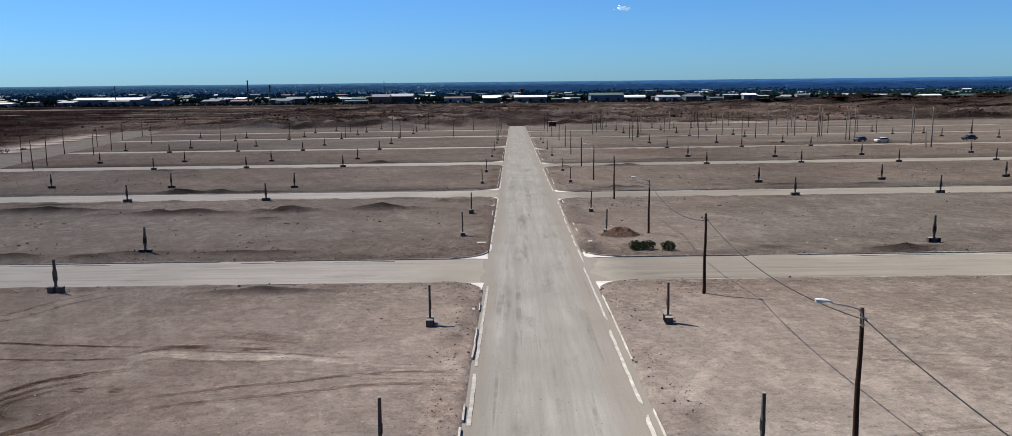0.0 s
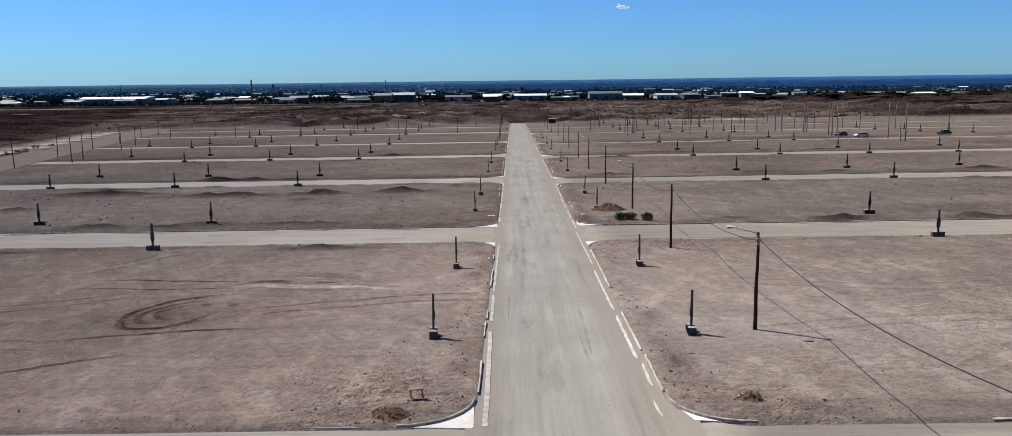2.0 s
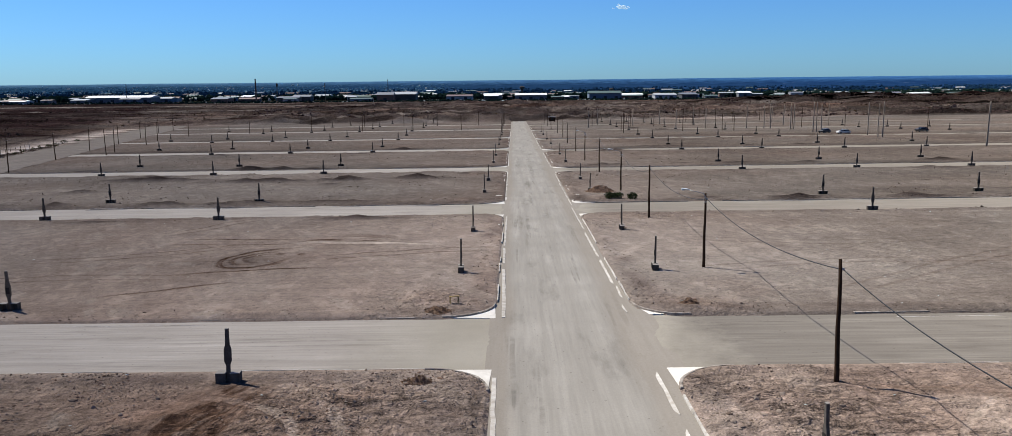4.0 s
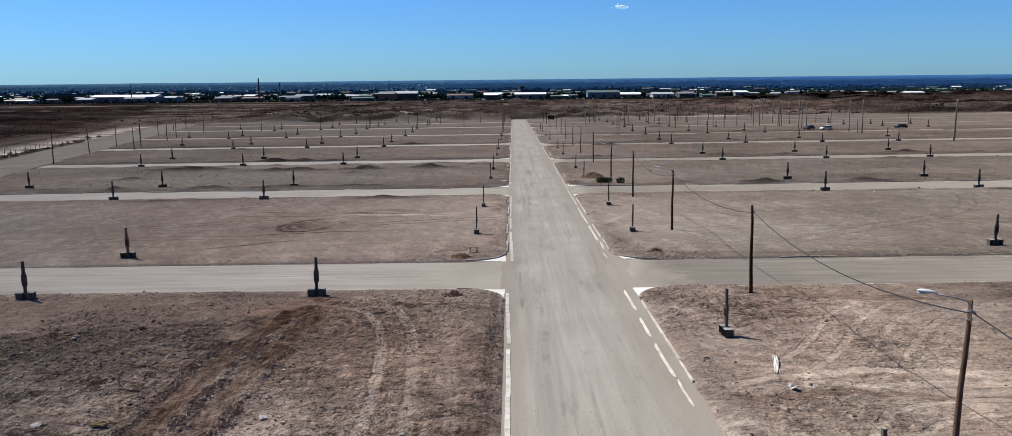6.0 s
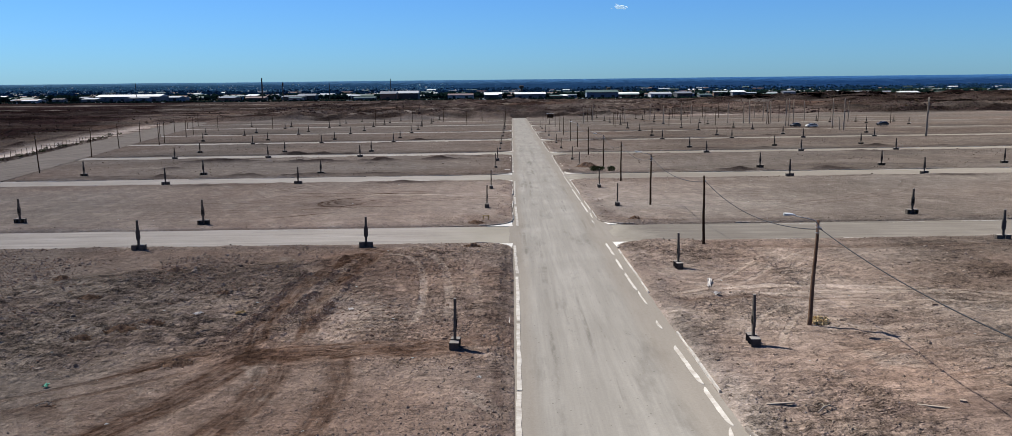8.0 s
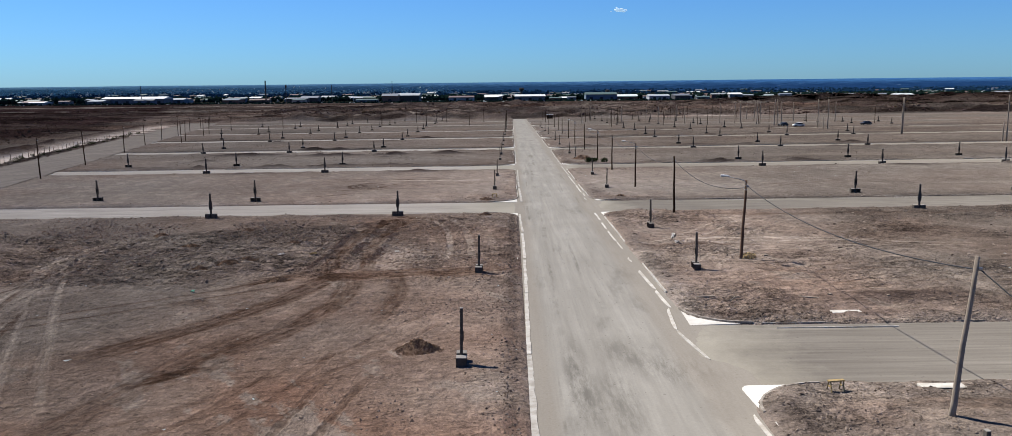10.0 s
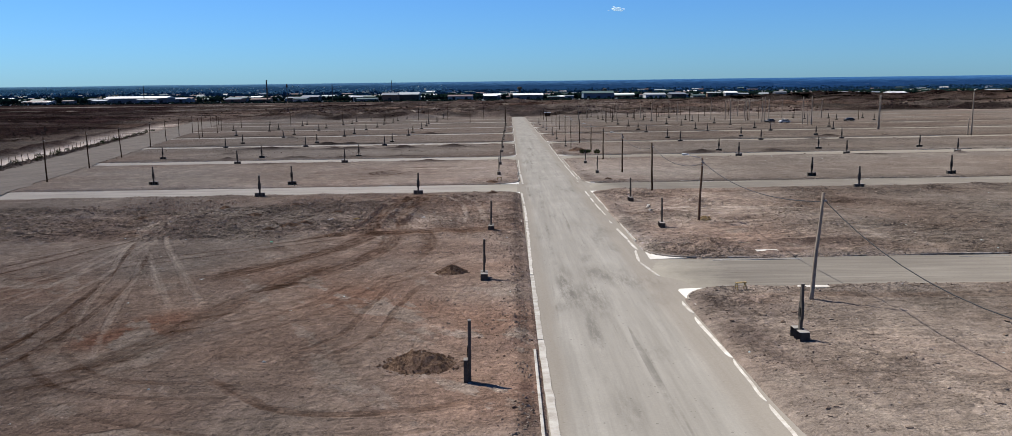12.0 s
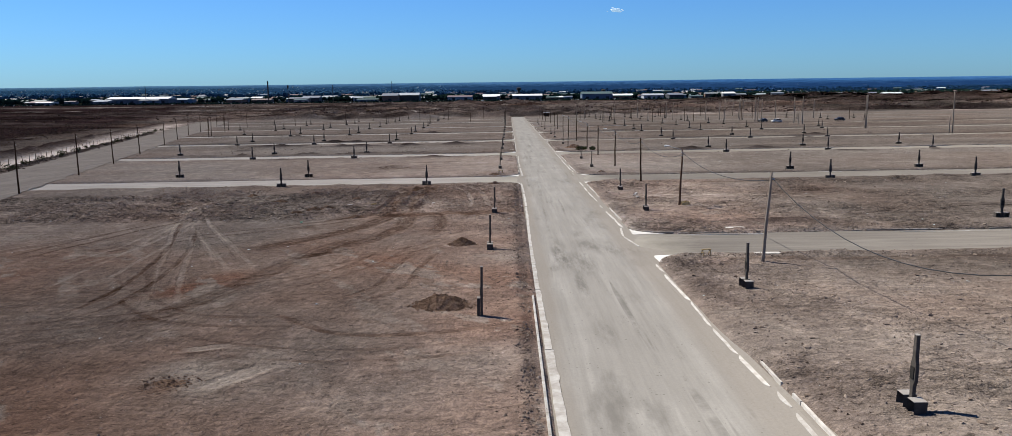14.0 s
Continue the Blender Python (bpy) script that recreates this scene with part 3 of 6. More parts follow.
TRAILS += [
    (0.26, 0.0, [(-16, 42.2), (-12, 41.2), (-8.5, 40.8), (-5.8, 40.6)]),
    (-0.38, 0.0, [(-22, 36), (-17, 38), (-13.8, 38.7), (-10.3, 40.0), (-5.8, 39.6)]),
    (-0.65, 0.28, [(-23.8, 41.5), (-26.1, 40.9), (-28.4, 39.3), (-29.5, 35.6), (-28.4, 32.4), (-26.3, 32.2), (-24.4, 33.4), (-23.8, 36)]),
    (-0.58, 0.24, [(-25.4, 40.0), (-27.6, 38.6), (-28.6, 35.8), (-27.6, 33.4), (-26.0, 33.6)]),
    (-0.52, 0.22, [(-26.0, 38.8), (-27.7, 36.6), (-27.0, 34.6), (-25.6, 34.6)]),
    (-0.58, 0.20, [(-31.5, 30.0), (-28.1, 30.8), (-24.1, 31.8), (-19.5, 32.4)]),
    (-0.65, 0.30, [(-25.6, 38.5), (-24.6, 38.3)]),
    (-0.65, 0.30, [(-23.6, 38.4), (-22.8, 38.2)]),
    (-0.46, 0.22, [(-34, 22.8), (-31.6, 24.0), (-28.8, 25.4), (-25.4, 27.2)]),
    (-0.36, 0.0, [(-40, 50), (-37.0, 53.4), (-36.1, 56.8), (-33.8, 59.6)]),
    (-0.26, 0.0, [(-46, 36), (-38, 38), (-30, 43)]),
    (-0.23, 0.0, [(-48, 28), (-38, 30), (-30, 29)]),
    # the lots across the road
    (0.50, 0.42, [(3.3, -13.3), (6.2, -12.9), (9.3, -11.9), (12.1, -11.3), (15.4, -12.2), (18.3, -12.7), (21, -13.6), (30, -15.5)]),
    (0.44, 0.38, [(3.4, -14.3), (6.6, -13.7), (9.6, -13.6), (13.3, -13.6), (16.4, -13.5), (20.1, -14.2), (29, -17)]),
    (0.30, 0.0, [(6.6, -13.2), (8.6, -10.4), (10.6, -8.0), (13.0, -3.7), (14.5, -1.3), (18, 2)]),
    (0.24, 0.0, [(10.4, -12.6), (12.0, -11.5), (14.9, -6.8), (18.1, -2.4), (23, 1)]),
    (0.36, 0.0, [(6.6, -25.5), (7.2, -23.2), (8.5, -20.8), (9.8, -18.3), (11.4, -16.9), (15, -16.2), (24, -18)]),
    (-0.34, 0.4, [(3.5, -15.0), (5.6, -15.1), (7.7, -14.6), (10.8, -14.6), (13.4, -15.6), (17, -15.6)]),
    (0.30, 0.5, [(3.6, -17.5), (4.8, -18.3), (6.0, -19.6), (6.7, -22.2)]),
    (-0.24, 0.0, [(8, -28), (16, -24), (28, -25), (44, -24)]),
    (-0.22, 0.0, [(12, -31), (22, -28), (36, -29)]),
    (-0.26, 0.8, [(10, 3.0), (20, 2.0), (34, 2.4), (50, 1.0)]),
    (0.21, 0.5, [(5, -19), (9, -21.5), (16, -22), (24, -21)]),
    (0.18, 0.0, [(8, -58), (18, -60), (32, -59), (46, -61)]),
    (0.18, 0.0, [(8, -65), (18, -66.5), (32, -66)]),
    (-0.25, 0.7, [(7, -50.4), (16, -51), (30, -50.6), (46, -51)]),
    (-0.18, 0.0, [(10, 30), (20, 33), (34, 32), (50, 35)]),
    (-0.16, 0.0, [(12, 44), (24, 40), (40, 44)]),
    (-0.16, 0.0, [(18, 22), (28, 30), (44, 40), (52, 56)]),
    (0.50, 0.9, [(125, 175), (112, 215), (101, 245), (88, 262), (60, 275)]),
]
# the apron where both haul ways meet the street
TRAILS += [(-0.34, 1.7, [(-17.0, 5.5), (-18.4, 1.5), (-19.2, -2.0), (-19.6, -4.5)])]
HAUL = TRAILS[:6] + TRAILS[-1:]
HAUL_RIDGES = [(-20.75, -6.0, -23.0), (-18.78, -5.0, -19.5), (-16.95, -6.5, -20.0)]


def trail_layers(x, y):
    """Four layers of (across, along, strength, width) for every point of the ground."""
    out = [np.stack([np.full(np.shape(x), 9.0), np.zeros(np.shape(x)), np.zeros(np.shape(x)), np.ones(np.shape(x))], -1) for _ in range(4)]
    for i, (strength, wide, pts) in enumerate(TRAILS):
        p = smooth_line(pts)
        reach = max(wide, 1.1) + 0.9
        box = ((x > p[:, 0].min() - reach) & (x < p[:, 0].max() + reach) & (y > p[:, 1].min() - reach) & (y < p[:, 1].max() + reach)).nonzero()
        d, along, total = line_frame(x[box], y[box], p)
        ends = np.clip(np.minimum(along, total - along) / min(2.5, 0.3 * total), 0, 1)
        live = (np.abs(d) < reach) & (np.hypot(d, 0) < np.abs(out[i % 4][box][:, 0]) + 0.4)
        idx = tuple(b[live] for b in box)
        out[i % 4][idx] = np.stack([d, along, strength * (0.25 + 0.75 * ends) * (np.abs(d) < reach - 0.3) * (ends > 0), np.full_like(d, wide if wide else -1.0)], -1)[live]
    return out


def soil_and_height(x, y):
    """Height over the plain, and redness, paleness and scrub of the ground; scrub also carries painted mound and kerb
    shade.
    """
    x, y = np.asarray(x, float), np.asarray(y, float)
    s = block_distance(x, y)
    inside = np.clip(-s / 1.2, 0, 1)
    waste_l = np.clip((edge_left(y) - x) / 4, 0, 1)
    waste_n = np.clip((y - END_Y + 6) / 14, 0, 1)
    waste = np.maximum(waste_l, waste_n)
    top = np.interp(x, [-60, -40, -34, -28, -22, -14], [-3, -8, -3.0, -0.5, 1.0, 4.0])
    rough_l = np.clip((top - y + 1.5 * vnoise(x, y, 3, 5)) / 2.0, 0, 1) * np.clip((y + 28 + 2 * vnoise(x, y, 6, 6)) / 3, 0, 1) * (x < -6) * np.clip((-14.5 - x + 2 * vnoise(x, y, 4, 8)) / 4, 0.6, 1)
    rough_r = np.clip((7 - y) / 2, 0, 1) * np.clip((y + 95) / 8, 0, 1) * (x > 3) * np.clip(0.55 + 0.30 * fbm(x, y, 7, 203), 0.2, 0.9) * np.where(y < -48, 0.62, 1.0)
    corner = np.zeros_like(x)
    for cy in [v for st in STREETS[:4] for v in st] + list(SOUTH_STREET):
        for cx in (-10.5, 8.0):
            if cx < 0 and cy < -30:
                continue
            toward = 1 if any(abs(cy - st[1]) < 0.1 for st in STREETS) or cy == SOUTH_STREET[1] else -1
            corner = np.maximum(corner, np.exp(-((x - cx) / 5.0) ** 2 - ((y - cy - 4.0 * toward) / 5.5) ** 2))
    corner = corner * np.clip(0.75 + 0.7 * vnoise(x, y, 3.2, 175), 0, 1)
    rough = np.clip(rough_l + rough_r + 0.55 * corner, 0, 1)
    h = 0.05 * fbm(x, y, 7, 11) + 0.02 * fbm(x, y, 1.4, 15, 2)
    h = h + rough * (0.13 * fbm(x, y, 2.2, 21) + 0.22 * np.abs(vnoise(x, y, 0.95, 25)) + 0.08 * vnoise(x, y, 0.5, 27))
    # haul ways pressed in, with earth squeezed up beside them
    for rx, ya, yb in HAUL_RIDGES:
        h = h + 0.15 * np.exp(-((x - rx) / 0.30) ** 2) * np.clip((ya - y) / 2, 0, 1) * np.clip((y - yb) / 2, 0, 1) * np.clip(0.6 + 0.9 * vnoise(x, y, 1.1, 77), 0, 1)
    # earth pushed up against the kerbs
    h = h + np.clip(1 - np.abs(s + 0.9) / 0.9, 0, 1) * np.clip(0.08 + 0.15 * vnoise(x, y, 2.3, 31) + 0.07 * vnoise(x, y, 0.7, 33), -0.03, 1)
    h = h * np.clip(inside + 0.35, 0, 1)
    # mounds get a darker soil colour that paints their backlit shade
    mound_shade = np.zeros_like(x)
    for mx, my, rx, ry, hh in MOUNDS:
        box = ((np.abs(x - mx) < 3 * rx) & (np.abs(y - my) < 3 * ry)).nonzero()
        if not len(box[0]):
            continue
        g = np.exp(-((x[box] - mx) / rx) ** 2 - ((y[box] - my) / ry) ** 2)
        h[box] += hh * g * (0.75 + 0.45 * vnoise(x[box], y[box], 1.6, 41))
        mound_shade[box] = np.maximum(mound_shade[box], g * min(1.0, 0.3 + hh))
    red = np.clip(0.30 + 0.5 * fbm(x, y, 30, 51), 0, 1) * 0.42
    red = np.maximum(red, np.clip((9 - y) / 6, 0, 1) * (x < -5.5) * np.clip(0.56 + 0.5 * fbm(x, y, 16, 55), 0, 1) * np.clip((x + 62) / 25, 0.1, 1))
    red = np.maximum(red, np.exp(-((x + 26.3 - 0.28 * (y + 56)) / 3.0) ** 2 - ((y + 55.6) / 6.0) ** 2) * np.clip(1.25 + 0.6 * vnoise(x, y, 2.5, 57), 0, 1))
    red = np.maximum(red, np.clip(1 - (ROAD_L - x) / 5, 0, 1) * (x < ROAD_L) * 0.35)
    red = red * (1 - 0.30 * rough_l)
    red = np.maximum(red, np.clip((8 - y) / 3, 0, 1) * np.clip((y + 42) / 6, 0, 1) * np.clip((x - 3) / 2, 0, 1) * np.clip((44 - x) / 14, 0, 1) * np.clip(0.36 + 0.22 * fbm(x, y, 12, 59), 0, 0.7))
    pale = 0.20 * np.clip(fbm(x, y, 14, 61), 0, 1) + 0.35 * np.clip(fbm(x, y * 0.5, 5, 64) - 0.45, 0, 1)
    red = np.maximum(red, 0.5 * np.exp(-((x - 22) / 14) ** 2 - ((y + 64) / 8) ** 2) * np.clip(0.8 + 0.5 * vnoise(x, y, 5, 183), 0, 1))
    pale = np.maximum(pale, 0.45 * np.exp(-((x - 122) / 34) ** 2 - ((y - 160) / 14) ** 2) * np.clip(0.8 + 0.6 * vnoise(x, y, 6, 181), 0, 1))
    pale = pale + np.clip((x - 6) / 12, 0, 1) * np.clip((-52 - y) / 8, 0, 1) * 0.28 * (x < 150)
    pale = np.maximum(pale, np.exp(-((x + 19.5) / 2.6) ** 2 - ((y + 73) / 3.2) ** 2) * np.clip(0.7 + 0.9 * vnoise(x, y, 1.5, 66), 0, 1))
    scrub = np.maximum(rough_l * np.clip(0.06 + 0.16 * fbm(x, y, 5, 71) + 0.20 * vnoise(x, y, 1.3, 74), 0, 0.4), 0.75 * mound_shade)
    scrub = np.maximum(scrub, np.clip((8 - y) / 3, 0, 1) * (x < -6) * np.clip(0.004 * (-x - 20) + 0.12 * fbm(x, y, 12, 73), 0, 0.2))
    # dark margin behind kerbs: loose spoil, plus the kerbs' shade line as colour
    scrub = np.maximum(scrub, np.clip(1 - np.abs(s + 1.3) / 1.4, 0, 1) * (waste < 0.05) * np.clip(0.14 + 0.42 * vnoise(x, y, 3.1, 79), 0, 0.6))
    scrub = np.maximum(scrub, np.clip(1.15 - np.abs(x - ROAD_L + 0.60) / 0.6, 0, 1) * (s < 0.1) * (y < 8) * np.clip(0.25 + 0.35 * vnoise(x, y, 1.3, 83), 0, 0.8))
    red = np.maximum(red, 0.36 * corner) * (1 - 0.45 * (x < -5.5) * np.clip((-25 - y) / 3, 0, 1) * np.clip((y + 44) / 6, 0, 1))
    red = np.clip(red + 0.14 * np.clip((-46 - y) / 14, 0, 1) * (waste < 0.05) * np.clip(0.8 + 0.6 * fbm(x, y, 9, 319), 0, 1.3), 0, 1)
    # beyond the perimeter road: rubble bank, second track, ridge, scrubland
    off = edge_left(y) - x
    bank = np.clip(1.15 - np.abs(off - 1.7) / 1.7, 0, 1)
    h = h + bank * (0.45 + 0.5 * vnoise(x, y, 1.9, 91)) * (y < END_Y)
    strip = np.clip(1.5 - np.abs(off - 7.2) / 3.2, 0, 1) * (y < 420)
    ridge = np.clip(1 - np.abs(off - 14.5) / 3.8, 0, 1) * (y < 380)
    h = h + ridge * (1.5 + 0.5 * vnoise(x, y, 5, 93)) - 0.25 * strip
    open_l = np.clip((off - 17) / 8, 0, 1)
    sparse = np.clip(1.0 + 0.45 * fbm(x, y, 60, 95), 0.35, 1) * np.clip((off - 30 - 16 * vnoise(x, y, 30, 157) - 8 * vnoise(x, y, 7, 158)) / np.interp(y, [60, 200], [34, 12]), 0.10, 1) * (off > 13)
    # eroded ground past the last street: rows of spoil, scoured hollows between
    spoil = np.clip(1 - np.abs(fbm(x * 0.42, y, 17, 301)), 0, 1) ** 2 * np.clip(0.55 + 0.9 * vnoise(x * 0.4, y, 60, 303), 0, 1)
    h = h + waste_n * (0.9 * vnoise(x * 0.7, y, 7, 305) + 0.5 * vnoise(x, y, 3.5, 307)) * np.clip((930 - y) / 120, 0.1, 1)
    h = h + waste_n * 3.4 * spoil * np.clip((930 - y) / 120, 0.1, 1) * np.clip((x + 230) / 60, 0.15, 1)
    hump = np.abs(fbm(x, y * 1.6, 58, 97, 4))
    h = h + waste_n * (2.4 * hump - 0.9 + 1.6 * np.abs(vnoise(x, y, 13, 155))) * np.clip((x + 190) / 60, 0.15, 1) * np.clip((1000 - y) / 160, 0.08, 1) + open_l * 0.5 * fbm(x, y, 22, 99)
    east = np.clip((x - 210 - 60 * vnoise(x, y, 120, 101)) / 90, 0, 1) * np.clip((y - 560) / 160, 0, 1) * np.clip((1080 - y) / 120, 0, 1)
    h = h + east * (5.5 + 2.5 * fbm(x, y, 70, 103))
    scrub = np.where(waste > 0, np.maximum(scrub, sparse * 0.95), scrub)
    gully = np.clip(0.65 - 2.2 * hump + 0.4 * vnoise(x, y, 90, 105), 0, 1)
    scrub = np.maximum(scrub, waste_n * np.clip(0.36 + 0.5 * gully + 0.34 * vnoise(x * 0.5, y, 30, 141) + 0.40 * vnoise(x * 0.5, y, 9, 143) + 0.30 * vnoise(x * 0.6, y, 4, 145), 0, 0.95) * np.clip((1300 - y) / 250, 0.6, 1))
    scrub = scrub * (1 - 0.55 * waste_n * np.clip((x - 20) / 60, 0, 1) * np.clip((640 - y) / 60, 0, 1) * np.clip(0.7 + 0.8 * vnoise(x * 0.3, y, 12, 171), 0, 1))
    scrub = np.maximum(scrub, np.maximum(0.95 * ridge, 0.9 * east * np.clip(0.8 + 0.5 * vnoise(x, y, 25, 163), 0, 1)))
    scrub = np.maximum(scrub, bank * np.clip(0.45 + 0.6 * vnoise(x, y, 1.6, 107), 0, 0.8))
    red = np.maximum(red, waste * np.clip(0.22 + 0.45 * fbm(x * 0.5, y, 60, 109), 0, 0.8))
    pale = np.where(waste > 0.2, np.maximum(pale * 0.4, strip), pale)
    lane = waste_n * (np.clip(1.2 - np.abs(y - 735 - 0.03 * x - 9 * vnoise(x, y, 160, 111)) / 7, 0, 1)
                      + np.clip(1.2 - np.abs(y - 900 - 0.03 * x) / 22, 0, 1) * 0.9
                      + np.clip(1.2 - np.abs(x + 95 - 0.75 * (y - 500) - 12 * vnoise(x, y, 60, 113)) / 7, 0, 1) * (y < 720) * 0.8)
    pale = np.maximum(pale, np.clip(lane, 0, 1) * 0.8)
    scrub = scrub * (1 - 0.9 * np.clip(np.maximum(lane, strip), 0, 1))
    on_track = np.clip(1.4 - np.abs(x - (edge_left(y) + edge_right(y)) / 2) / ((edge_right(y) - edge_left(y)) / 2), 0, 1) * (y < END_Y + 8)
    h = h * (1 - np.clip(on_track * 3, 0, 1)) - 0.10 * np.clip(on_track * 3, 0, 1)
    flat = np.clip((s - 0.02) / 0.6, 0, 1)
    h = h * (1 - flat) - 0.75 * flat * (1 - waste)
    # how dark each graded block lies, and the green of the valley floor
    # far blocks darker: backlit shade among grains at low angles, put into colour
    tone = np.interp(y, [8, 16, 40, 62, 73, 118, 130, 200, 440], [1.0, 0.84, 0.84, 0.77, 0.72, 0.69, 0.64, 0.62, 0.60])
    tone = tone * (1 - 0.12 * np.clip((x - 10) / 25, 0, 1) * np.clip((y + 40) / 60, 0, 1)) * (1 + 0.10 * fbm(x, y * 1.6, 26, 151))
    tone = tone * (1 + 0.20 * np.clip((8 - y) / 4, 0, 1) * np.clip((x + 32) / 10, 0, 1) * (x < -5))
    tone = tone * (1 + 0.12 * np.clip((6 - y) / 4, 0, 1) * np.clip((24 - x) / 12, -0.4, 1) * (x > 2)) * (1 - 0.24 * np.clip((x - 14) / 12, 0, 1) * np.clip((10 - y) / 4, 0, 1)) * (1 + 0.12 * np.clip((-50 - y) / 6, 0, 1) * (x > 2))
    tone = tone * (1 + 0.06 * np.clip((y + 62) / 10, 0, 1) * np.clip((-26 - y) / 14, 0, 1) * (x < -5))
    tone = tone * (1 + np.clip((y - 15) / 4, 0, 1) * np.clip((64 - y) / 4, 0, 1) * (x < -5) * np.interp(x, [-45, -20, -8], [-0.14, -0.02, 0.12]))
    tone = tone * (1 - 0.15 * np.clip((y - 70) / 6, 0, 1) * (x < -5)) * (1 - 0.12 * np.clip((24 - y) / 6, 0, 1) * np.clip((y - 15) / 1, 0, 1) * (x > 2))
    for lots, side in ((STREETS_WEST[1:], x < -5), (STREETS_EAST[1:], x > 3)):
        for _, yn in lots:
            strip_n = np.clip((y - yn + 1) / 2, 0, 1) * np.clip((yn + 11 + 5 * vnoise(x * 0.4, y, 7, 311) - y) / 4, 0, 1)
            tone = tone * (1 - 0.22 * strip_n * side * np.clip(0.6 + 0.9 * vnoise(x * 0.35, y, 9, 313), 0, 1.2))
    tone = tone * (1 - 0.17 * np.clip((x - 20) / 25, 0, 1) * np.clip((y - 74) / 8, 0, 1) * np.clip((300 - y) / 80, 0, 1)) * (1 + 0.10 * vnoise(x * 0.5, y, 8, 315) * np.clip((y - 60) / 20, 0, 1))
    tone = tone * (1 - 0.15 * np.clip((x - 22) / 10, 0, 1) * np.clip((60 - y) / 6, 0, 1)) * (1 - 0.20 * np.clip((x - 6) / 6, 0, 1) * np.clip((y + 60) / 5, 0, 1) * np.clip((-47 - y) / 2, 0, 1))
    south = np.clip((-22 - y) / 8, 0, 1)
    tone = tone * (1 - south * (x < -5) * np.interp(x, [-60, -38, -28, -16, -8], [0.18, 0.16, 0.30, 0.26, 0.02])) * (1 - 0.30 * np.clip((-48 - y) / 4, 0, 1) * (x > 2))
    tone = tone * (1 - 0.10 * np.clip((8 - y) / 4, 0, 1) * (x < -5))
    tone = tone * (1 - 0.30 * np.clip(1.3 - np.abs(x - ROAD_L + 0.55) / 0.36, 0, 1) * (s < 0.05) * (y < 6) * np.clip(0.8 + 0.6 * vnoise(x, y, 1.1, 173), 0, 1))
    tone = tone * (1 + 0.22 * corner) * (1 + 0.06 * (x < -9) * np.clip((-25 - y) / 3, 0, 1) * np.clip((y + 44) / 6, 0, 1))
    tone = tone * (1 - 0.62 * mound_shade) * (1 + 0.17 * rough_l * np.clip((-7 - y) / 5, 0, 1))
    tone = tone * (1 - 0.20 * np.clip((y + 12) / 5, 0, 1) * np.clip((6.4 - y) / 1, 0, 1) * np.clip((-15 - x) / 4, 0, 1) * np.clip(0.8 + 0.5 * vnoise(x, y, 4, 317), 0.3, 1.2))
    tone = tone * (1 - 0.17 * np.clip((-52 - y) / 7, 0, 1) * np.interp(x, [-60, -16, -9], [1, 1, 0])) * (1 - 0.08 * np.clip((-34 - y) / 6, 0, 1) * np.clip((-22 - x) / 6, 0, 1))
    tone = np.where(waste > 0.05, np.clip(0.68 + 0.46 * vnoise(x * 0.25, y, 15, 165) + 0.30 * vnoise(x * 0.5, y, 6, 167) + 0.15 * vnoise(x * 0.3, y, 40, 169), 0.3, 1.6) * (waste_n > 0.05) + (waste_n <= 0.05) + 0.40 * strip - 0.35 * ridge - 0.36 * open_l * (waste_n <= 0.05) - 0.55 * east, tone)
    green = np.clip((y - 1130 - 40 * vnoise(x, y, 90, 153)) / 60, 0, 1)
    churned = np.clip(rough * (0.7 + 0.5 * vnoise(x, y, 4, 131)) + 0.30 * np.clip((8 - y) / 3, 0, 1) * np.where(x > 0, 0.4, 1) + 0.20 * (y > 8) * np.clip((x - 10) / 15, 0, 1) + bank + 0.8 * waste - 1.2 * strip, 0, 1)
    return h, red, np.clip(pale, 0, 1), np.clip(scrub, 0, 1), churned, tone, green


def ground_z(x, y):
    return float(gz(x, y) + soil_and_height(np.array([x]), np.array([y]))[0][0])


def mesh_from(name, verts, faces, smooth=False):
    me = bpy.data.meshes.new(name)
    verts = np.asarray(verts, dtype=np.float32)
    faces = np.asarray(faces, dtype=np.int32)
    k = faces.shape[1]
    me.vertices.add(len(verts))
    me.vertices.foreach_set("co", verts.ravel())
    me.loops.add(faces.size)
    me.loops.foreach_set("vertex_index", faces.ravel())
    me.polygons.add(len(faces))
    me.polygons.foreach_set("loop_start", np.arange(0, faces.size, k, dtype=np.int32))
    me.polygons.foreach_set("use_smooth", np.full(len(faces), smooth))
    me.update(calc_edges=True)
    me.validate()
    return me


def steps(*runs):
    out = []
    for a, b, d in runs:
        out.append(np.arange(a, b, d))
    return np.concatenate(out)


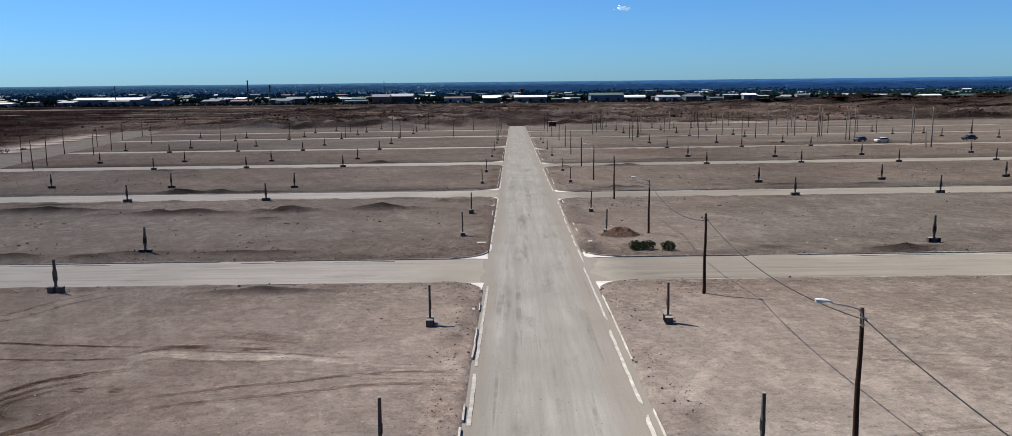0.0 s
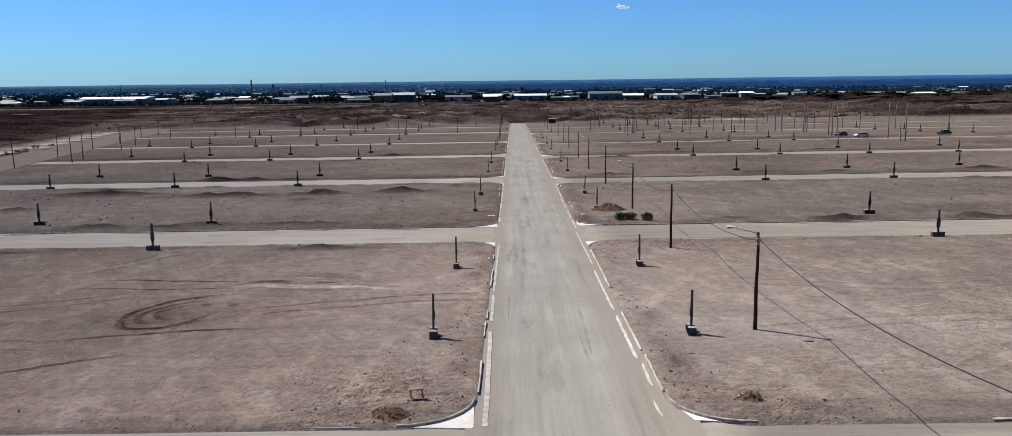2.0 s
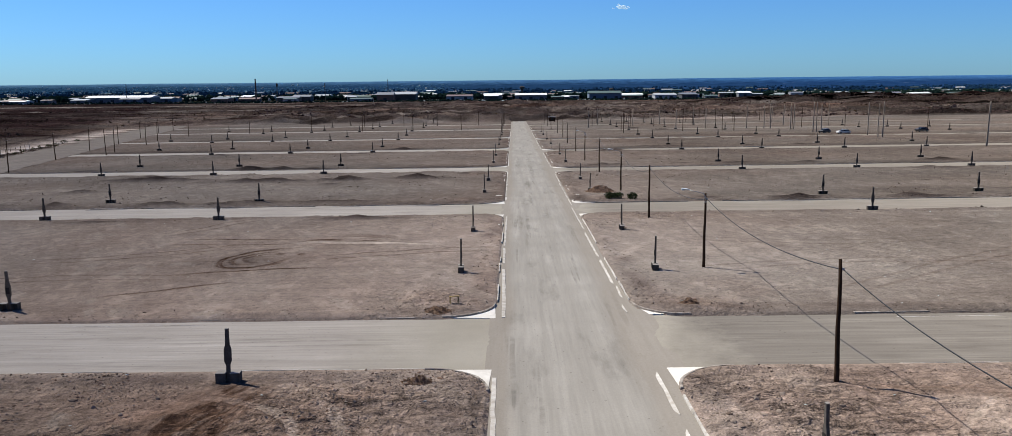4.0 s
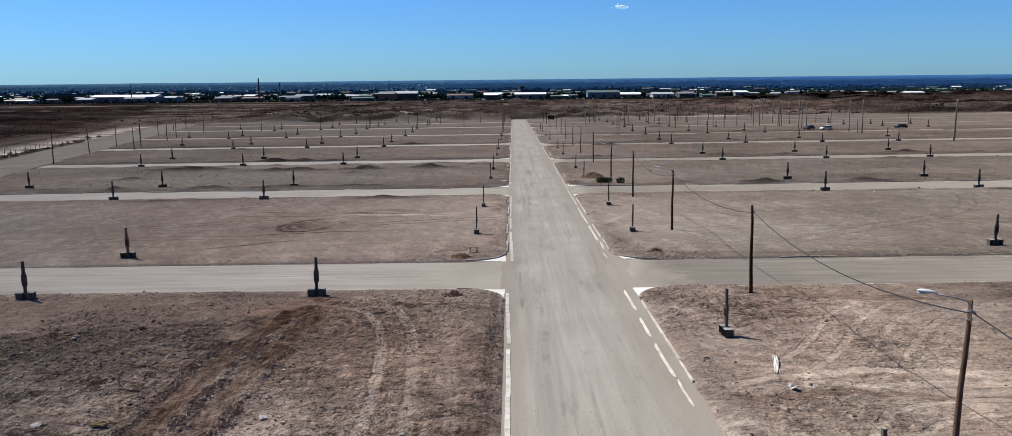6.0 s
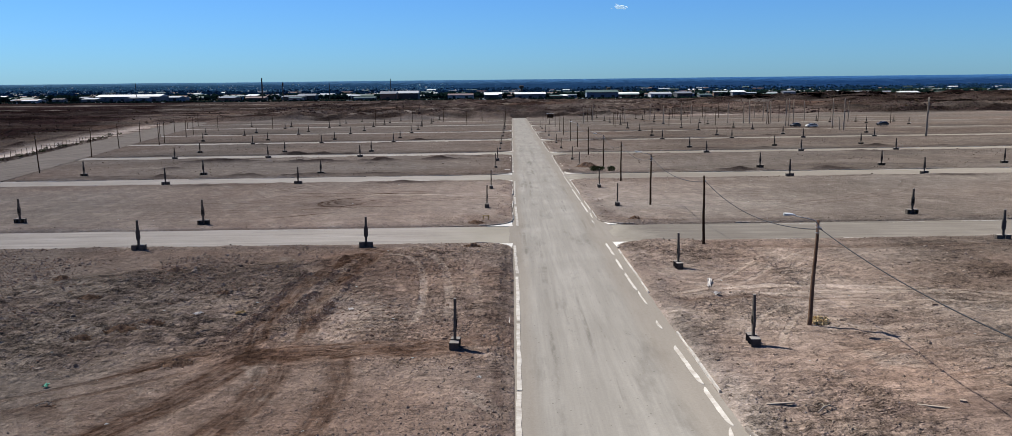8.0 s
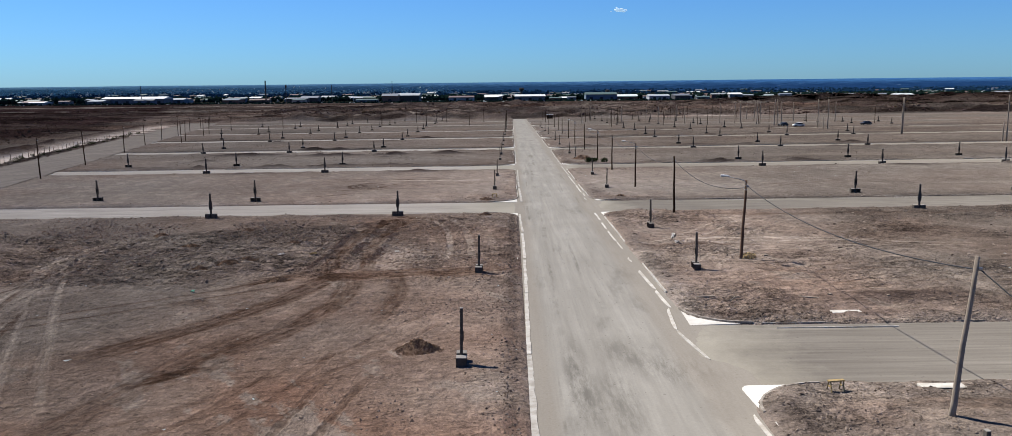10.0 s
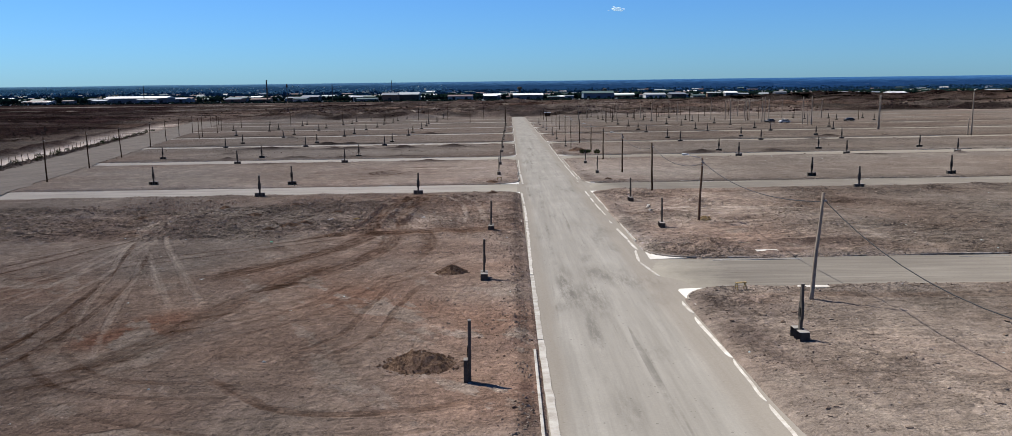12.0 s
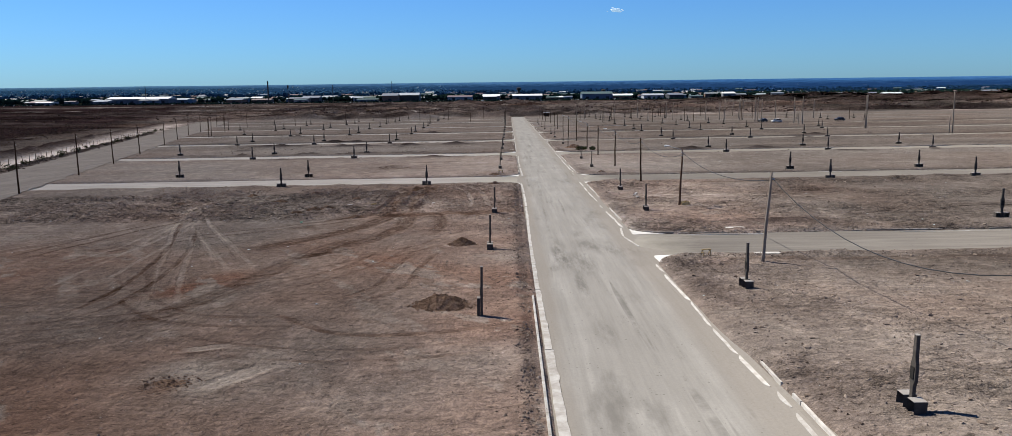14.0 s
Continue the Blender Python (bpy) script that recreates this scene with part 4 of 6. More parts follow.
def build_ground():
    out = np.concatenate([np.arange(142, 560, 8.0), np.geomspace(562, 4300, 26)])
    xs = np.concatenate([-out[::-1], steps((-140, -58, 1.35), (-58, -40, 0.36), (-40, -16, 0.19), (-16, -5, 0.27), (-5, 34, 0.36), (34, 141, 1.3)), out])
    ys = np.concatenate([steps((-700, -90, 30), (-90, -36, 0.32), (-36, 4, 0.22), (4, 29, 0.38), (29, 48, 0.2), (48, 66, 0.42), (66, 200, 1.05), (200, 460, 2.0), (460, 930, 3.4), (930, 1100, 6)), np.geomspace(1100, 4900, 30)])
    X, Y = np.meshgrid(xs, ys)
    h, red, pale, scrub, churned, tone, green = soil_and_height(X, Y)
    verts = np.stack([X, Y, gz(X, Y) + h], -1).reshape(-1, 3)
    nx, ny = len(xs), len(ys)
    i = (np.arange(ny - 1)[:, None] * nx + np.arange(nx - 1)[None, :]).ravel()
    faces = np.stack([i, i + 1, i + nx + 1, i + nx], -1)
    me = mesh_from("ground", verts, faces, True)
    at = me.attributes.new("soil", "FLOAT_COLOR", "POINT")
    at.data.foreach_set("color", np.stack([red, pale, scrub, churned], -1).astype(np.float32).ravel())
    at = me.attributes.new("tone", "FLOAT_COLOR", "POINT")
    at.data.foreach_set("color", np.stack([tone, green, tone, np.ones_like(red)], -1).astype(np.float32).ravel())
    for k, layer in enumerate(trail_layers(X, Y)):
        at = me.attributes.new("trail_%d" % k, "FLOAT_COLOR", "POINT")
        at.data.foreach_set("color", layer.astype(np.float32).ravel())
    me.materials.append(M_SOIL)
    return tagged(new("ground", me), "bare graded grey-brown desert soil with wheel tracks", "ground", kind="structure")


build_ground()


def sheet(name, left, right, ys, nx, z, mat, label, category="road"):
    """A paved strip between two edge lines, draped on the plain, with a slight crown."""
    ys = np.asarray(ys, float)
    u = np.linspace(0, 1, nx)
    L, R = left(ys)[:, None], right(ys)[:, None]
    X = L + (R - L) * u[None, :]
    Y = np.repeat(ys[:, None], nx, 1)
    Z = gz(X, Y) + z + 0.05 * (1 - (2 * u[None, :] - 1) ** 2) + 0.012 * fbm(X, Y, 3, 7)
    verts = np.stack([X, Y, Z], -1).reshape(-1, 3)
    i = (np.arange(len(ys) - 1)[:, None] * nx + np.arange(nx - 1)[None, :]).ravel()
    me = mesh_from(name, verts, np.stack([i, i + 1, i + nx + 1, i + nx], -1), True)
    me.materials.append(mat)
    return tagged(new(name, me), label, category, kind="structure")


flat_line = lambda v: (lambda y: np.full(np.shape(y), float(v)))
sheet("road", flat_line(ROAD_L - 0.25), flat_line(ROAD_R + 0.9), np.arange(-400, END_Y + 6, 1.5), 13, -0.15, M_ROAD, "straight dusty pale gravel road with wheel streaks")


def street(x0, x1, y0, y1, mat=None):
    """A side street whose ends run raggedly out onto the main road."""
    xs = np.linspace(x0, x1, int((x1 - x0) / 2) + 2)
    n = 15
    v = np.linspace(0, 1, n)
    X = np.repeat(xs[:, None], n, 1)
    Y = y0 - 0.3 + (y1 - y0 + 0.6) * v[None, :] + 0 * X
    Z = gz(X, Y) - 0.17 + 0.05 * (1 - (2 * v[None, :] - 1) ** 2) + 0.015 * fbm(X, Y, 3, 9)
    row = -1 if x1 < 0 else 0
    tongue = (0.9 + 1.3 * vnoise(Y[row], Y[row], 2.2, 12) + 1.2 * np.sin(np.pi * v)) * (1 if x1 < 0 else -1)
    X[row] += tongue
    Z[row] -= 0.055
    i = (np.arange(len(xs) - 1)[:, None] * n + np.arange(n - 1)[None, :]).ravel()
    me = mesh_from("side_street", np.stack([X, Y, Z], -1).reshape(-1, 3), np.stack([i, i + n, i + n + 1, i + 1], -1), True)
    me.materials.append(mat or M_STREET)
    tagged(new("side_street", me), "pale graded dirt side street with tyre streaks", "road", "side streets", "structure")


for y0, y1 in STREETS_WEST:
    street(float(edge_right(y1)) + 0.3, ROAD_L + 0.5, y0, y1)
for y0, y1 in STREETS_EAST:
    street(ROAD_R - 0.5, 214, y0, y1, M_STREET_EAST if y0 < 20 else M_STREET_FAR)
street(ROAD_R - 0.5, 214, *SOUTH_STREET, M_STREET_EAST)
sheet("perimeter_road", lambda y: edge_left(y) - 0.4 + 0.5 * vnoise(y, y, 5, 3), lambda y: edge_right(y) + 1.0 + 0.5 * vnoise(y, y, 4, 4), np.arange(-160, END_Y + 4, 1.5), 11, -0.01, M_TRACK, "pale dirt perimeter road along the last lots")


# ---- building helpers ----
def part(name, bm, mat, parent=None, label="", smooth=False):
    me = bpy.data.meshes.new(name)
    if smooth:
        for f in bm.faces:
            f.smooth = True
    bm.to_mesh(me)
    bm.free()
    me.materials.append(mat)
    ob = new(name, me)
    ob.parent = parent
    return tagged(ob, label)


def thing(name, m, label, category, group="", kind=""):
    ob = new(name)
    ob.matrix_world = m
    return tagged(ob, label, category, group, kind)


def add_box(bm, x0, x1, y0, y1, z0, z1, bevel=0.0):
    made = bmesh.ops.create_cube(bm, size=1)["verts"]
    for v in made:
        v.co = ((x0 + x1) / 2 + v.co.x * (x1 - x0), (y0 + y1) / 2 + v.co.y * (y1 - y0), (z0 + z1) / 2 + v.co.z * (z1 - z0))
    if bevel:
        edges = list({e for v in made for e in v.link_edges})
        bmesh.ops.bevel(bm, geom=edges, offset=bevel, segments=1, affect="EDGES")
    return bm


def add_tube(bm, pts, radii, sides=8, caps=True):
    rings = []
    pts = [Vector(p) for p in pts]
    for k, p in enumerate(pts):
        d = (pts[min(k + 1, len(pts) - 1)] - pts[max(k - 1, 0)]).normalized()
        a = d.cross(Vector((0, 0, 1)) if abs(d.z) < 0.9 else Vector((1, 0, 0))).normalized()
        b = d.cross(a)
        r = radii[k] if isinstance(radii, (list, tuple)) else radii
        rings.append([bm.verts.new(p + a * r * math.cos(q) + b * r * math.sin(q)) for q in [2 * math.pi * i / sides for i in range(sides)]])
    for r0, r1 in zip(rings, rings[1:]):
        for i in range(sides):
            bm.faces.new((r0[i], r0[(i + 1) % sides], r1[(i + 1) % sides], r1[i]))
    if caps:
        bm.faces.new(rings[0])
        bm.faces.new(rings[-1])
    bmesh.ops.recalc_face_normals(bm, faces=bm.faces)
    return bm


def box_bm(*a, **k):
    return add_box(bmesh.new(), *a, **k)


def tube_bm(*a, **k):
    return add_tube(bmesh.new(), *a, **k)


# ---- meter pillars ----
def meter_pillar(m, label, group, narrow=False):
    """A waisted precast post with a meter niche, between two hollow base boxes, or beside one tall narrow box."""
    root = thing("meter_pillar", m, label, "meter pillar", group)
    prof = [(-0.35, 0.095), (0.85, 0.095), (1.04, 0.170), (1.62, 0.170), (1.86, 0.100), (2.62, 0.082)]
    bm = bmesh.new()
    loops = []
    for y in (-0.065, 0.065):
        loops.append([bm.verts.new((w, y, z)) for z, w in prof] + [bm.verts.new((-w, y, z)) for z, w in reversed(prof)])
    bm.faces.new(loops[0])
    bm.faces.new(list(reversed(loops[1])))
    n = len(loops[0])
    for i in range(n):
        bm.faces.new((loops[0][i], loops[1][i], loops[1][(i + 1) % n], loops[0][(i + 1) % n]))
    bmesh.ops.recalc_face_normals(bm, faces=bm.faces)
    bmesh.ops.bevel(bm, geom=[e for e in bm.edges if abs(e.verts[0].co.y - e.verts[1].co.y) < 0.01], offset=0.012, segments=1, affect="EDGES")
    part("post", bm, M_CONC, root)
    # flat dark panel paints the niche's inner shade; no hollow is cut
    part("meter_niche", box_bm(-0.11, 0.11, -0.095, -0.06, 1.12, 1.54, bevel=0.006), M_NICHE, root, "dark panel in place of the shaded meter niche")
    # thin pale slabs on the boxes paint their sunlit tops
    if narrow:
        box = part("base_box", box_bm(-0.16, 0.16, -0.24, -0.07, -0.2, 0.98, bevel=0.012), M_CONC, root, "tall narrow concrete box")
        part("dusty_lid", box_bm(-0.165, 0.165, -0.245, -0.07, 0.982, 1.01, bevel=0.008), M_LIT_TOP, box, "pale slab painted as the sunlit box top")
    for sx in () if narrow else (-1, 1):
        bm = box_bm(sx * 0.345 - 0.225, sx * 0.345 + 0.225, -0.23, 0.23, -0.2, 0.48)
        front = [f for f in bm.faces if f.normal.y < -0.9]
        bmesh.ops.inset_region(bm, faces=front, thickness=0.045)
        for v in front[0].verts:
            v.co.y += 0.36
            v.co.z = max(v.co.z, 0.05)
        box = part("base_box", bm, M_CONC, root, "hollow concrete base box")
        part("dusty_lid", box_bm(sx * 0.345 - 0.228, sx * 0.345 + 0.228, -0.233, 0.233, 0.482, 0.505, bevel=0.008), M_LIT_TOP, box, "pale slab painted as the sunlit box top")
    part("cap", box_bm(-0.095, 0.095, -0.07, 0.07, 2.62, 2.65, bevel=0.01), M_LIT_TOP, root, "mortar cap in the pale sunlit tone")
    return root


rng = random.Random(5)
LAB_ROAD = "precast grey concrete meter pillar beside the main road"
LAB_LOT = "precast grey concrete meter pillar on a bare lot"
first = None


def put_pillar(x, y, rz, label, group):
    global first
    if x < float(edge_right(y)) + 4:
        return
    m = pose(x, y, float(gz(x, y)) - 0.03, rng.uniform(-1, 1), rng.uniform(-1, 1), rz + rng.uniform(-5, 5))
    if y == -64.3:
        meter_pillar(m, "precast concrete meter pillar beside a tall narrow box", group, True)
        return
    if first is None:
        first = meter_pillar(m, label, group)
        return
    tagged(copy_thing(first, m), label, group=group)


for y in (49.8, 29.9, 84.4, 102.3, 139.5, 162.5, 207, 233, 270, 292, -24.6, -44.8, -64.3):
    put_pillar(-8.7, y, -90 if y == -64.3 else 90, LAB_ROAD, "pillars along the road")
for y in (49.8, 29.9, 84.8, 102.2, 140, 162.2, 208, 236, 270, 292, -5.5, -24.5, -59.6, -79.3):
    put_pillar(6.28, y, -90, LAB_ROAD, "pillars along the road")
for x in (-18.3, -37.8):
    put_pillar(x, 5.0, 180, LAB_LOT, "pillars on the lots")
for x, y in ((-37.6, 19.6), (-58.3, 22.5), (-38.2, 60.4), (-59, 62.0), (-38.4, 76.4), (-59.1, 78.2), (-80.5, 79.5)):
    put_pillar(x, y, 180 if y in (60.4, 62.0) else 0, LAB_LOT, "pillars on the lots")
for x, y in ((35.4, 4.2), (54.6, 4.2), (35.4, 20.3), (54.7, 19.8), (36.4, 61.5), (57, 62), (78, 62), (36.5, 77.2), (57.5, 78), (79, 79), (36.3, -33.1)):
    put_pillar(x, y, 0 if y > 10 and y not in (61.5, 62) or y < 0 else 180, LAB_LOT, "pillars on the lots")
# the lots farther off: pillars facing the street behind them, then those facing the street before them
WEST_BACK = [(-39.3, 118.6), (-59.8, 119.2), (-80.8, 119.8), (-40.5, 179.8), (-61.8, 180.4), (-81.9, 179.8), (-42.9, 245.0), (-65.6, 245.0), (-84.9, 245.0), (-104.8, 244.0),
             (-47.4, 321.0), (-69.5, 320.5), (-89.7, 320.0), (-108.9, 315.5), (-71.7, 388.5), (-48.4, 388.5), (-95.5, 388.0)]
WEST_FRONT = [(-39.8, 136.4), (-61.5, 139.2), (-83.2, 141.4), (-41.8, 204.1), (-62.4, 201.5), (-84.3, 203.2), (-105.0, 202.7), (-44.3, 278.5), (-65.5, 273.3), (-88.1, 273.4), (-107.8, 268.3), (-124.0, 257.5),
              (-46.8, 362.0), (-69.9, 356.5), (-90.0, 345.1), (-113.1, 342.2), (-134.0, 347.3), (-71.3, 430.0), (-48.7, 432.0), (-91.8, 416.7)]
EAST_BACK = [(36.4, 116.2), (57.0, 116.6), (77.6, 116.8), (37.0, 173.2), (56.7, 173.2), (76.9, 173.0), (96.9, 172.8), (39.5, 232.2), (60.2, 232.0), (79.3, 231.8), (41.8, 303.0), (60.5, 302.8), (77.5, 292.0),
             (41.8, 367.0), (61.3, 366.6), (78.3, 353.0)]
EAST_FRONT = [(36.6, 134.6), (57.4, 136.5), (78.9, 138.4), (38.0, 197.0), (57.0, 191.9), (78.1, 194.7), (104.5, 196.4), (38.9, 259.0), (59.0, 256.0), (78.0, 252.2), (41.0, 336.0), (61.0, 329.8), (78.1, 309.8),
              (43.2, 420.0), (55.0, 408.0), (62.0, 394.7), (71.5, 390.2), (78.0, 383.0), (137.8, 275.8), (148.3, 261.5), (142.5, 297.6), (132.8, 318.0), (130.7, 295.9), (156.3, 292.2)]
for x, y in WEST_BACK + EAST_BACK:
    put_pillar(x, y, 180, LAB_LOT, "pillars on the lots")
for x, y in WEST_FRONT + EAST_FRONT:
    put_pillar(x, y, 0, LAB_LOT, "pillars on the lots")


# ---- timber poles, street lamps, cables ----
def timber_pole(m, height, label, lamp=False, mat=None, lean=(0, 0), name="timber_pole", category="utility pole", group="poles along the road", thick=1.0):
    root = thing("street_lamp" if lamp else name, m, label, "street lamp" if lamp else category, group)
    n = 6
    pts = [(lean[0] * k / n + 0.02 * math.sin(k * 1.7), lean[1] * k / n, -0.5 + (height + 0.5) * k / n) for k in range(n + 1)]
    part("pole", tube_bm(pts, [thick * (0.125 - 0.05 * k / n) for k in range(n + 1)], 10), mat or M_POLE, root, smooth=True)
    tx, ty = lean
    part("cable_clamp", box_bm(tx + 0.05, tx + 0.19, ty - 0.04, ty + 0.04, height - 0.5, height - 0.4, bevel=0.01), M_STEEL, root, "steel cable clamp")
    if lamp:
        arm = [(0.0, -0.09, height - 0.75), (-0.04, -0.09, height - 0.25), (-0.18, -0.09, height - 0.02), (-0.6, -0.09, height + 0.1), (-1.25, -0.09, height + 0.24)]
        arm = [(px + lean[0], py + lean[1], pz) for px, py, pz in arm]
        part("arm", tube_bm(arm, 0.03, 6), M_STEEL, root, "bent galvanised lamp arm", True)
        for z in (height - 0.7, height - 0.4):
            part("strap", tube_bm([(lean[0] * z / height, lean[1] * z / height, z), (lean[0] * z / height, lean[1] * z / height, z + 0.05)], 0.115, 10), M_STEEL, root, "steel strap")
        bm = bmesh.new()
        bmesh.ops.create_uvsphere(bm, u_segments=12, v_segments=8, radius=1)
        for v in bm.verts:
            k = 1 - 0.35 * (v.co.x > 0) * v.co.x
            v.co = (lean[0] - 1.56 + v.co.x * 0.36, lean[1] - 0.09 + v.co.y * 0.14 * k, height + 0.32 - v.co.x * 0.06 + (v.co.z * 0.09 if v.co.z > 0 else v.co.z * 0.035))
        head = part("head", bm, M_LAMP, root, "pale rounded lamp housing", True)
        bm = bmesh.new()
        bmesh.ops.create_uvsphere(bm, u_segments=10, v_segments=6, radius=1)
        for v in bm.verts:
            v.co = (lean[0] - 1.68 + v.co.x * 0.24, lean[1] - 0.09 + v.co.y * 0.12, height + 0.30 + v.co.z * 0.07)
        part("lens", bm, M_GLASS, root, "clear lamp lens", True)
    return root


POLES = [(12.6, -78.0, 5.0, False), (9.5, -51.9, 6.05, False), (10.2, -21.3, 5.8, True), (10.2, 3.7, 5.85, False), (10.15, 30.5, 5.8, True), (10.2, 57.2, 5.85, False),
         (10.6, 84.4, 5.6, True), (10.7, 115.0, 6, False), (10.5, 142.9, 6, True), (10.9, 174, 6, False), (11.3, 212, 6, False), (12, 247, 6, False), (12.2, 284, 6, False),
         (11.5, 322, 6, False), (11.5, 360, 6.5, False), (11.5, 400, 6.5, False)]
tops = []
for x, y, h, lamp in POLES:
    lean = (0.27, -0.44) if y == -51.9 else (0.12 * rng.uniform(-1, 1), 0.1 * rng.uniform(-1, 1))
    if lamp:
        lean = (0.25, 0.09) if y == -21.3 else (0, 0)
    z = float(gz(x, y))
    timber_pole(pose(x, y, z), h, "brown timber pole with a curved street lamp arm" if lamp else "slim brown timber utility pole by the road", lamp,
                M_POLE_PALE if y == -51.9 else M_POLE_BROWN if y == -21.3 else M_POLE, lean)
    tops.append(Vector((x + lean[0] + 0.16, y + lean[1], z + h - 0.5)))


def cable(a, b, sag, r=0.026, group="overhead cables"):
    n = 14
    pts = [a.lerp(b, k / n) - Vector((0, 0, sag * 4 * (k / n) * (1 - k / n))) for k in range(n + 1)]
    ob = part("overhead_cable", tube_bm(pts, r, 5), M_CABLE)
    tagged(ob, "black twisted overhead cable strung between poles", "cable", group)


for k, (a, b) in enumerate(zip(tops[:9], tops[1:9])):
    cable(a, b, 2.3 if k == 0 else 0.8 + 0.1 * (k % 3))

# poles of the perimeter road, and the tall poles of the main line
for x, y in ((-71.6, 2.3), (-77.9, 30.0), (-84.4, 56.0), (-93.6, 88.8), (-106.0, 132.9), (-117.0, 170.5), (-128.0, 208.9), (-137.0, 246.0), (-150.0, 292.0), (-161.0, 335.0), (-172.0, 378.0),
             (-112.3, 186.5), (-115.4, 197.8), (-123.7, 236.9), (-130.6, 262.0), (-134.0, 299.5), (-115.2, 317.4)):
    timber_pole(pose(x, y, float(gz(x, y))), 6.8, "dark timber pole beside the perimeter road", lean=(rng.uniform(-.15, .15), rng.uniform(-.3, .3)), group="perimeter poles")
for x, y, h in ((-27, 330, 7), (-48, 330, 7), (-70, 330, 7), (-92, 330, 7), (-80, 392, 8), (-60, 392, 8), (-43, 392, 8), (-22, 392, 8), (-9.2, 300, 6), (-9.2, 335, 6), (-9.2, 372, 6.5), (-9.2, 410, 7)):
    timber_pole(pose(x, y, float(gz(x, y))), h, "dark timber pole among the far lots", lean=(rng.uniform(-.2, .2), rng.uniform(-.3, .3)), group="far poles")
for x, y, h in ((106.8, 220, 10.6), (105.6, 220.4, 4.6), (101.6, 261, 10.5), (100.4, 261, 10.5), (103.6, 262, 9.6), (96.2, 296, 10), (94, 297, 9), (100, 284, 10), (102, 286, 9.5), (88, 300, 9),
                (115.7, 126.2, 11.2), (114.9, 126.6, 4.5), (111.2, 172, 10.8), (110, 170, 10.8), (109, 236, 10.4), (60, 300, 8), (74, 310, 8), (112, 330, 9), (128, 320, 9), (140, 300, 9), (50, 350, 8), (66, 372, 8), (84, 380, 8), (120, 372, 8), (36, 372, 8), (28, 330, 7.5)):
    timber_pole(pose(x, y, float(gz(x, y))), h, "tall weathered timber power pole", mat=M_POLE_PALE, thick=1.6, lean=(rng.uniform(-.2, .3), rng.uniform(-.4, .3)), name="power_pole", category="power pole", group="power line")
for k in range(24):
    x, y = rng.uniform(30, 150), rng.uniform(270, 430)
    timber_pole(pose(x, y, float(gz(x, y))), rng.uniform(5, 8), "slim timber pole on the far lots", lean=(rng.uniform(-.2, .3), rng.uniform(-.3, .3)), group="far poles")


# ---- kerbs, gutters, corner aprons ----
def run_mesh(name, line, prof, mat, parent, label="", wob=0.0, seed=0):
    """Sweeps a cross-section (across, up) along a ground line; across is to the right of travel."""
    pts = np.array(line, float)
    d = np.gradient(pts, axis=0)
    d /= np.linalg.norm(d, axis=1)[:, None]
    nrm = np.stack([d[:, 1], -d[:, 0]], 1)
    k = len(prof)
    verts = []
    for i, p in enumerate(pts):
        for j, (a, u) in enumerate(prof):
            w = wob * float(vnoise(np.array([p[0] * 1.0 + j * 9]), np.array([p[1]]), 0.9, seed)[0]) if wob else 0
            q = p + nrm[i] * (a + w)
            verts.append((q[0], q[1], float(gz(q[0], q[1])) + u))
    faces = []
    for i in range(len(pts) - 1):
        for j in range(k - 1):
            a = i * k + j
            faces.append((a, a + 1, a + k + 1, a + k))
    me = mesh_from(name, verts, faces, False)
    bm = bmesh.new()
    bm.from_mesh(me)
    bpy.data.meshes.remove(me)
    for row in (0, len(pts) - 1):
        bm.verts.ensure_lookup_table()
        try:
            bm.faces.new([bm.verts[row * k + j] for j in range(k)])
        except ValueError:
            pass
    bmesh.ops.recalc_face_normals(bm, faces=bm.faces)
    return part(name, bm, mat, parent, label)


KERB_PROF = [(-0.06, -0.35), (-0.06, 0.02), (-0.045, 0.035), (0.045, 0.035), (0.06, 0.02), (0.07, -0.35)]


def dense(a, b, step):
    n = max(2, int(math.hypot(b[0] - a[0], b[1] - a[1]) / step) + 1)
    return [(a[0] + (b[0] - a[0]) * i / (n - 1), a[1] + (b[1] - a[1]) * i / (n - 1)) for i in range(n)]


def kerb_line(a, b, keep, long_piece, parent, slim=False, drop=0.0):
    """Cast kerb lengths end to end; some lie under the pushed-up earth."""
    total = math.hypot(b[0] - a[0], b[1] - a[1])
    at = 0.0
    while at < total - 0.5:
        ln = min(rng.uniform(0.6, 1.3) * long_piece, total - at)
        if rng.random() < keep:
            t0, t1 = at / total, (at + ln - 0.03) / total
            p = (a[0] + (b[0] - a[0]) * t0, a[1] + (b[1] - a[1]) * t0)
            q = (a[0] + (b[0] - a[0]) * t1, a[1] + (b[1] - a[1]) * t1)
            p, q = (p[0] + float(edge_shift(*p)), p[1]), (q[0] + float(edge_shift(*q)), q[1])
            lift = rng.uniform(-0.055, 0.0)
            half = rng.uniform(0.045, 0.085) * (0.5 if slim else 1)
            lift = (lift - 0.02 if slim else lift) + drop
            prof = [(-half, -0.35), (-half, 0.02), (-half + 0.015, 0.035), (half - 0.015, 0.035), (half, 0.02), (half + 0.01, -0.35)]
            run_mesh("kerb_length", dense(p, q, 0.6 if long_piece < 4 else 1.6), [(x, z + lift) for x, z in prof], M_KERB_DARK if drop == -0.06 else M_KERB, parent, "", 0.035, 5)
        at += ln


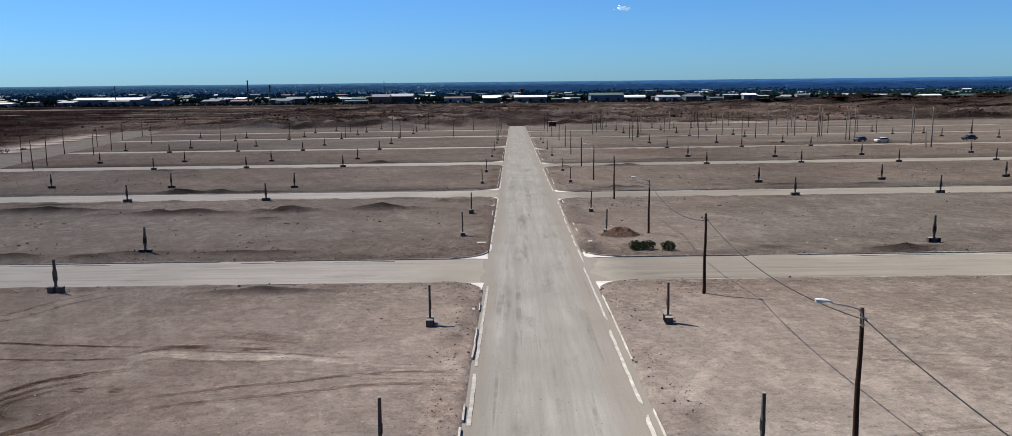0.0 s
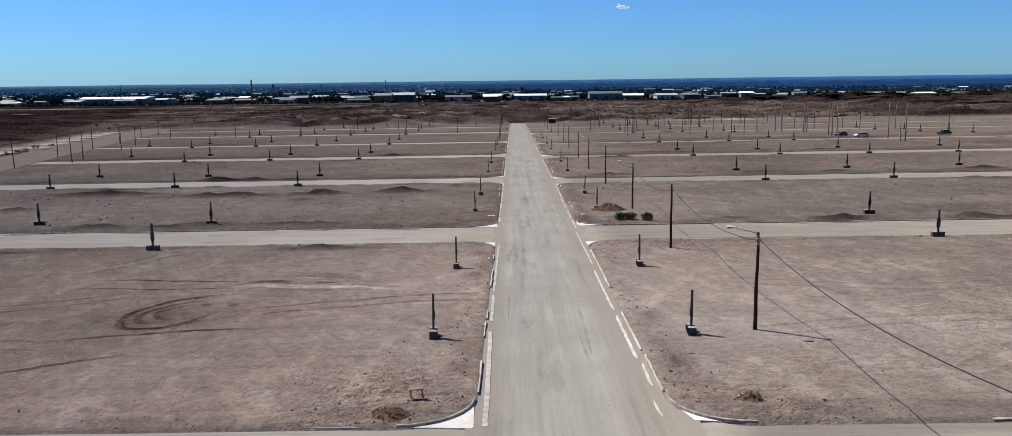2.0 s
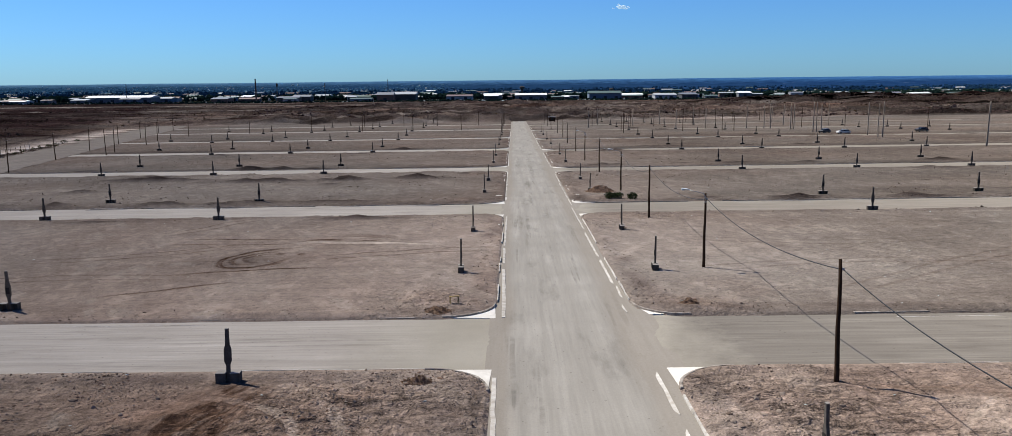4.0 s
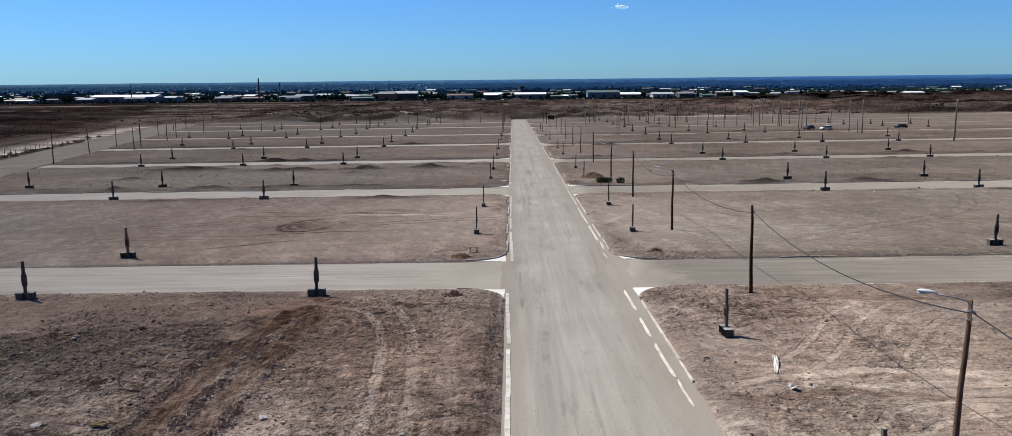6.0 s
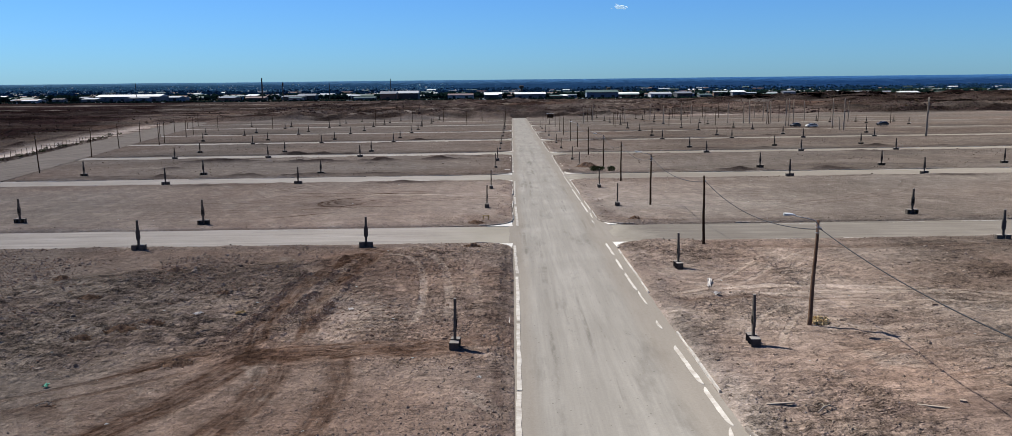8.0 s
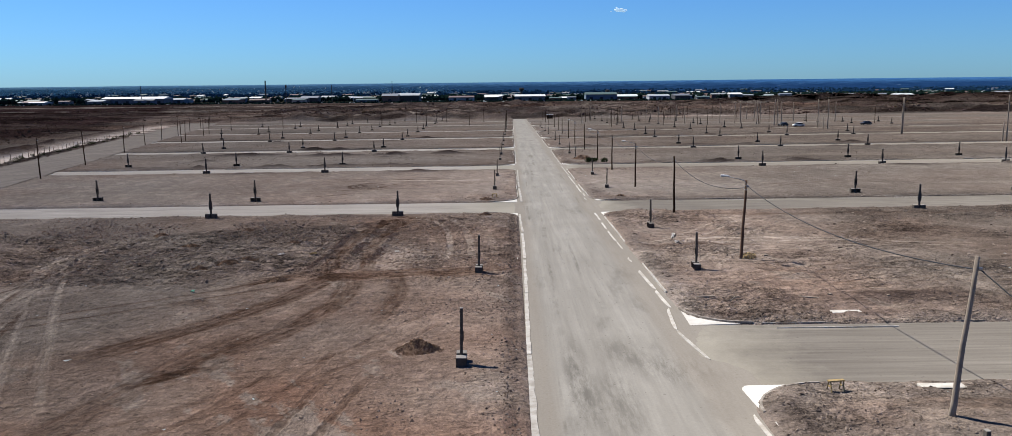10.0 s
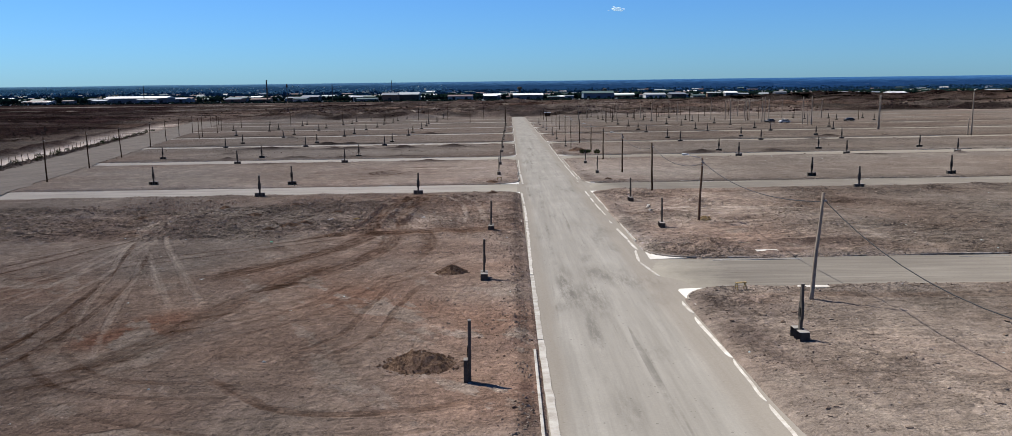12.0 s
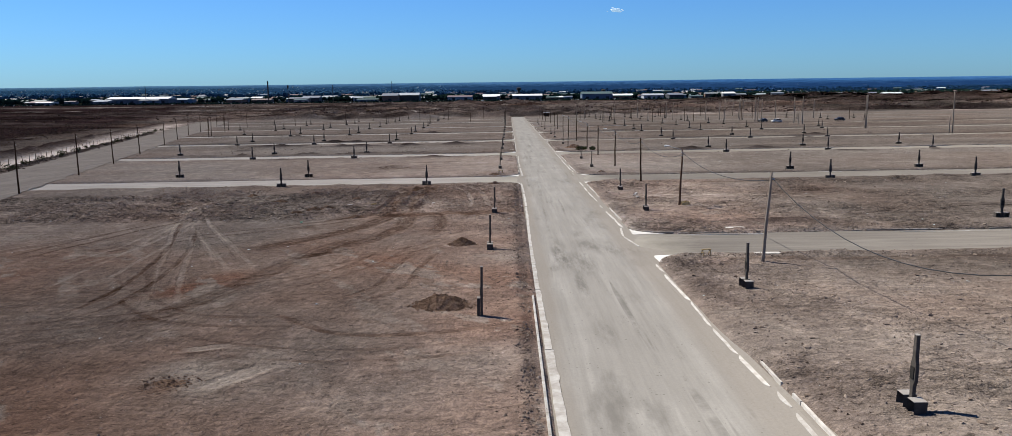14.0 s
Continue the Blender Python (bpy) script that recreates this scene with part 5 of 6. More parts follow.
def corner_arc(cx, cy, r, a0, a1, n=9):
    return [(cx + r * math.cos(radians(a0 + (a1 - a0) * i / (n - 1))), cy + r * math.sin(radians(a0 + (a1 - a0) * i / (n - 1)))) for i in range(n)]


def apron(line, corner, parent):
    """Cast concrete between a rounded kerb and the square corner of the carriageway."""
    bm = bmesh.new()
    mid = [bm.verts.new((x, y, float(gz(x, y)) - 0.09)) for x, y in line]
    c = bm.verts.new((*corner, float(gz(*corner)) - 0.14))
    for a, b in zip(mid, mid[1:]):
        bm.faces.new((a, b, c))
    bmesh.ops.recalc_face_normals(bm, faces=bm.faces)
    ex = bmesh.ops.extrude_face_region(bm, geom=bm.faces[:])
    for v in [v for v in ex["geom"] if isinstance(v, bmesh.types.BMVert)]:
        v.co.z -= 0.15
    bmesh.ops.recalc_face_normals(bm, faces=bm.faces)
    part("apron", bm, M_APRON, parent, "pale cast concrete corner apron")


# kerb lengths that stand clear of the earth: from, to, x
KERB_EAST = [(20.5, 26.0, 3.0), (27, 35.2, 2.95), (42.4, 57.5, 3.0), (-12.6, 2.6, 2.98), (-31.0, -21.8, 3.02), (-63.4, -52.0, 3.15), (-75.4, -72.6, 3.2), (-88.0, -76.6, 3.22)]
KERB_WEST = [(20.5, 25.5, -5.72), (30.0, 33.2, -5.75), (34.0, 36.0, -5.7), (43.0, 49.2, -5.72), (53.5, 55.5, -5.75), (-20.5, -18.0, -5.98)]
for right in (False, True):
    side = ROAD_R if right else ROAD_L
    sg = 1 if right else -1
    for y0, y1 in intervals(right):
        far = y0 > 130
        a, b = max(y0 + CORNER, -88), y1 - CORNER
        if y0 > 320:
            continue
        root = tagged(new("kerb"), "pale concrete kerb half buried in earth along the road", "kerb", kind="structure")
        if not right and a < -80:
            for k in range(14):
                run_mesh("kerb_length", dense((side - 0.08, -88 + 2.0 * k), (side - 0.08, -86.03 + 2.0 * k), 0.7), KERB_PROF, M_KERB, root)
            a = -60.0
        if 60 < y0 < 320:
            kerb_line((side + sg * (0.34 if right else 0.20), a), (side + sg * (0.34 if right else 0.20), b), 0.74 if right else 0.55, 2.2 if not far else 7.0, root)
        for p0, p1, x0 in (KERB_EAST if right else KERB_WEST):
            if y0 <= p1 and p0 <= y1:
                at = p0
                while at < p1 - 0.3:
                    ln = min(rng.uniform(1.6, 3.2), p1 - at)
                    lift, half = rng.uniform(-0.06, 0.0), rng.uniform(0.035, 0.055)
                    prof = [(-half, -0.35), (-half, 0.02), (-half + 0.015, 0.035), (half - 0.015, 0.035), (half, 0.02), (half + 0.01, -0.35)]
                    run_mesh("kerb_length", dense((x0, at), (x0 + rng.uniform(-0.03, 0.03), at + ln - 0.03), 0.6), [(u, z + lift) for u, z in prof], M_KERB, root, "", 0.02, 5)
                    at += ln
        for yc, s2 in ((y0, -1), (y1, 1)):
            if yc < -100 or yc > 320:
                continue
            cx, cy = side + sg * CORNER, yc - s2 * CORNER
            a0, a1 = (180, 180 - s2 * 90) if right else (0, s2 * 90)
            arc = corner_arc(cx, cy, CORNER, a0, a1)
            run_mesh("kerb_corner", arc, [(u, z - 0.015) for u, z in KERB_PROF], M_KERB_DARK, root, "soil-stained corner kerb, its face's shade in the colour", 0.03, 4)
            apron(arc, (side - sg * 0.1, yc + s2 * 0.1) if not (right and 10 < yc < 20) else (side + sg * 0.7, yc - s2 * 0.5), root)
        for yc, north in ((y0, True), (y1, False)):
            if -100 < yc < 260:
                reach = min(abs(float(edge_right(yc))) - 9, 110) if not right else 112
                reach = reach if yc < 140 else 60
                if north:
                    kerb_line((side + sg * CORNER, yc), (side + sg * reach, yc), 0.92, 5.0, root, False, -0.06)
                    kerb_line((side + sg * (CORNER + 1), yc - 0.85), (side + sg * reach, yc - 0.85), 0.55, 5.0, root, True, -0.10)
                else:
                    kerb_line((side + sg * CORNER, yc + 0.15), (side + sg * reach, yc + 0.15), 0.6, 5.0, root, True, -0.05)

# gutters near the crossings: from, to, x at either end, width
GUTTER_EAST = [(51.0, 68.0, 2.55, 2.5, 0.20), (36.0, 48.6, 2.5, 2.45, 0.24), (25.6, 34.6, 2.5, 2.5, 0.26), (21.4, 24.8, 2.6, 2.65, 0.20), (17.4, 19.4, 2.4, 2.35, 0.18), (0.4, 5.9, 2.3, 2.25, 0.26),
               (-5.2, -1.2, 2.25, 2.25, 0.24), (-11.9, -6.4, 2.28, 2.25, 0.24), (-15.6, -12.2, 2.36, 2.32, 0.16), (-21.0, -19.4, 2.3, 2.25, 0.22), (-29.9, -24.2, 2.5, 2.35, 0.30), (-34.6, -30.3, 2.55, 2.45, 0.30)]
GUTTER_EAST += [(-39.2, -34.8, 2.0, 2.4, 0.26), (-44.2, -39.3, 2.55, 2.0, 0.24), (-53.6, -51.0, 2.66, 2.6, 0.22), (-61.4, -54.4, 2.66, 2.55, 0.24), (-66.7, -61.6, 2.55, 2.66, 0.18), (-71.2, -67.0, 2.6, 2.55, 0.20),
                (-75.4, -71.4, 2.7, 2.6, 0.26), (-77.6, -76.0, 2.8, 2.78, 0.24), (-90.0, -78.2, 2.75, 2.75, 0.26)]
GUTTER_WEST = [(41.8, 61.2, -5.45, -5.4, 0.20), (33.6, 40.6, -5.42, -5.45, 0.22), (16.6, 31.2, -5.25, -5.4, 0.28), (-6.2, 5.4, -5.45, -5.6, 0.24), (-19.0, -7.2, -5.45, -5.45, 0.26), (-30.4, -19.6, -5.5, -5.48, 0.24),
               (-43.0, -30.6, -5.62, -5.52, 0.26), (-58.0, -43.2, -5.6, -5.62, 0.32), (-70.0, -58.1, -5.5, -5.58, 0.36), (-90.0, -70.1, -5.35, -5.48, 0.46)]


def carriageway(x):
    """Height of the cambered road over the plain."""
    u = (x - ROAD_L + 0.25) / (ROAD_R - ROAD_L + 1.15)
    return -0.15 + 0.05 * (1 - (2 * u - 1) ** 2)


def gutter_piece(y0, y1, x0, x1, wide, right, root):
    """One cast strip whose edge on the road side is worn and partly under dust."""
    wide *= 0.72 if right else 0.9
    n = max(4, int((y1 - y0) / 0.3))
    bm = bmesh.new()
    rows = []
    for k in range(n + 1):
        yy = y0 + (y1 - y0) * k / n
        x = x0 + (x1 - x0) * k / n
        taper = min(1.0, (min(k, n - k) + 0.5) * 0.3 / 0.6) if right else 1.0
        w = wide * taper * (0.95 + 0.09 * float(fbm(np.array([x]), np.array([yy]), 1.1, 6, 3)[0]))
        back = x + (0.5 if right else -0.5) * wide + 0.02 * float(vnoise(np.array([x]), np.array([yy]), 0.8, 9)[0])
        front = back - (w if right else -w)
        rows.append([bm.verts.new((a, yy, float(gz(a, yy)) + z)) for a, z in ((back, -0.30), (back, carriageway(back) + 0.034), (front, carriageway(front) + 0.024), (front, -0.30))])
    for r0, r1 in zip(rows, rows[1:]):
        for j in range(3):
            bm.faces.new((r0[j], r0[j + 1], r1[j + 1], r1[j]))
    bm.faces.new(rows[0])
    bm.faces.new(rows[-1])
    bmesh.ops.recalc_face_normals(bm, faces=bm.faces)
    part("gutter_length", bm, M_KERB, root)


for right in (False, True):
    root = tagged(new("gutter"), "worn pale concrete gutter strip, partly under dust", "gutter", kind="structure")
    for piece in (GUTTER_EAST if right else GUTTER_WEST):
        gutter_piece(*piece, right, root)

# gutters: cast strips at the foot of the kerbs, in places under dust
for right in (False, True):
    sg = 1 if right else -1
    side = ROAD_R if right else ROAD_L
    root = tagged(new("gutter"), "broken pale concrete gutter strip, partly under dust", "gutter", kind="structure")
    y = 64.0
    while y < 300:
        ln = rng.uniform(2.0, 7.0) * (1 if y < 140 else 2)
        gap = rng.uniform(0.3, 3.5) * (1 if y < 140 else 1.6)
        wide = rng.uniform(0.10, 0.18) if right else rng.uniform(0.14, 0.22)
        gap = gap * 0.45 if y < 140 else gap
        mid = y + ln / 2
        crossing = [c for c in (STREETS_EAST if right else STREETS_WEST) if c[0] - 1 < mid < c[1] + 1]
        if not crossing or rng.random() < (0.25 if right else 0.05):
            base = side - sg * (0.12 if not right else rng.uniform(0.22, 0.38))
            n = max(4, int(ln / 0.3))
            prof_a, prof_b = [], []
            for k in range(n + 1):
                yy = y + ln * k / n
                taper = min(1, min(k, n - k) / 2 + 0.15) if gap > 0.1 else 1
                sh = float(edge_shift(base, yy))
                ragged = 1 + (0.10 if yy < -60 else 0.36) * float(fbm(np.array([base]), np.array([yy]), 1.6, 6, 2)[0])
                prof_a.append((base + sh + (0.012 if yy < -60 else 0.03) * rng.uniform(-1, 1), yy))
                prof_b.append((base + sh - sg * wide * taper * ragged, yy))
            bm = bmesh.new()
            va = [bm.verts.new((x, q, float(gz(x, q)) - 0.115)) for x, q in prof_a]
            vb = [bm.verts.new((x, q, float(gz(x, q)) - 0.12)) for x, q in prof_b]
            for k in range(n):
                bm.faces.new((va[k], va[k + 1], vb[k + 1], vb[k]))
            ex = bmesh.ops.extrude_face_region(bm, geom=bm.faces[:])
            for v in [v for v in ex["geom"] if isinstance(v, bmesh.types.BMVert)]:
                v.co.z -= 0.1
            bmesh.ops.recalc_face_normals(bm, faces=bm.faces)
            part("gutter_length", bm, M_KERB, root)
        y += ln + gap


# ---- loose earth, stones and litter ----
def scatter(name, pts, sizes, mat, label, category, squash=0.7, seed=1, round_ones=False):
    r = np.random.default_rng(seed)
    if round_ones:
        bm = bmesh.new()
        bmesh.ops.create_icosphere(bm, subdivisions=1, radius=1)
        base = np.array([v.co[:] for v in bm.verts])
        tri = np.array([[v.index for v in f.verts] for f in bm.faces])
        bm.free()
    else:
        base = np.array([(1, 0, 0), (-0.4, 0.8, 0), (-0.5, -0.8, 0), (0.3, 0.2, 0.8), (-0.3, 0.1, 0.7), (0, 0, -0.6)], float)
        tri = np.array([(0, 1, 3), (1, 4, 3), (1, 2, 4), (2, 3, 4), (2, 0, 3), (1, 0, 5), (2, 1, 5), (0, 2, 5)])
    n = len(pts)
    ang = r.uniform(0, 2 * np.pi, n)
    sc = sizes[:, None] * r.uniform(0.6, 1.4, (n, 3)) * np.array([1, 1, squash])
    v = base[None] * (1 + r.uniform(-0.42, 0.35, (n, len(base), 1)))
    v = v * sc[:, None, :]
    c, s = np.cos(ang)[:, None], np.sin(ang)[:, None]
    X = v[..., 0] * c - v[..., 1] * s + pts[:, None, 0]
    Y = v[..., 0] * s + v[..., 1] * c + pts[:, None, 1]
    h = gz(pts[:, 0], pts[:, 1]) + soil_and_height(pts[:, 0], pts[:, 1])[0]
    Z = v[..., 2] + (h + sizes * squash * 0.15)[:, None]
    verts = np.stack([X, Y, Z], -1).reshape(-1, 3)
    faces = (tri[None] + len(base) * np.arange(n)[:, None, None]).reshape(-1, 3)
    me = mesh_from(name, verts, faces, False)
    me.materials.append(mat)
    return tagged(new(name, me), label, category, kind="stuff")


def random_points(n, x0, x1, y0, y1, seed, keep=None):
    r = np.random.default_rng(seed)
    p = np.stack([r.uniform(x0, x1, n), r.uniform(y0, y1, n)], 1)
    ok = block_distance(p[:, 0], p[:, 1]) < -0.05
    if keep is not None:
        ok &= keep(p[:, 0], p[:, 1]) > r.uniform(0, 1, n)
    return p[ok]


def sized(n, lo, hi, seed):
    r = np.random.default_rng(seed)
    return lo + (hi - lo) * r.uniform(0, 1, n) ** 3


near_kerb = lambda x, y: np.clip(1.2 - np.abs(block_distance(x, y) + 1.1) / 1.4, 0, 1) * np.clip(0.6 + 0.8 * vnoise(x, y, 2.5, 3), 0, 1)
clumpy = lambda x, y: np.clip(0.25 + 0.9 * fbm(x, y, 6, 203), 0.04, 1)
haul_free = lambda p: np.min([segment_distance(p[:, 0], p[:, 1], b[2]) - b[1] for b in HAUL], axis=0) > 0.05
p = random_points(90000, -52, -6, -36, 6.5, 1, lambda x, y: clumpy(x, y) * np.clip(np.min([segment_distance(x, y, b[2]) - b[1] for b in HAUL], axis=0) * 3, 0.03, 1))
scatter("earth_clods", p, sized(len(p), 0.02, 0.075, 2), M_CLOD_MIX, "broken earth clods on the churned lot", "rubble")
p = random_points(15000, -60, -8, -28, 6.0, 11, clumpy)
p = p[haul_free(p)]
scatter("earth_lumps", p, sized(len(p), 0.035, 0.11, 12), M_CLOD_HAUL, "larger lumps of earth on the churned lot", "rubble", 0.6, 2, True)
p = random_points(4200, -56, -18, -27, 3, 19, clumpy)
p = p[haul_free(p)]
scatter("earth_blocks", p, sized(len(p), 0.04, 0.15, 20), M_CLOD_MIX, "broken blocks of earth on the churned lot", "rubble", 0.85, 6, True)
# crumbled lips thrown up beside the haul ways
r4 = np.random.default_rng(71)
lips = []
for rx, ya, yb in HAUL_RIDGES:
    ly = r4.uniform(yb, ya, 2600)
    lx = rx + 0.22 * vnoise(ly * 0, ly, 2.4, 73) + r4.normal(0, 0.20, 2600)
    lips.append(np.stack([lx, ly], 1)[vnoise(lx, ly, 1.3, 75) > -0.25])
p = np.concatenate(lips)
scatter("haul_lips", p, sized(len(p), 0.02, 0.085, 76), M_CLOD_HAUL, "crumbled lips of earth beside the haul ways", "rubble", 0.9, 8)
p = random_points(150000, -52, 48, -88, 66, 3, lambda x, y: 0.4 * clumpy(x, y))
scatter("gravel", p, sized(len(p), 0.015, 0.06, 4), M_CLOD_MIX, "scattered brown stones and clods on bare soil", "gravel")
p = random_points(70000, -110, 115, 60, 260, 13, lambda x, y: 0.6 * clumpy(x, y))
scatter("far_gravel", p, sized(len(p), 0.03, 0.18, 14), M_CLOD_DARK, "scattered stones and clods on the far lots", "gravel")
p = random_points(170000, -70, 70, -88, 132, 5, near_kerb)
scatter("kerb_spoil", p, sized(len(p), 0.025, 0.10, 6), M_CLOD_DARK, "loose spoil heaped behind the kerbs", "rubble")
r3 = np.random.default_rng(55)
p = np.stack([-6.45 + r3.normal(0, 0.30, 3800), r3.uniform(-90, 5, 3800)], 1)
p = p[(p[:, 0] < -6.12) & (vnoise(p[:, 0], p[:, 1], 1.7, 57) > -0.35)]
scatter("gutter_spoil", p, sized(len(p), 0.02, 0.09, 58), M_CLOD_MIX, "band of dark loose spoil behind the gutter", "rubble", 0.9)
p = random_points(26000, -70, 70, -88, 132, 15, near_kerb)
scatter("kerb_lumps", p, sized(len(p), 0.03, 0.10, 16), M_CLOD_MIX, "larger lumps of spoil behind the kerbs", "rubble", 0.6, 3, True)
near_corner = lambda x, y: np.max([np.exp(-((x - cx) / 4.5) ** 2 - ((y - cy) / 5.0) ** 2) for cx in (-10.0, 7.5) for cy in (20, 2, 77, 58, -34, -52)], axis=0) * np.clip(0.5 + vnoise(x, y, 2.2, 177), 0, 1)
p = random_points(60000, -24, 22, -64, 90, 21, near_corner)
scatter("corner_rubble", p, sized(len(p), 0.02, 0.10, 24), M_CLOD_MIX, "broken clods of earth at the street corners", "rubble", 0.8, 7)
p = random_points(60000, 3.3, 48, -88, 6, 7, lambda x, y: np.clip(0.22 + 1.0 * fbm(x, y, 7, 203), 0.03, 1))
scatter("stones", p, sized(len(p), 0.02, 0.085, 8), M_CLOD_MIX, "loose stones on the rutted lot", "rubble")
p = random_points(6500, 3.3, 48, -88, 6, 17, clumpy)
scatter("larger_stones", p, sized(len(p), 0.04, 0.15, 18), M_CLOD_MIX, "larger loose stones on the rutted lot", "rubble", 0.6, 4, True)
p = random_points(520, -55, 50, -86, 100, 9)
scatter("litter", p, sized(len(p), 0.03, 0.16, 10), M_LITTER, "scraps of pale litter on the soil", "litter", 0.35)

# rubble on the bank of the perimeter road
r0 = np.random.default_rng(21)
yy = r0.uniform(-20, 240, 5200)
p = np.stack([edge_left(yy) - 1.7 + r0.normal(0, 0.8, len(yy)), yy], 1)
scatter("bank_rubble", p, sized(len(p), 0.06, 0.34, 22), M_CLOD_DARK, "dumped rubble along the perimeter bank", "rubble")


def heap(x, y, r, h, mat, label, n=260, seed=1):
    """A dumped heap: a ragged mound under crumbs and roots."""
    q = np.random.default_rng(seed)
    bm = bmesh.new()
    rings, seg = 14, 40
    rows = []
    for i in range(rings + 1):
        row = []
        for j in range(seg):
            a, k = 2 * math.pi * j / seg, i / rings
            edge = 1 + 0.25 * noise.noise(Vector((math.cos(a) * 1.5, math.sin(a) * 1.5, seed)))
            px, py = r * k * edge * math.cos(a), 0.75 * r * k * edge * math.sin(a)
            z = h * (1 - k * k) ** 1.3 * (0.72 + 0.45 * noise.noise(Vector((px * 1.4, py * 1.4, seed + 9))) + 0.30 * noise.noise(Vector((px * 3.3, py * 3.3, seed + 2)))) + 0.10 * (1 - k * k) * noise.noise(Vector((px * 6, py * 6, seed + 5)))
            row.append(bm.verts.new((px, py, z - 0.06 * k)))
        rows.append(row)
    for r0, r1 in zip(rows, rows[1:]):
        for j in range(seg):
            bm.faces.new((r0[j], r1[j], r1[(j + 1) % seg], r0[(j + 1) % seg]))
    bmesh.ops.remove_doubles(bm, verts=bm.verts, dist=0.001)
    for i in range(n):
        rad, a = 1.1 * r * math.sqrt(q.uniform(0, 1)), q.uniform(0, 2 * math.pi)
        s = q.uniform(0.02, 0.06)
        px, py = rad * math.cos(a), 0.75 * rad * math.sin(a)
        z = 0.8 * h * max(0, 1 - (rad / r) ** 2) ** 1.6
        ln = q.uniform(2, 5) if i % 3 == 0 else 1.2
        s = 0.6 * s if ln > 2 else s
        bmesh.ops.create_icosphere(bm, subdivisions=1, radius=1, matrix=pose(px, py, z + 0.02, q.uniform(0, 360), q.uniform(-18, 18), q.uniform(0, 360)) @ Matrix.Diagonal((s * ln, s, s * 0.8, 1)))
    bmesh.ops.recalc_face_normals(bm, faces=bm.faces)
    ob = part("dirt_heap", bm, mat)
    ob.matrix_world = pose(x, y, ground_z(x, y))
    tagged(ob, label, "dirt heap", kind="stuff")


heap(-10.9, -62.0, 1.75, 0.72, M_HEAP, "heap of dark earth and roots beside a meter pillar", 260, 1)
heap(-10.9, -42.6, 1.1, 0.65, M_HEAP, "small heap of dark earth beside a meter pillar", 200, 2)
heap(-20.9, -74.2, 1.3, 0.07, M_HEAP, "flat patch of dark dug earth on the lot", 70, 7)
heap(7.6, 83.5, 2.2, 1.0, M_HEAP, "brown heap of dug earth by the roadside", 120, 3)
heap(-5.9 - 3.3, 4.6, 0.7, 0.4, M_HEAP, "clump of dark earth at the corner", 50, 4)
heap(-9.4, 17.6, 1.0, 0.35, M_HEAP, "dark spoil behind the corner kerb", 50, 5)
heap(6.7, 19.2, 0.8, 0.45, M_HEAP, "spoil and rubbish behind the corner", 60, 6)


for hx, hy, hr in ((-27.4, -20.6, 1.0), (-26.3, -19.4, 0.7), (-29.0, -21.8, 0.6), (-22.0, -26.6, 0.8), (-24.5, -12.5, 0.6), (-33, -13, 0.7), (-38, -7, 0.6), (-31, -4, 0.5), (-44, -14, 0.7)):
    heap(hx, hy, hr, 0.26, M_HEAP, "low ridge of dark broken earth on the churned lot", 60, int(-10 * hx))


# ---- shrubs ----
def shrub(x, y, r, h, mat, label, n=420, seed=1, category="shrub"):
    q = np.random.default_rng(seed)
    root = thing("shrub", pose(x, y, ground_z(x, y) - 0.03), label, category, "shrubs")
    bm = bmesh.new()
    for k in range(9):
        a = q.uniform(0, 2 * np.pi)
        add_tube(bm, [(0, 0, 0), (0.4 * r * math.cos(a), 0.4 * r * math.sin(a), 0.5 * h), (0.75 * r * math.cos(a), 0.75 * r * math.sin(a), 0.8 * h)], [0.03, 0.02, 0.008], 4)
    part("stems", bm, M_TWIG, root)
    bm = bmesh.new()
    for k in range(n):
        d = Vector(q.normal(0, 1, 3)).normalized() * q.uniform(0.45, 1.05)
        c = Vector((d.x * r, d.y * r, h * 0.5 + d.z * h * 0.5))
        if c.z < 0.02:
            c.z = 0.05
        s = q.uniform(0.05, 0.11) * (0.6 + r)
        u, v = Vector(q.normal(0, 1, 3)).normalized() * s, Vector(q.normal(0, 1, 3)).normalized() * s * 0.6
        bm.faces.new([bm.verts.new(c + w) for w in (u, v, -u, -v)])
    part("foliage", bm, mat, root)


shrub(7.9, 74.9, 0.65, 0.9, M_LEAF, "dark green desert shrub at the roadside", 420, 1)
shrub(9.0, 75.2, 0.8, 0.8, M_LEAF, "dark green desert shrub at the roadside", 420, 2)
shrub(10.9, 74.8, 0.75, 0.9, M_LEAF, "dark green desert shrub at the roadside", 420, 3)
shrub(10.9, -20.9, 0.55, 0.45, M_DRY, "straw-coloured dry tussock at the foot of a lamp pole", 420, 4, "dry tussock")
for k in range(26):
    y = 30 + 9.5 * k + rng.uniform(-4, 4)
    shrub(float(edge_left(y)) - rng.uniform(0.6, 3), y, rng.uniform(0.5, 1.3), rng.uniform(0.6, 1.4), M_LEAF, "dusty dark green shrub on the perimeter bank", 150, 30 + k)

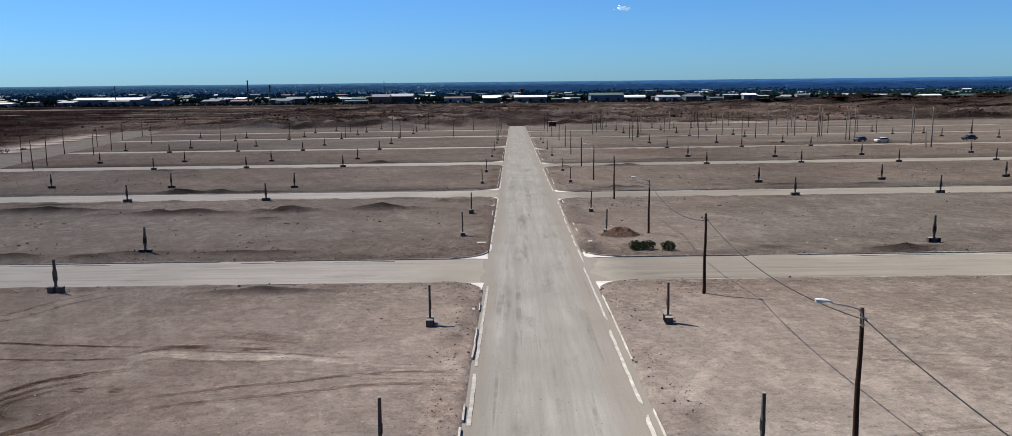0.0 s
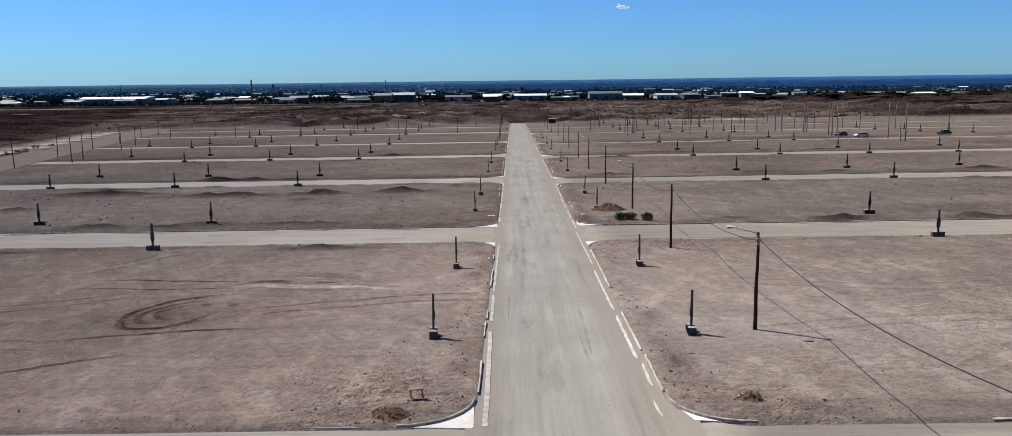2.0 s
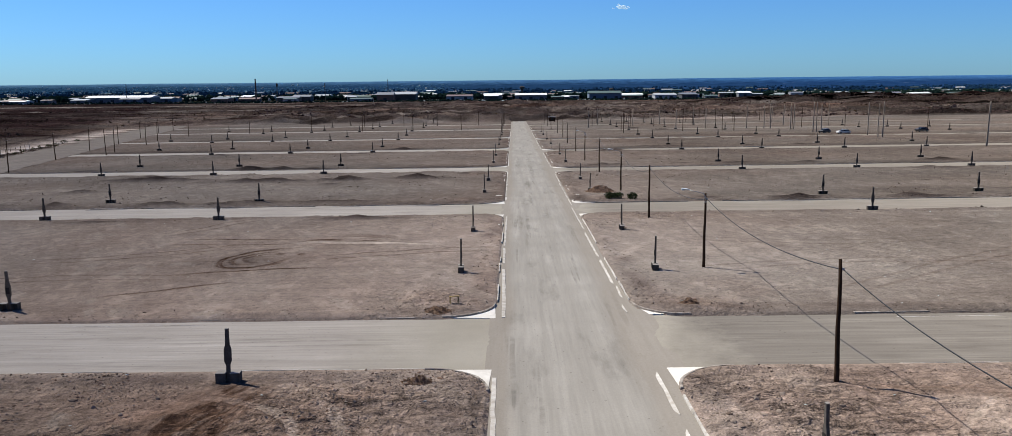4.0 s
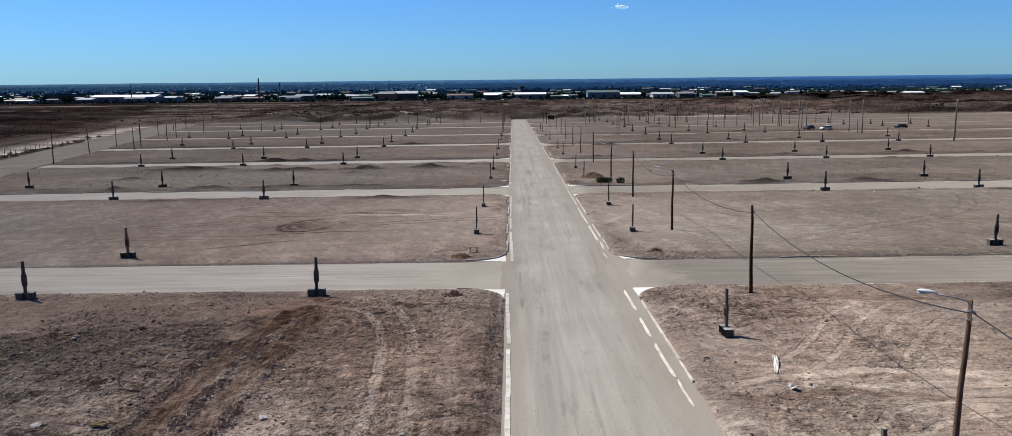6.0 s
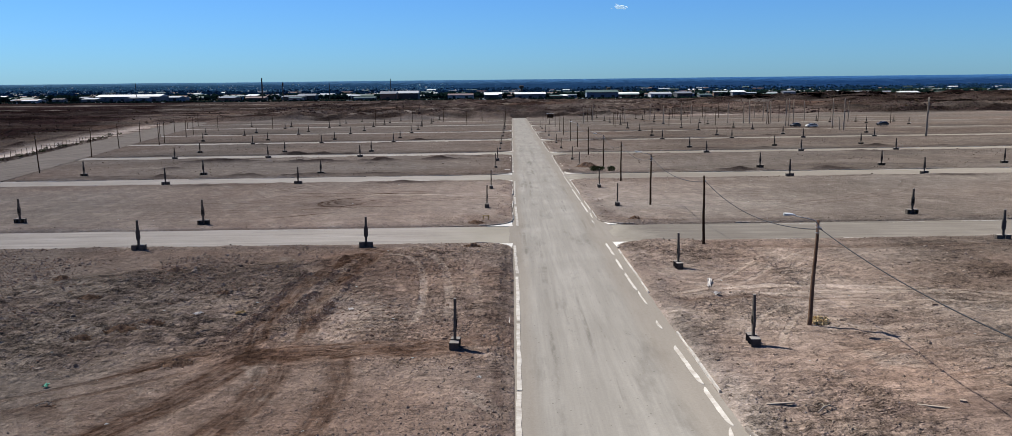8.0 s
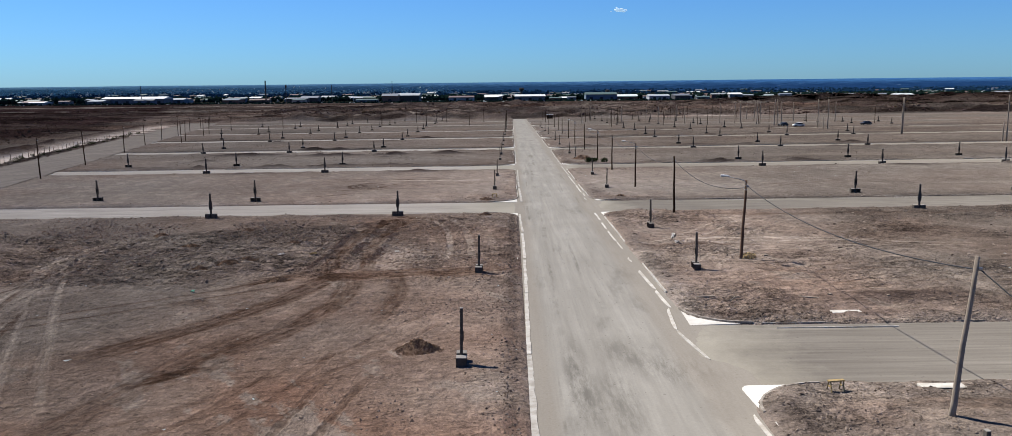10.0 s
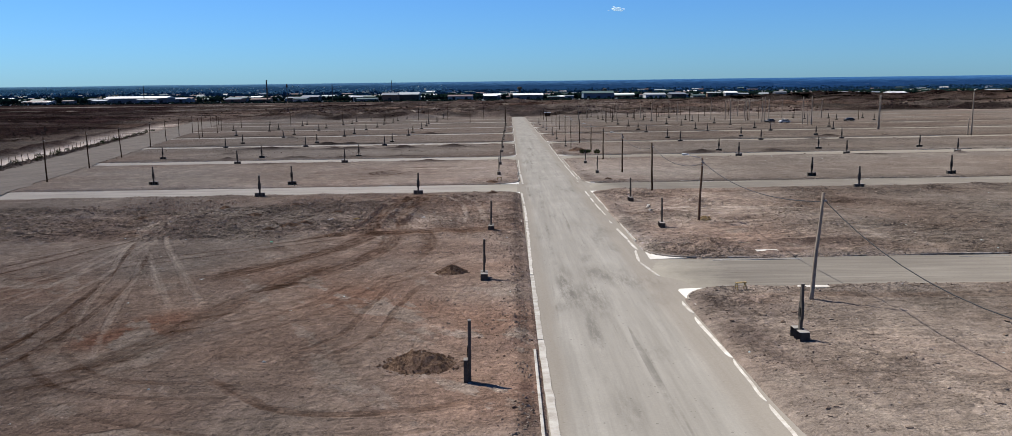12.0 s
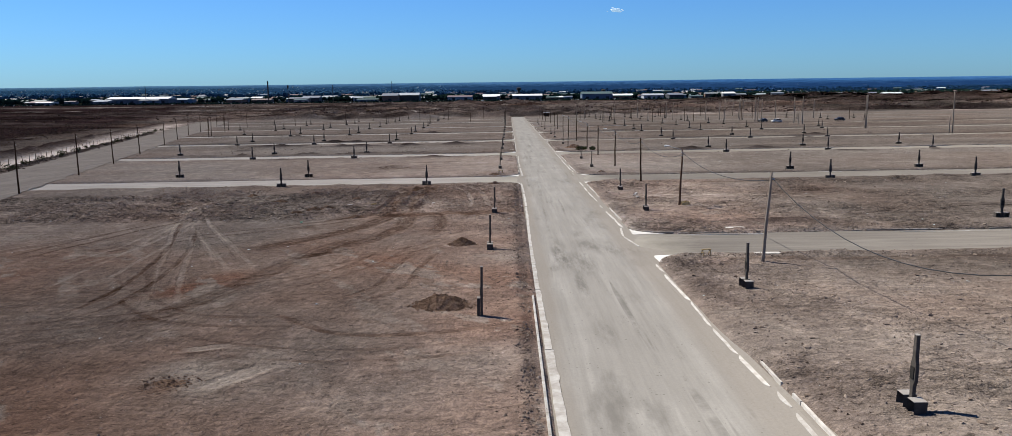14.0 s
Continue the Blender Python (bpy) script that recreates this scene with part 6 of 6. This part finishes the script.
r1 = np.random.default_rng(33)
yy = r1.uniform(-40, 430, 5200)
p = np.stack([edge_left(yy) - 36 - 220 * r1.uniform(0, 1, len(yy)) ** 1.4, yy], 1)
scatter("desert_scrub", p, sized(len(p), 0.2, 0.8, 34), M_TWIG, "low dark desert scrub on red earth", "scrub", 0.8)
lump_x, lump_y = r1.uniform(-230, 430, 26000), 452 + 470 * r1.uniform(0, 1, 26000) ** 1.2
keep = (fbm(lump_x, lump_y * 1.7, 55, 161) + r1.uniform(-0.55, 0.35, 26000) > 0.1) & (lump_x < 420) & (lump_x > -0.45 * (lump_y - 452) - 150)
p = np.stack([lump_x[keep], lump_y[keep]], 1)
scatter("waste_rubble", p, sized(len(p), 0.3, 1.5, 36), M_WASTE, "broken reddish spoil mounds on the waste ground", "rubble", 0.7, 5)
p = np.stack([r1.uniform(-420, 480, 9000), r1.uniform(455, 1000, 9000)], 1)
scatter("waste_scrub", p, sized(len(p), 0.2, 1.3, 35), M_TWIG, "low dark scrub on eroded waste ground", "scrub", 0.7)

# fence along the perimeter bank
fence = tagged(new("fence"), "thin fence of weathered posts on the perimeter bank", "fence", kind="structure")
bm = tube_bm([(0, 0, -0.3), (0.02, 0.01, 0.7), (0, 0, 1.55)], [0.07, 0.06, 0.055], 6)
post_mesh = bpy.data.meshes.new("fence_post")
bm.to_mesh(post_mesh)
bm.free()
post_mesh.materials.append(M_POLE)
last = None
for k in range(46):
    y = 8 + 4.6 * k
    x = float(edge_left(y)) - 3.2
    ob = new("fence_post", post_mesh)
    ob.matrix_world = pose(x, y, ground_z(x, y), rng.uniform(-5, 5), rng.uniform(-5, 5), rng.uniform(0, 90))
    ob.parent = fence
    top = Vector((x, y, ground_z(x, y)))
    if last is not None:
        for z in (0.6, 1.0, 1.4):
            part("wire", tube_bm([last + Vector((0, 0, z)), top + Vector((0, 0, z))], 0.012, 3, caps=False), M_STEEL, fence)
    last = top


# ---- small works on the lots ----
def trestle(x, y, rz):
    root = thing("timber_trestle", pose(x, y, ground_z(x, y), 0, 0, rz) @ Matrix.Diagonal((0.75, 0.75, 0.8, 1)), "small yellow raw timber trestle standing at a street corner", "trestle", "trestles")
    part("top_board", box_bm(-0.45, 0.45, -0.12, 0.12, 0.5, 0.56, bevel=0.008), M_YELLOW, root)
    for sx in (-0.36, 0.36):
        for sy in (-0.2, 0.2):
            part("leg", tube_bm([(sx, sy * 1.3, -0.05), (sx, sy * 0.4, 0.52)], 0.04, 4), M_YELLOW, root)
        part("brace", box_bm(sx - 0.025, sx + 0.025, -0.2, 0.2, 0.22, 0.28, bevel=0.005), M_YELLOW, root)


trestle(-8.5, 19.6, 15)
trestle(6.5, -48.9, 10)


def inlet(x, y, rz, w=0.9):
    root = thing("storm_inlet", pose(x, y, float(gz(x, y)), 0, 0, rz), "pale concrete storm inlet slab behind the kerb", "storm inlet", "inlets")
    part("slab", box_bm(-w / 2, w / 2, -0.28, 0.28, -0.1, 0.07, bevel=0.02), M_KERB, root)
    part("opening", box_bm(-w / 2 + 0.12, w / 2 - 0.12, -0.286, -0.27, -0.04, 0.04), M_NICHE, root, "near-black panel for the shade inside the inlet")


for x, y in ((-6.5, 53.6), (4.0, 53.6), (-6.6, 80.2), (4.4, 80.2), (-6.5, 109)):
    inlet(x, y, 0)
inlet(11.8, -36.6, 0, 1.6)
inlet(10.9, -48.6, 0, 1.8)


def sheet_scrap(x, y, label, size, mat, seed, rz=None):
    q = np.random.default_rng(seed)
    bm = bmesh.new()
    bmesh.ops.create_grid(bm, x_segments=7, y_segments=7, size=0.5)
    for v in bm.verts:
        n = noise.noise(Vector((v.co.x * 3, v.co.y * 3, seed)))
        v.co = (v.co.x * size[0] * (1 + 0.5 * n), v.co.y * size[1] * (1 - 0.6 * n), 0.10 + 0.14 * n)
    ex = bmesh.ops.extrude_face_region(bm, geom=bm.faces[:])
    for v in [v for v in ex["geom"] if isinstance(v, bmesh.types.BMVert)]:
        v.co.z += 0.01
    bmesh.ops.recalc_face_normals(bm, faces=bm.faces)
    ob = part("crumpled_sheet", bm, mat)
    ob.matrix_world = pose(x, y, ground_z(x, y), 0, 0, q.uniform(0, 360) if rz is None else rz)
    tagged(ob, label, "litter")


sheet_scrap(6.4, 19.4, "crumpled white rubbish on a spoil heap", (0.5, 0.35), M_LITTER, 8)
sheet_scrap(7.25, -11.0, "crumpled strip of white plastic sheet on the soil", (0.24, 2.7), M_PLASTIC, 3, -14)
sheet_scrap(7.0, -14.0, "crumpled white plastic scrap on the soil", (0.4, 0.3), M_PLASTIC, 9)
sheet_scrap(-24.3, -17.5, "torn white plastic scrap on the churned soil", (0.5, 0.4), M_PLASTIC, 4)
sheet_scrap(-15.4, -16.9, "torn white plastic scrap on the churned soil", (0.4, 0.3), M_PLASTIC, 5)
sheet_scrap(-21.8, -17.6, "torn yellow plastic scrap on the churned soil", (0.6, 0.3), M_YELLOW, 6)


def loose_plank(x, y, rz, ln):
    ob = part("timber_plank", box_bm(-ln / 2, ln / 2, -0.06, 0.06, 0.03, 0.09, bevel=0.008), M_POLE_PALE)
    ob.matrix_world = pose(x, y, ground_z(x, y), 0, 0, rz)
    tagged(ob, "loose weathered plank lying on the soil", "plank")


def dead_branch(x, y, rz, size):
    root = thing("dead_branch", pose(x, y, ground_z(x, y), 0, 0, rz) @ Matrix.Scale(size, 4), "bleached dead branch lying on the soil", "branch")
    part("limb", tube_bm([(-0.6, 0, 0.06), (-0.2, 0.06, 0.2), (0.2, 0.02, 0.24), (0.55, -0.12, 0.06)], [0.05, 0.045, 0.04, 0.02], 6), M_POLE_PALE, root)
    part("limb", tube_bm([(-0.1, 0.05, 0.2), (0.05, 0.3, 0.26), (0.1, 0.6, 0.07)], [0.04, 0.03, 0.015], 6), M_POLE_PALE, root)
    part("limb", tube_bm([(0.2, 0.02, 0.24), (0.4, 0.2, 0.2), (0.7, 0.25, 0.05)], [0.035, 0.025, 0.012], 6), M_POLE_PALE, root)


loose_plank(5.0, -32.8, 8, 1.2)
loose_plank(11.0, -33.4, -20, 1.6)
dead_branch(6.7, -33.3, 30, 0.8)
dead_branch(-25.4, -31.9, 10, 0.6)
M_GREEN = plain_material("green_plastic", (0.07, 0.34, 0.23), (0.05, 0.26, 0.17), 6, 0.5, 0, 0)
sheet_scrap(-26.6, -29.6, "torn green plastic scrap on the churned soil", (0.32, 0.22), M_GREEN, 12)

# ---- vehicles and hut on the far lots ----
def paint(name, col, rough=0.35):
    return plain_material(name, col, tuple(v * 0.9 for v in col), 2, rough, 0, 0)


M_WHITE, M_DARK = paint("white_car_paint", (0.72, 0.72, 0.70)), paint("dark_car_paint", (0.035, 0.035, 0.04))
M_TYRE = plain_material("tyre_rubber", (0.03, 0.03, 0.03), (0.045, 0.043, 0.04), 6)
M_WINDOW = plain_material("tinted_glass", (0.02, 0.025, 0.03), (0.03, 0.035, 0.04), 6, 0.08, 0, 0)


def car(x, y, rz, mat, label):
    root = thing("car", pose(x, y, ground_z(x, y), 0, 0, rz), label, "car", "parked vehicles")
    bm = bmesh.new()
    prof = [(-2.15, 0.35), (-2.2, 0.75), (-1.9, 0.98), (-0.95, 1.02), (2.0, 0.95), (2.2, 0.7), (2.15, 0.35)]
    a = [bm.verts.new((px, -0.85, pz)) for px, pz in prof]
    b = [bm.verts.new((px, 0.85, pz)) for px, pz in prof]
    bm.faces.new(a)
    bm.faces.new(list(reversed(b)))
    for i in range(len(prof)):
        j = (i + 1) % len(prof)
        bm.faces.new((a[i], b[i], b[j], a[j]))
    bmesh.ops.recalc_face_normals(bm, faces=bm.faces)
    bmesh.ops.bevel(bm, geom=bm.edges[:], offset=0.06, segments=2, affect="EDGES")
    part("body", bm, mat, root, smooth=False)
    bm = bmesh.new()
    low = [bm.verts.new(v) for v in ((-1.2, -0.8, 1.0), (1.7, -0.8, 0.97), (1.7, 0.8, 0.97), (-1.2, 0.8, 1.0))]
    up = [bm.verts.new(v) for v in ((-0.5, -0.66, 1.46), (1.25, -0.66, 1.46), (1.25, 0.66, 1.46), (-0.5, 0.66, 1.46))]
    for i in range(4):
        j = (i + 1) % 4
        bm.faces.new((low[i], low[j], up[j], up[i]))
    bm.faces.new(up)
    bmesh.ops.recalc_face_normals(bm, faces=bm.faces)
    part("windows", bm, M_WINDOW, root, "dark tinted glass")
    part("roof", box_bm(-0.5, 1.25, -0.67, 0.67, 1.462, 1.5, bevel=0.015), mat, root)
    for wx in (-1.35, 1.35):
        for wy in (-0.8, 0.8):
            wheel = part("wheel", tube_bm([(wx, wy - 0.1, 0.33), (wx, wy + 0.1, 0.33)], 0.33, 14), M_TYRE, root)
            part("rim", tube_bm([(wx, wy - 0.115, 0.33), (wx, wy + 0.115, 0.33)], 0.18, 10), M_STEEL, wheel)


car(104.9, 245.2, 8, M_WHITE, "white hatchback parked on bare dirt")
car(101.2, 252.0, 30, M_DARK, "dark car parked beside a dirt mound")
car(133.5, 251.0, 12, M_DARK, "dark vehicle on the far lots")
hut = thing("site_hut", pose(16.6, 425, float(gz(16.6, 425))), "small dark timber site hut on legs near the road end", "hut")
part("wall", box_bm(-1.7, 1.7, -1.3, 1.3, 0.5, 2.7, bevel=0.03), M_POLE, hut)
part("roof", box_bm(-2.0, 2.0, -1.6, 1.6, 2.7, 2.85, bevel=0.02), M_STEEL, hut)
part("window", box_bm(-0.6, 0.6, -1.33, -1.3, 1.3, 2.2), M_NICHE, hut)
for sx in (-1.5, 1.5):
    for sy in (-1.1, 1.1):
        part("leg", box_bm(sx - 0.09, sx + 0.09, sy - 0.09, sy + 0.09, -0.2, 0.5), M_POLE, hut)

# ---- industrial estate ----
WALLS = [plain_material("shed_wall_" + n, c, tuple(v * 0.8 for v in c), 0.05, 0.7, 0, 0) for n, c in
         (("grey", (0.20, 0.21, 0.23)), ("white", (0.42, 0.43, 0.45)), ("brick", (0.20, 0.12, 0.09)), ("dark", (0.06, 0.065, 0.07)), ("blue", (0.16, 0.22, 0.30)))]
ROOFS = [plain_material("shed_roof_" + n, c, tuple(v * 0.85 for v in c), 0.05, 0.45, 0, 0) for n, c in
         (("zinc", (0.36, 0.38, 0.40)), ("white", (0.80, 0.81, 0.82)), ("green", (0.09, 0.13, 0.10)), ("rust", (0.17, 0.11, 0.08)), ("grey", (0.20, 0.21, 0.23)))]
M_SHUTTER = plain_material("dark_shutter", (0.05, 0.055, 0.06), (0.08, 0.08, 0.085), 0.3)
EYE = Vector((-3.4, -1.0, 15.0))
F = 1292.0


def far_x(px, d):
    return EYE.x + d * (px - 794.6) / F


def shed(x, y, w, dep, h, wall, roof, rise, label):
    z = float(gz(x, y))
    root = thing("shed", pose(x, y, z), label, "industrial shed", "industrial sheds")
    part("wall", box_bm(-w / 2, w / 2, -dep / 2, dep / 2, -2, h), wall, root)
    bm = bmesh.new()
    e = 0.6
    pts = [(-w / 2 - e, -dep / 2 - e, h), (w / 2 + e, -dep / 2 - e, h), (w / 2 + e, 0, h + rise), (-w / 2 - e, 0, h + rise), (w / 2 + e, dep / 2 + e, h), (-w / 2 - e, dep / 2 + e, h)]
    for dz in (0.02, 0.32):
        v = [bm.verts.new((a, b, c + dz)) for a, b, c in pts]
        bm.faces.new((v[0], v[1], v[2], v[3]))
        bm.faces.new((v[3], v[2], v[4], v[5]))
        bm.faces.new((v[1], v[4], v[2])) if dz < 0.1 else None
        bm.faces.new((v[0], v[3], v[5])) if dz < 0.1 else None
    bmesh.ops.recalc_face_normals(bm, faces=bm.faces)
    part("roof", bm, roof, root)
    n = max(1, int(w / 14))
    for k in range(n):
        cx = -w / 2 + w * (k + 0.5) / n
        part("shutter_door", box_bm(cx - 2.2, cx + 2.2, -dep / 2 - 0.15, -dep / 2 - 0.005, 0, min(4.2, h - 1)), M_SHUTTER, root)


SHEDS = [(0, 26, 151, 157), (100, 124, 153, 160), (125, 228, 149, 160), (226, 258, 150, 158), (320, 346, 152, 160), (370, 388, 144, 151), (448, 476, 150, 160),
         (485, 508, 145, 153), (532, 558, 146, 153), (580, 606, 147, 160), (606, 642, 147, 160), (690, 730, 152, 160), (748, 776, 145, 154), (797, 846, 150, 160), (912, 962, 147, 159),
         (958, 996, 151, 159), (1015, 1048, 150, 159), (1056, 1080, 148, 157), (1145, 1165, 146, 155), (1239, 1284, 145, 150), (1298, 1319, 146, 153), (1416, 1444, 149, 156)]
for k, (a, b, top, low) in enumerate(SHEDS):
    d = 1120 + 30 * (k % 4) + max(0, 156 - low) * 55
    h = max(3.5, (low - top - 1) * d / F)
    wall = WALLS[(1, 0, 0, 4, 2, 1, 3, 0, 1, 2, 3)[k % 11]]
    shed(far_x((a + b) / 2, d), d, (b - a) * d / F, 22 + 6 * (k % 3), h * 0.8, wall, ROOFS[(1, 0, 1, 0, 4, 1, 4, 0, 1, 4, 0, 3, 1, 1, 2, 1, 0, 4, 1, 1, 0, 1)[k]], h * 0.3,
         "long pale-roofed industrial shed in the distance")
q = random.Random(77)
for k in range(190):
    d = q.uniform(1110, 1500) if k < 110 else q.uniform(1500, 2500)
    px = q.uniform(-40, 1620)
    w = q.uniform(8, 30)
    h = q.uniform(3, 6)
    x = far_x(px, d)
    shed(x, d, w, q.uniform(8, 18), h, q.choice(WALLS), q.choice(ROOFS + [ROOFS[2], ROOFS[3]]), q.uniform(0.8, 2), "small industrial building in the distant town")


def mast(px, top, d, r, label, tank=False):
    x = far_x(px, d)
    z = float(gz(x, d))
    horizon = 127.6 - (px - 794.6) * 0.00815
    h = (15.0 + (horizon - top) * d / F) - z
    root = thing("water_tower" if tank else "mast", pose(x, d, z), label, "water tower" if tank else "mast", "masts")
    part("shaft", tube_bm([(0, 0, -2), (0, 0, h)], [r * 1.3, r], 8), M_CONC, root)
    if tank:
        part("tank", tube_bm([(0, 0, h - 4), (0, 0, h - 3), (0, 0, h), (0, 0, h + 1)], [r, r * 2.6, r * 2.6, r], 12), M_CONC, root)


mast(387, 124.5, 1130, 0.9, "tall slim chimney above the sheds")
mast(182, 133, 1150, 0.45, "thin lattice mast above the sheds")
mast(421, 132.5, 1150, 0.5, "slim water tower above the sheds", True)
mast(497, 131.5, 1180, 0.5, "thin mast above the sheds")
mast(597, 125.5, 1250, 0.45, "thin mast above the sheds")
mast(808, 137, 1300, 1.5, "pale silo conveyor tower above the trees", True)
mast(948, 140, 1300, 1.4, "pale grain silo above the sheds", True)

# parked and stored things in front of the sheds: low dark clutter
r2 = np.random.default_rng(41)
p = np.stack([r2.uniform(-820, 860, 5200), 1050 + r2.uniform(0, 75, 5200)], 1)
scatter("yard_clutter", p, sized(len(p), 0.7, 3.4, 42), M_WOOD, "dark stored machines and scrap in the yards", "yard clutter", 0.8)
p = np.stack([r2.uniform(-900, 950, 1500), 1060 + 1200 * r2.uniform(0, 1, 1500) ** 2], 1)
scatter("yard_vehicles", p, sized(len(p), 0.5, 2.6, 43), M_LITTER, "pale far vehicles and tanks in the yards", "yard clutter", 0.6)

px_ = r2.uniform(-1500, 900, 1500)
p = np.stack([px_, 1250 + 1500 * r2.uniform(0, 1, 1500)], 1)[(px_ < -150) | (r2.uniform(0, 1, 1500) < 0.35)]
scatter("far_houses", p, sized(len(p), 1.6, 6.5, 44), M_LITTER, "pale roofs of far houses among the trees", "houses", 0.75)


# woods of the valley
def woods(name, n, x0, x1, y0, y1, h0, h1, seed, label, mat=M_WOOD):
    r = np.random.default_rng(seed)
    bm = bmesh.new()
    bmesh.ops.create_icosphere(bm, subdivisions=1, radius=1)
    bv = np.array([v.co[:] for v in bm.verts])
    bf = np.array([[v.index for v in f.verts] for f in bm.faces])
    bm.free()
    px = r.uniform(x0, x1, n)
    py = y0 + (y1 - y0) * r.uniform(0, 1, n) ** 1.3
    keep = fbm(px, py, 160, seed, 2) + r.uniform(-0.5, 0.9, n) > 0
    px, py = px[keep], py[keep]
    n = len(px)
    hh = r.uniform(h0, h1, n)
    ww = hh * r.uniform(0.25, 0.75, n)
    v = bv[None] * (1 + r.uniform(-0.28, 0.28, (n, len(bv), 1)))
    V = np.stack([v[..., 0] * ww[:, None] + px[:, None], v[..., 1] * ww[:, None] + py[:, None], (v[..., 2] * 0.55 + 0.45) * hh[:, None] + gz(px, py)[:, None]], -1)
    me = mesh_from(name, V.reshape(-1, 3), (bf[None] + len(bv) * np.arange(n)[:, None, None]).reshape(-1, 3), False)
    me.materials.append(mat)
    tagged(new(name, me), label, "woodland", kind="stuff")


woods("town_trees", 4800, -950, 1000, 1240, 1650, 3.5, 9.0, 51, "dark green trees among the distant sheds")
woods("valley_woods", 12000, -1900, 1900, 1700, 2900, 3.5, 7.5, 52, "dark belt of poplar windbreaks across the valley, tinted blue for haze", M_FAR_WOOD)

# pale blue in place of leaf green: thicker haze painted into these trees
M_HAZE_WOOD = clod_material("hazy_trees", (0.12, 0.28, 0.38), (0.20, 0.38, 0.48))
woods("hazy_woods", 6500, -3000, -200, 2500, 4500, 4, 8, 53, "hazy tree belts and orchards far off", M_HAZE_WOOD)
px_ = r2.uniform(-2600, -300, 700)
p = np.stack([px_, r2.uniform(2200, 3800, 700)], 1)
scatter("far_roofs", p, sized(len(p), 2.5, 9.0, 46), M_LITTER, "specks of far pale roofs in the haze", "houses", 1.2)


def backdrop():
    """The far side of the river valley, kilometres away, with its blue haze put into the colour."""
    m, nt, b = material("hazy_far_valley", 1.0)
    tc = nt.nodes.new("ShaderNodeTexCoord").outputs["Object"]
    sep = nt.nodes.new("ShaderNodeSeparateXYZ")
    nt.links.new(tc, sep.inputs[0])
    # aerial haze as colour: paler blue toward the top and the west
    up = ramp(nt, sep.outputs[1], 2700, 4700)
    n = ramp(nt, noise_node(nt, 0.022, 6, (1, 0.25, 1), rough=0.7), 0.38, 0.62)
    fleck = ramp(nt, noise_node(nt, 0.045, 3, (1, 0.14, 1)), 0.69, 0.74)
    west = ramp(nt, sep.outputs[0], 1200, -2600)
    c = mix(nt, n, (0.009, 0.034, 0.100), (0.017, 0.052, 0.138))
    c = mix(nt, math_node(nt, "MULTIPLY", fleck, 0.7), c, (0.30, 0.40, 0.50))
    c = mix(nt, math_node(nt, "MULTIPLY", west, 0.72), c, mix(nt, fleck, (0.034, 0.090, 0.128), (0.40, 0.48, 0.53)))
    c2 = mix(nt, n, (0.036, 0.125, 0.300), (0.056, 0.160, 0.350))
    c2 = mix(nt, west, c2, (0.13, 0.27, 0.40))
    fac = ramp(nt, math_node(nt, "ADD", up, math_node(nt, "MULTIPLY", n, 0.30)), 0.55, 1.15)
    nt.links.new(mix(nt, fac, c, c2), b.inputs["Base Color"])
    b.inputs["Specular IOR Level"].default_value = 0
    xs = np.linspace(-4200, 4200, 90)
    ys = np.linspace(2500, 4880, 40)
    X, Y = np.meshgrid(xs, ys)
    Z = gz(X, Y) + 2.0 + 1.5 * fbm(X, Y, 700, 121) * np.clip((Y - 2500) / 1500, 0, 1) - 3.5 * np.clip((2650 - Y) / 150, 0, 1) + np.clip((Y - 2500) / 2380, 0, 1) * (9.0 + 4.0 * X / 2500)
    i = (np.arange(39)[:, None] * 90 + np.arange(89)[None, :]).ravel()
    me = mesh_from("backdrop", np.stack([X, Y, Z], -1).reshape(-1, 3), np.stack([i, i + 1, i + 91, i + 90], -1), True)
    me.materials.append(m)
    tagged(new("backdrop", me), "wooded valley and low hills, blue haze in their colour", "backdrop", kind="structure")


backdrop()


def cloud_material():
    m, nt, b = material("cloud_glow", 1.0)
    b.inputs["Base Color"].default_value = (0.6, 0.62, 0.66, 1)
    # emission stands in for sunlight scattered through the cloud
    b.inputs["Emission Color"].default_value = (0.55, 0.80, 0.98, 1)
    b.inputs["Emission Strength"].default_value = 0.22
    return m


def cloud():
    d = 4600.0
    q = np.random.default_rng(61)
    bm = bmesh.new()
    for k in range(22):
        s = q.uniform(3, 11)
        mtx = pose(q.normal(0, 17), q.uniform(-10, 10), q.normal(0, 5)) @ Matrix.Diagonal((s * 1.5, s, s * 0.55, 1))
        bmesh.ops.create_icosphere(bm, subdivisions=2, radius=1, matrix=mtx)
    ob = part("cloud", bm, cloud_material(), None, "", True)
    ob.matrix_world = pose(far_x(960, d), d, 15 + (126 - 17) * d / F)
    tagged(ob, "small white wisp of cloud in a clear sky", "cloud", kind="structure")


cloud()
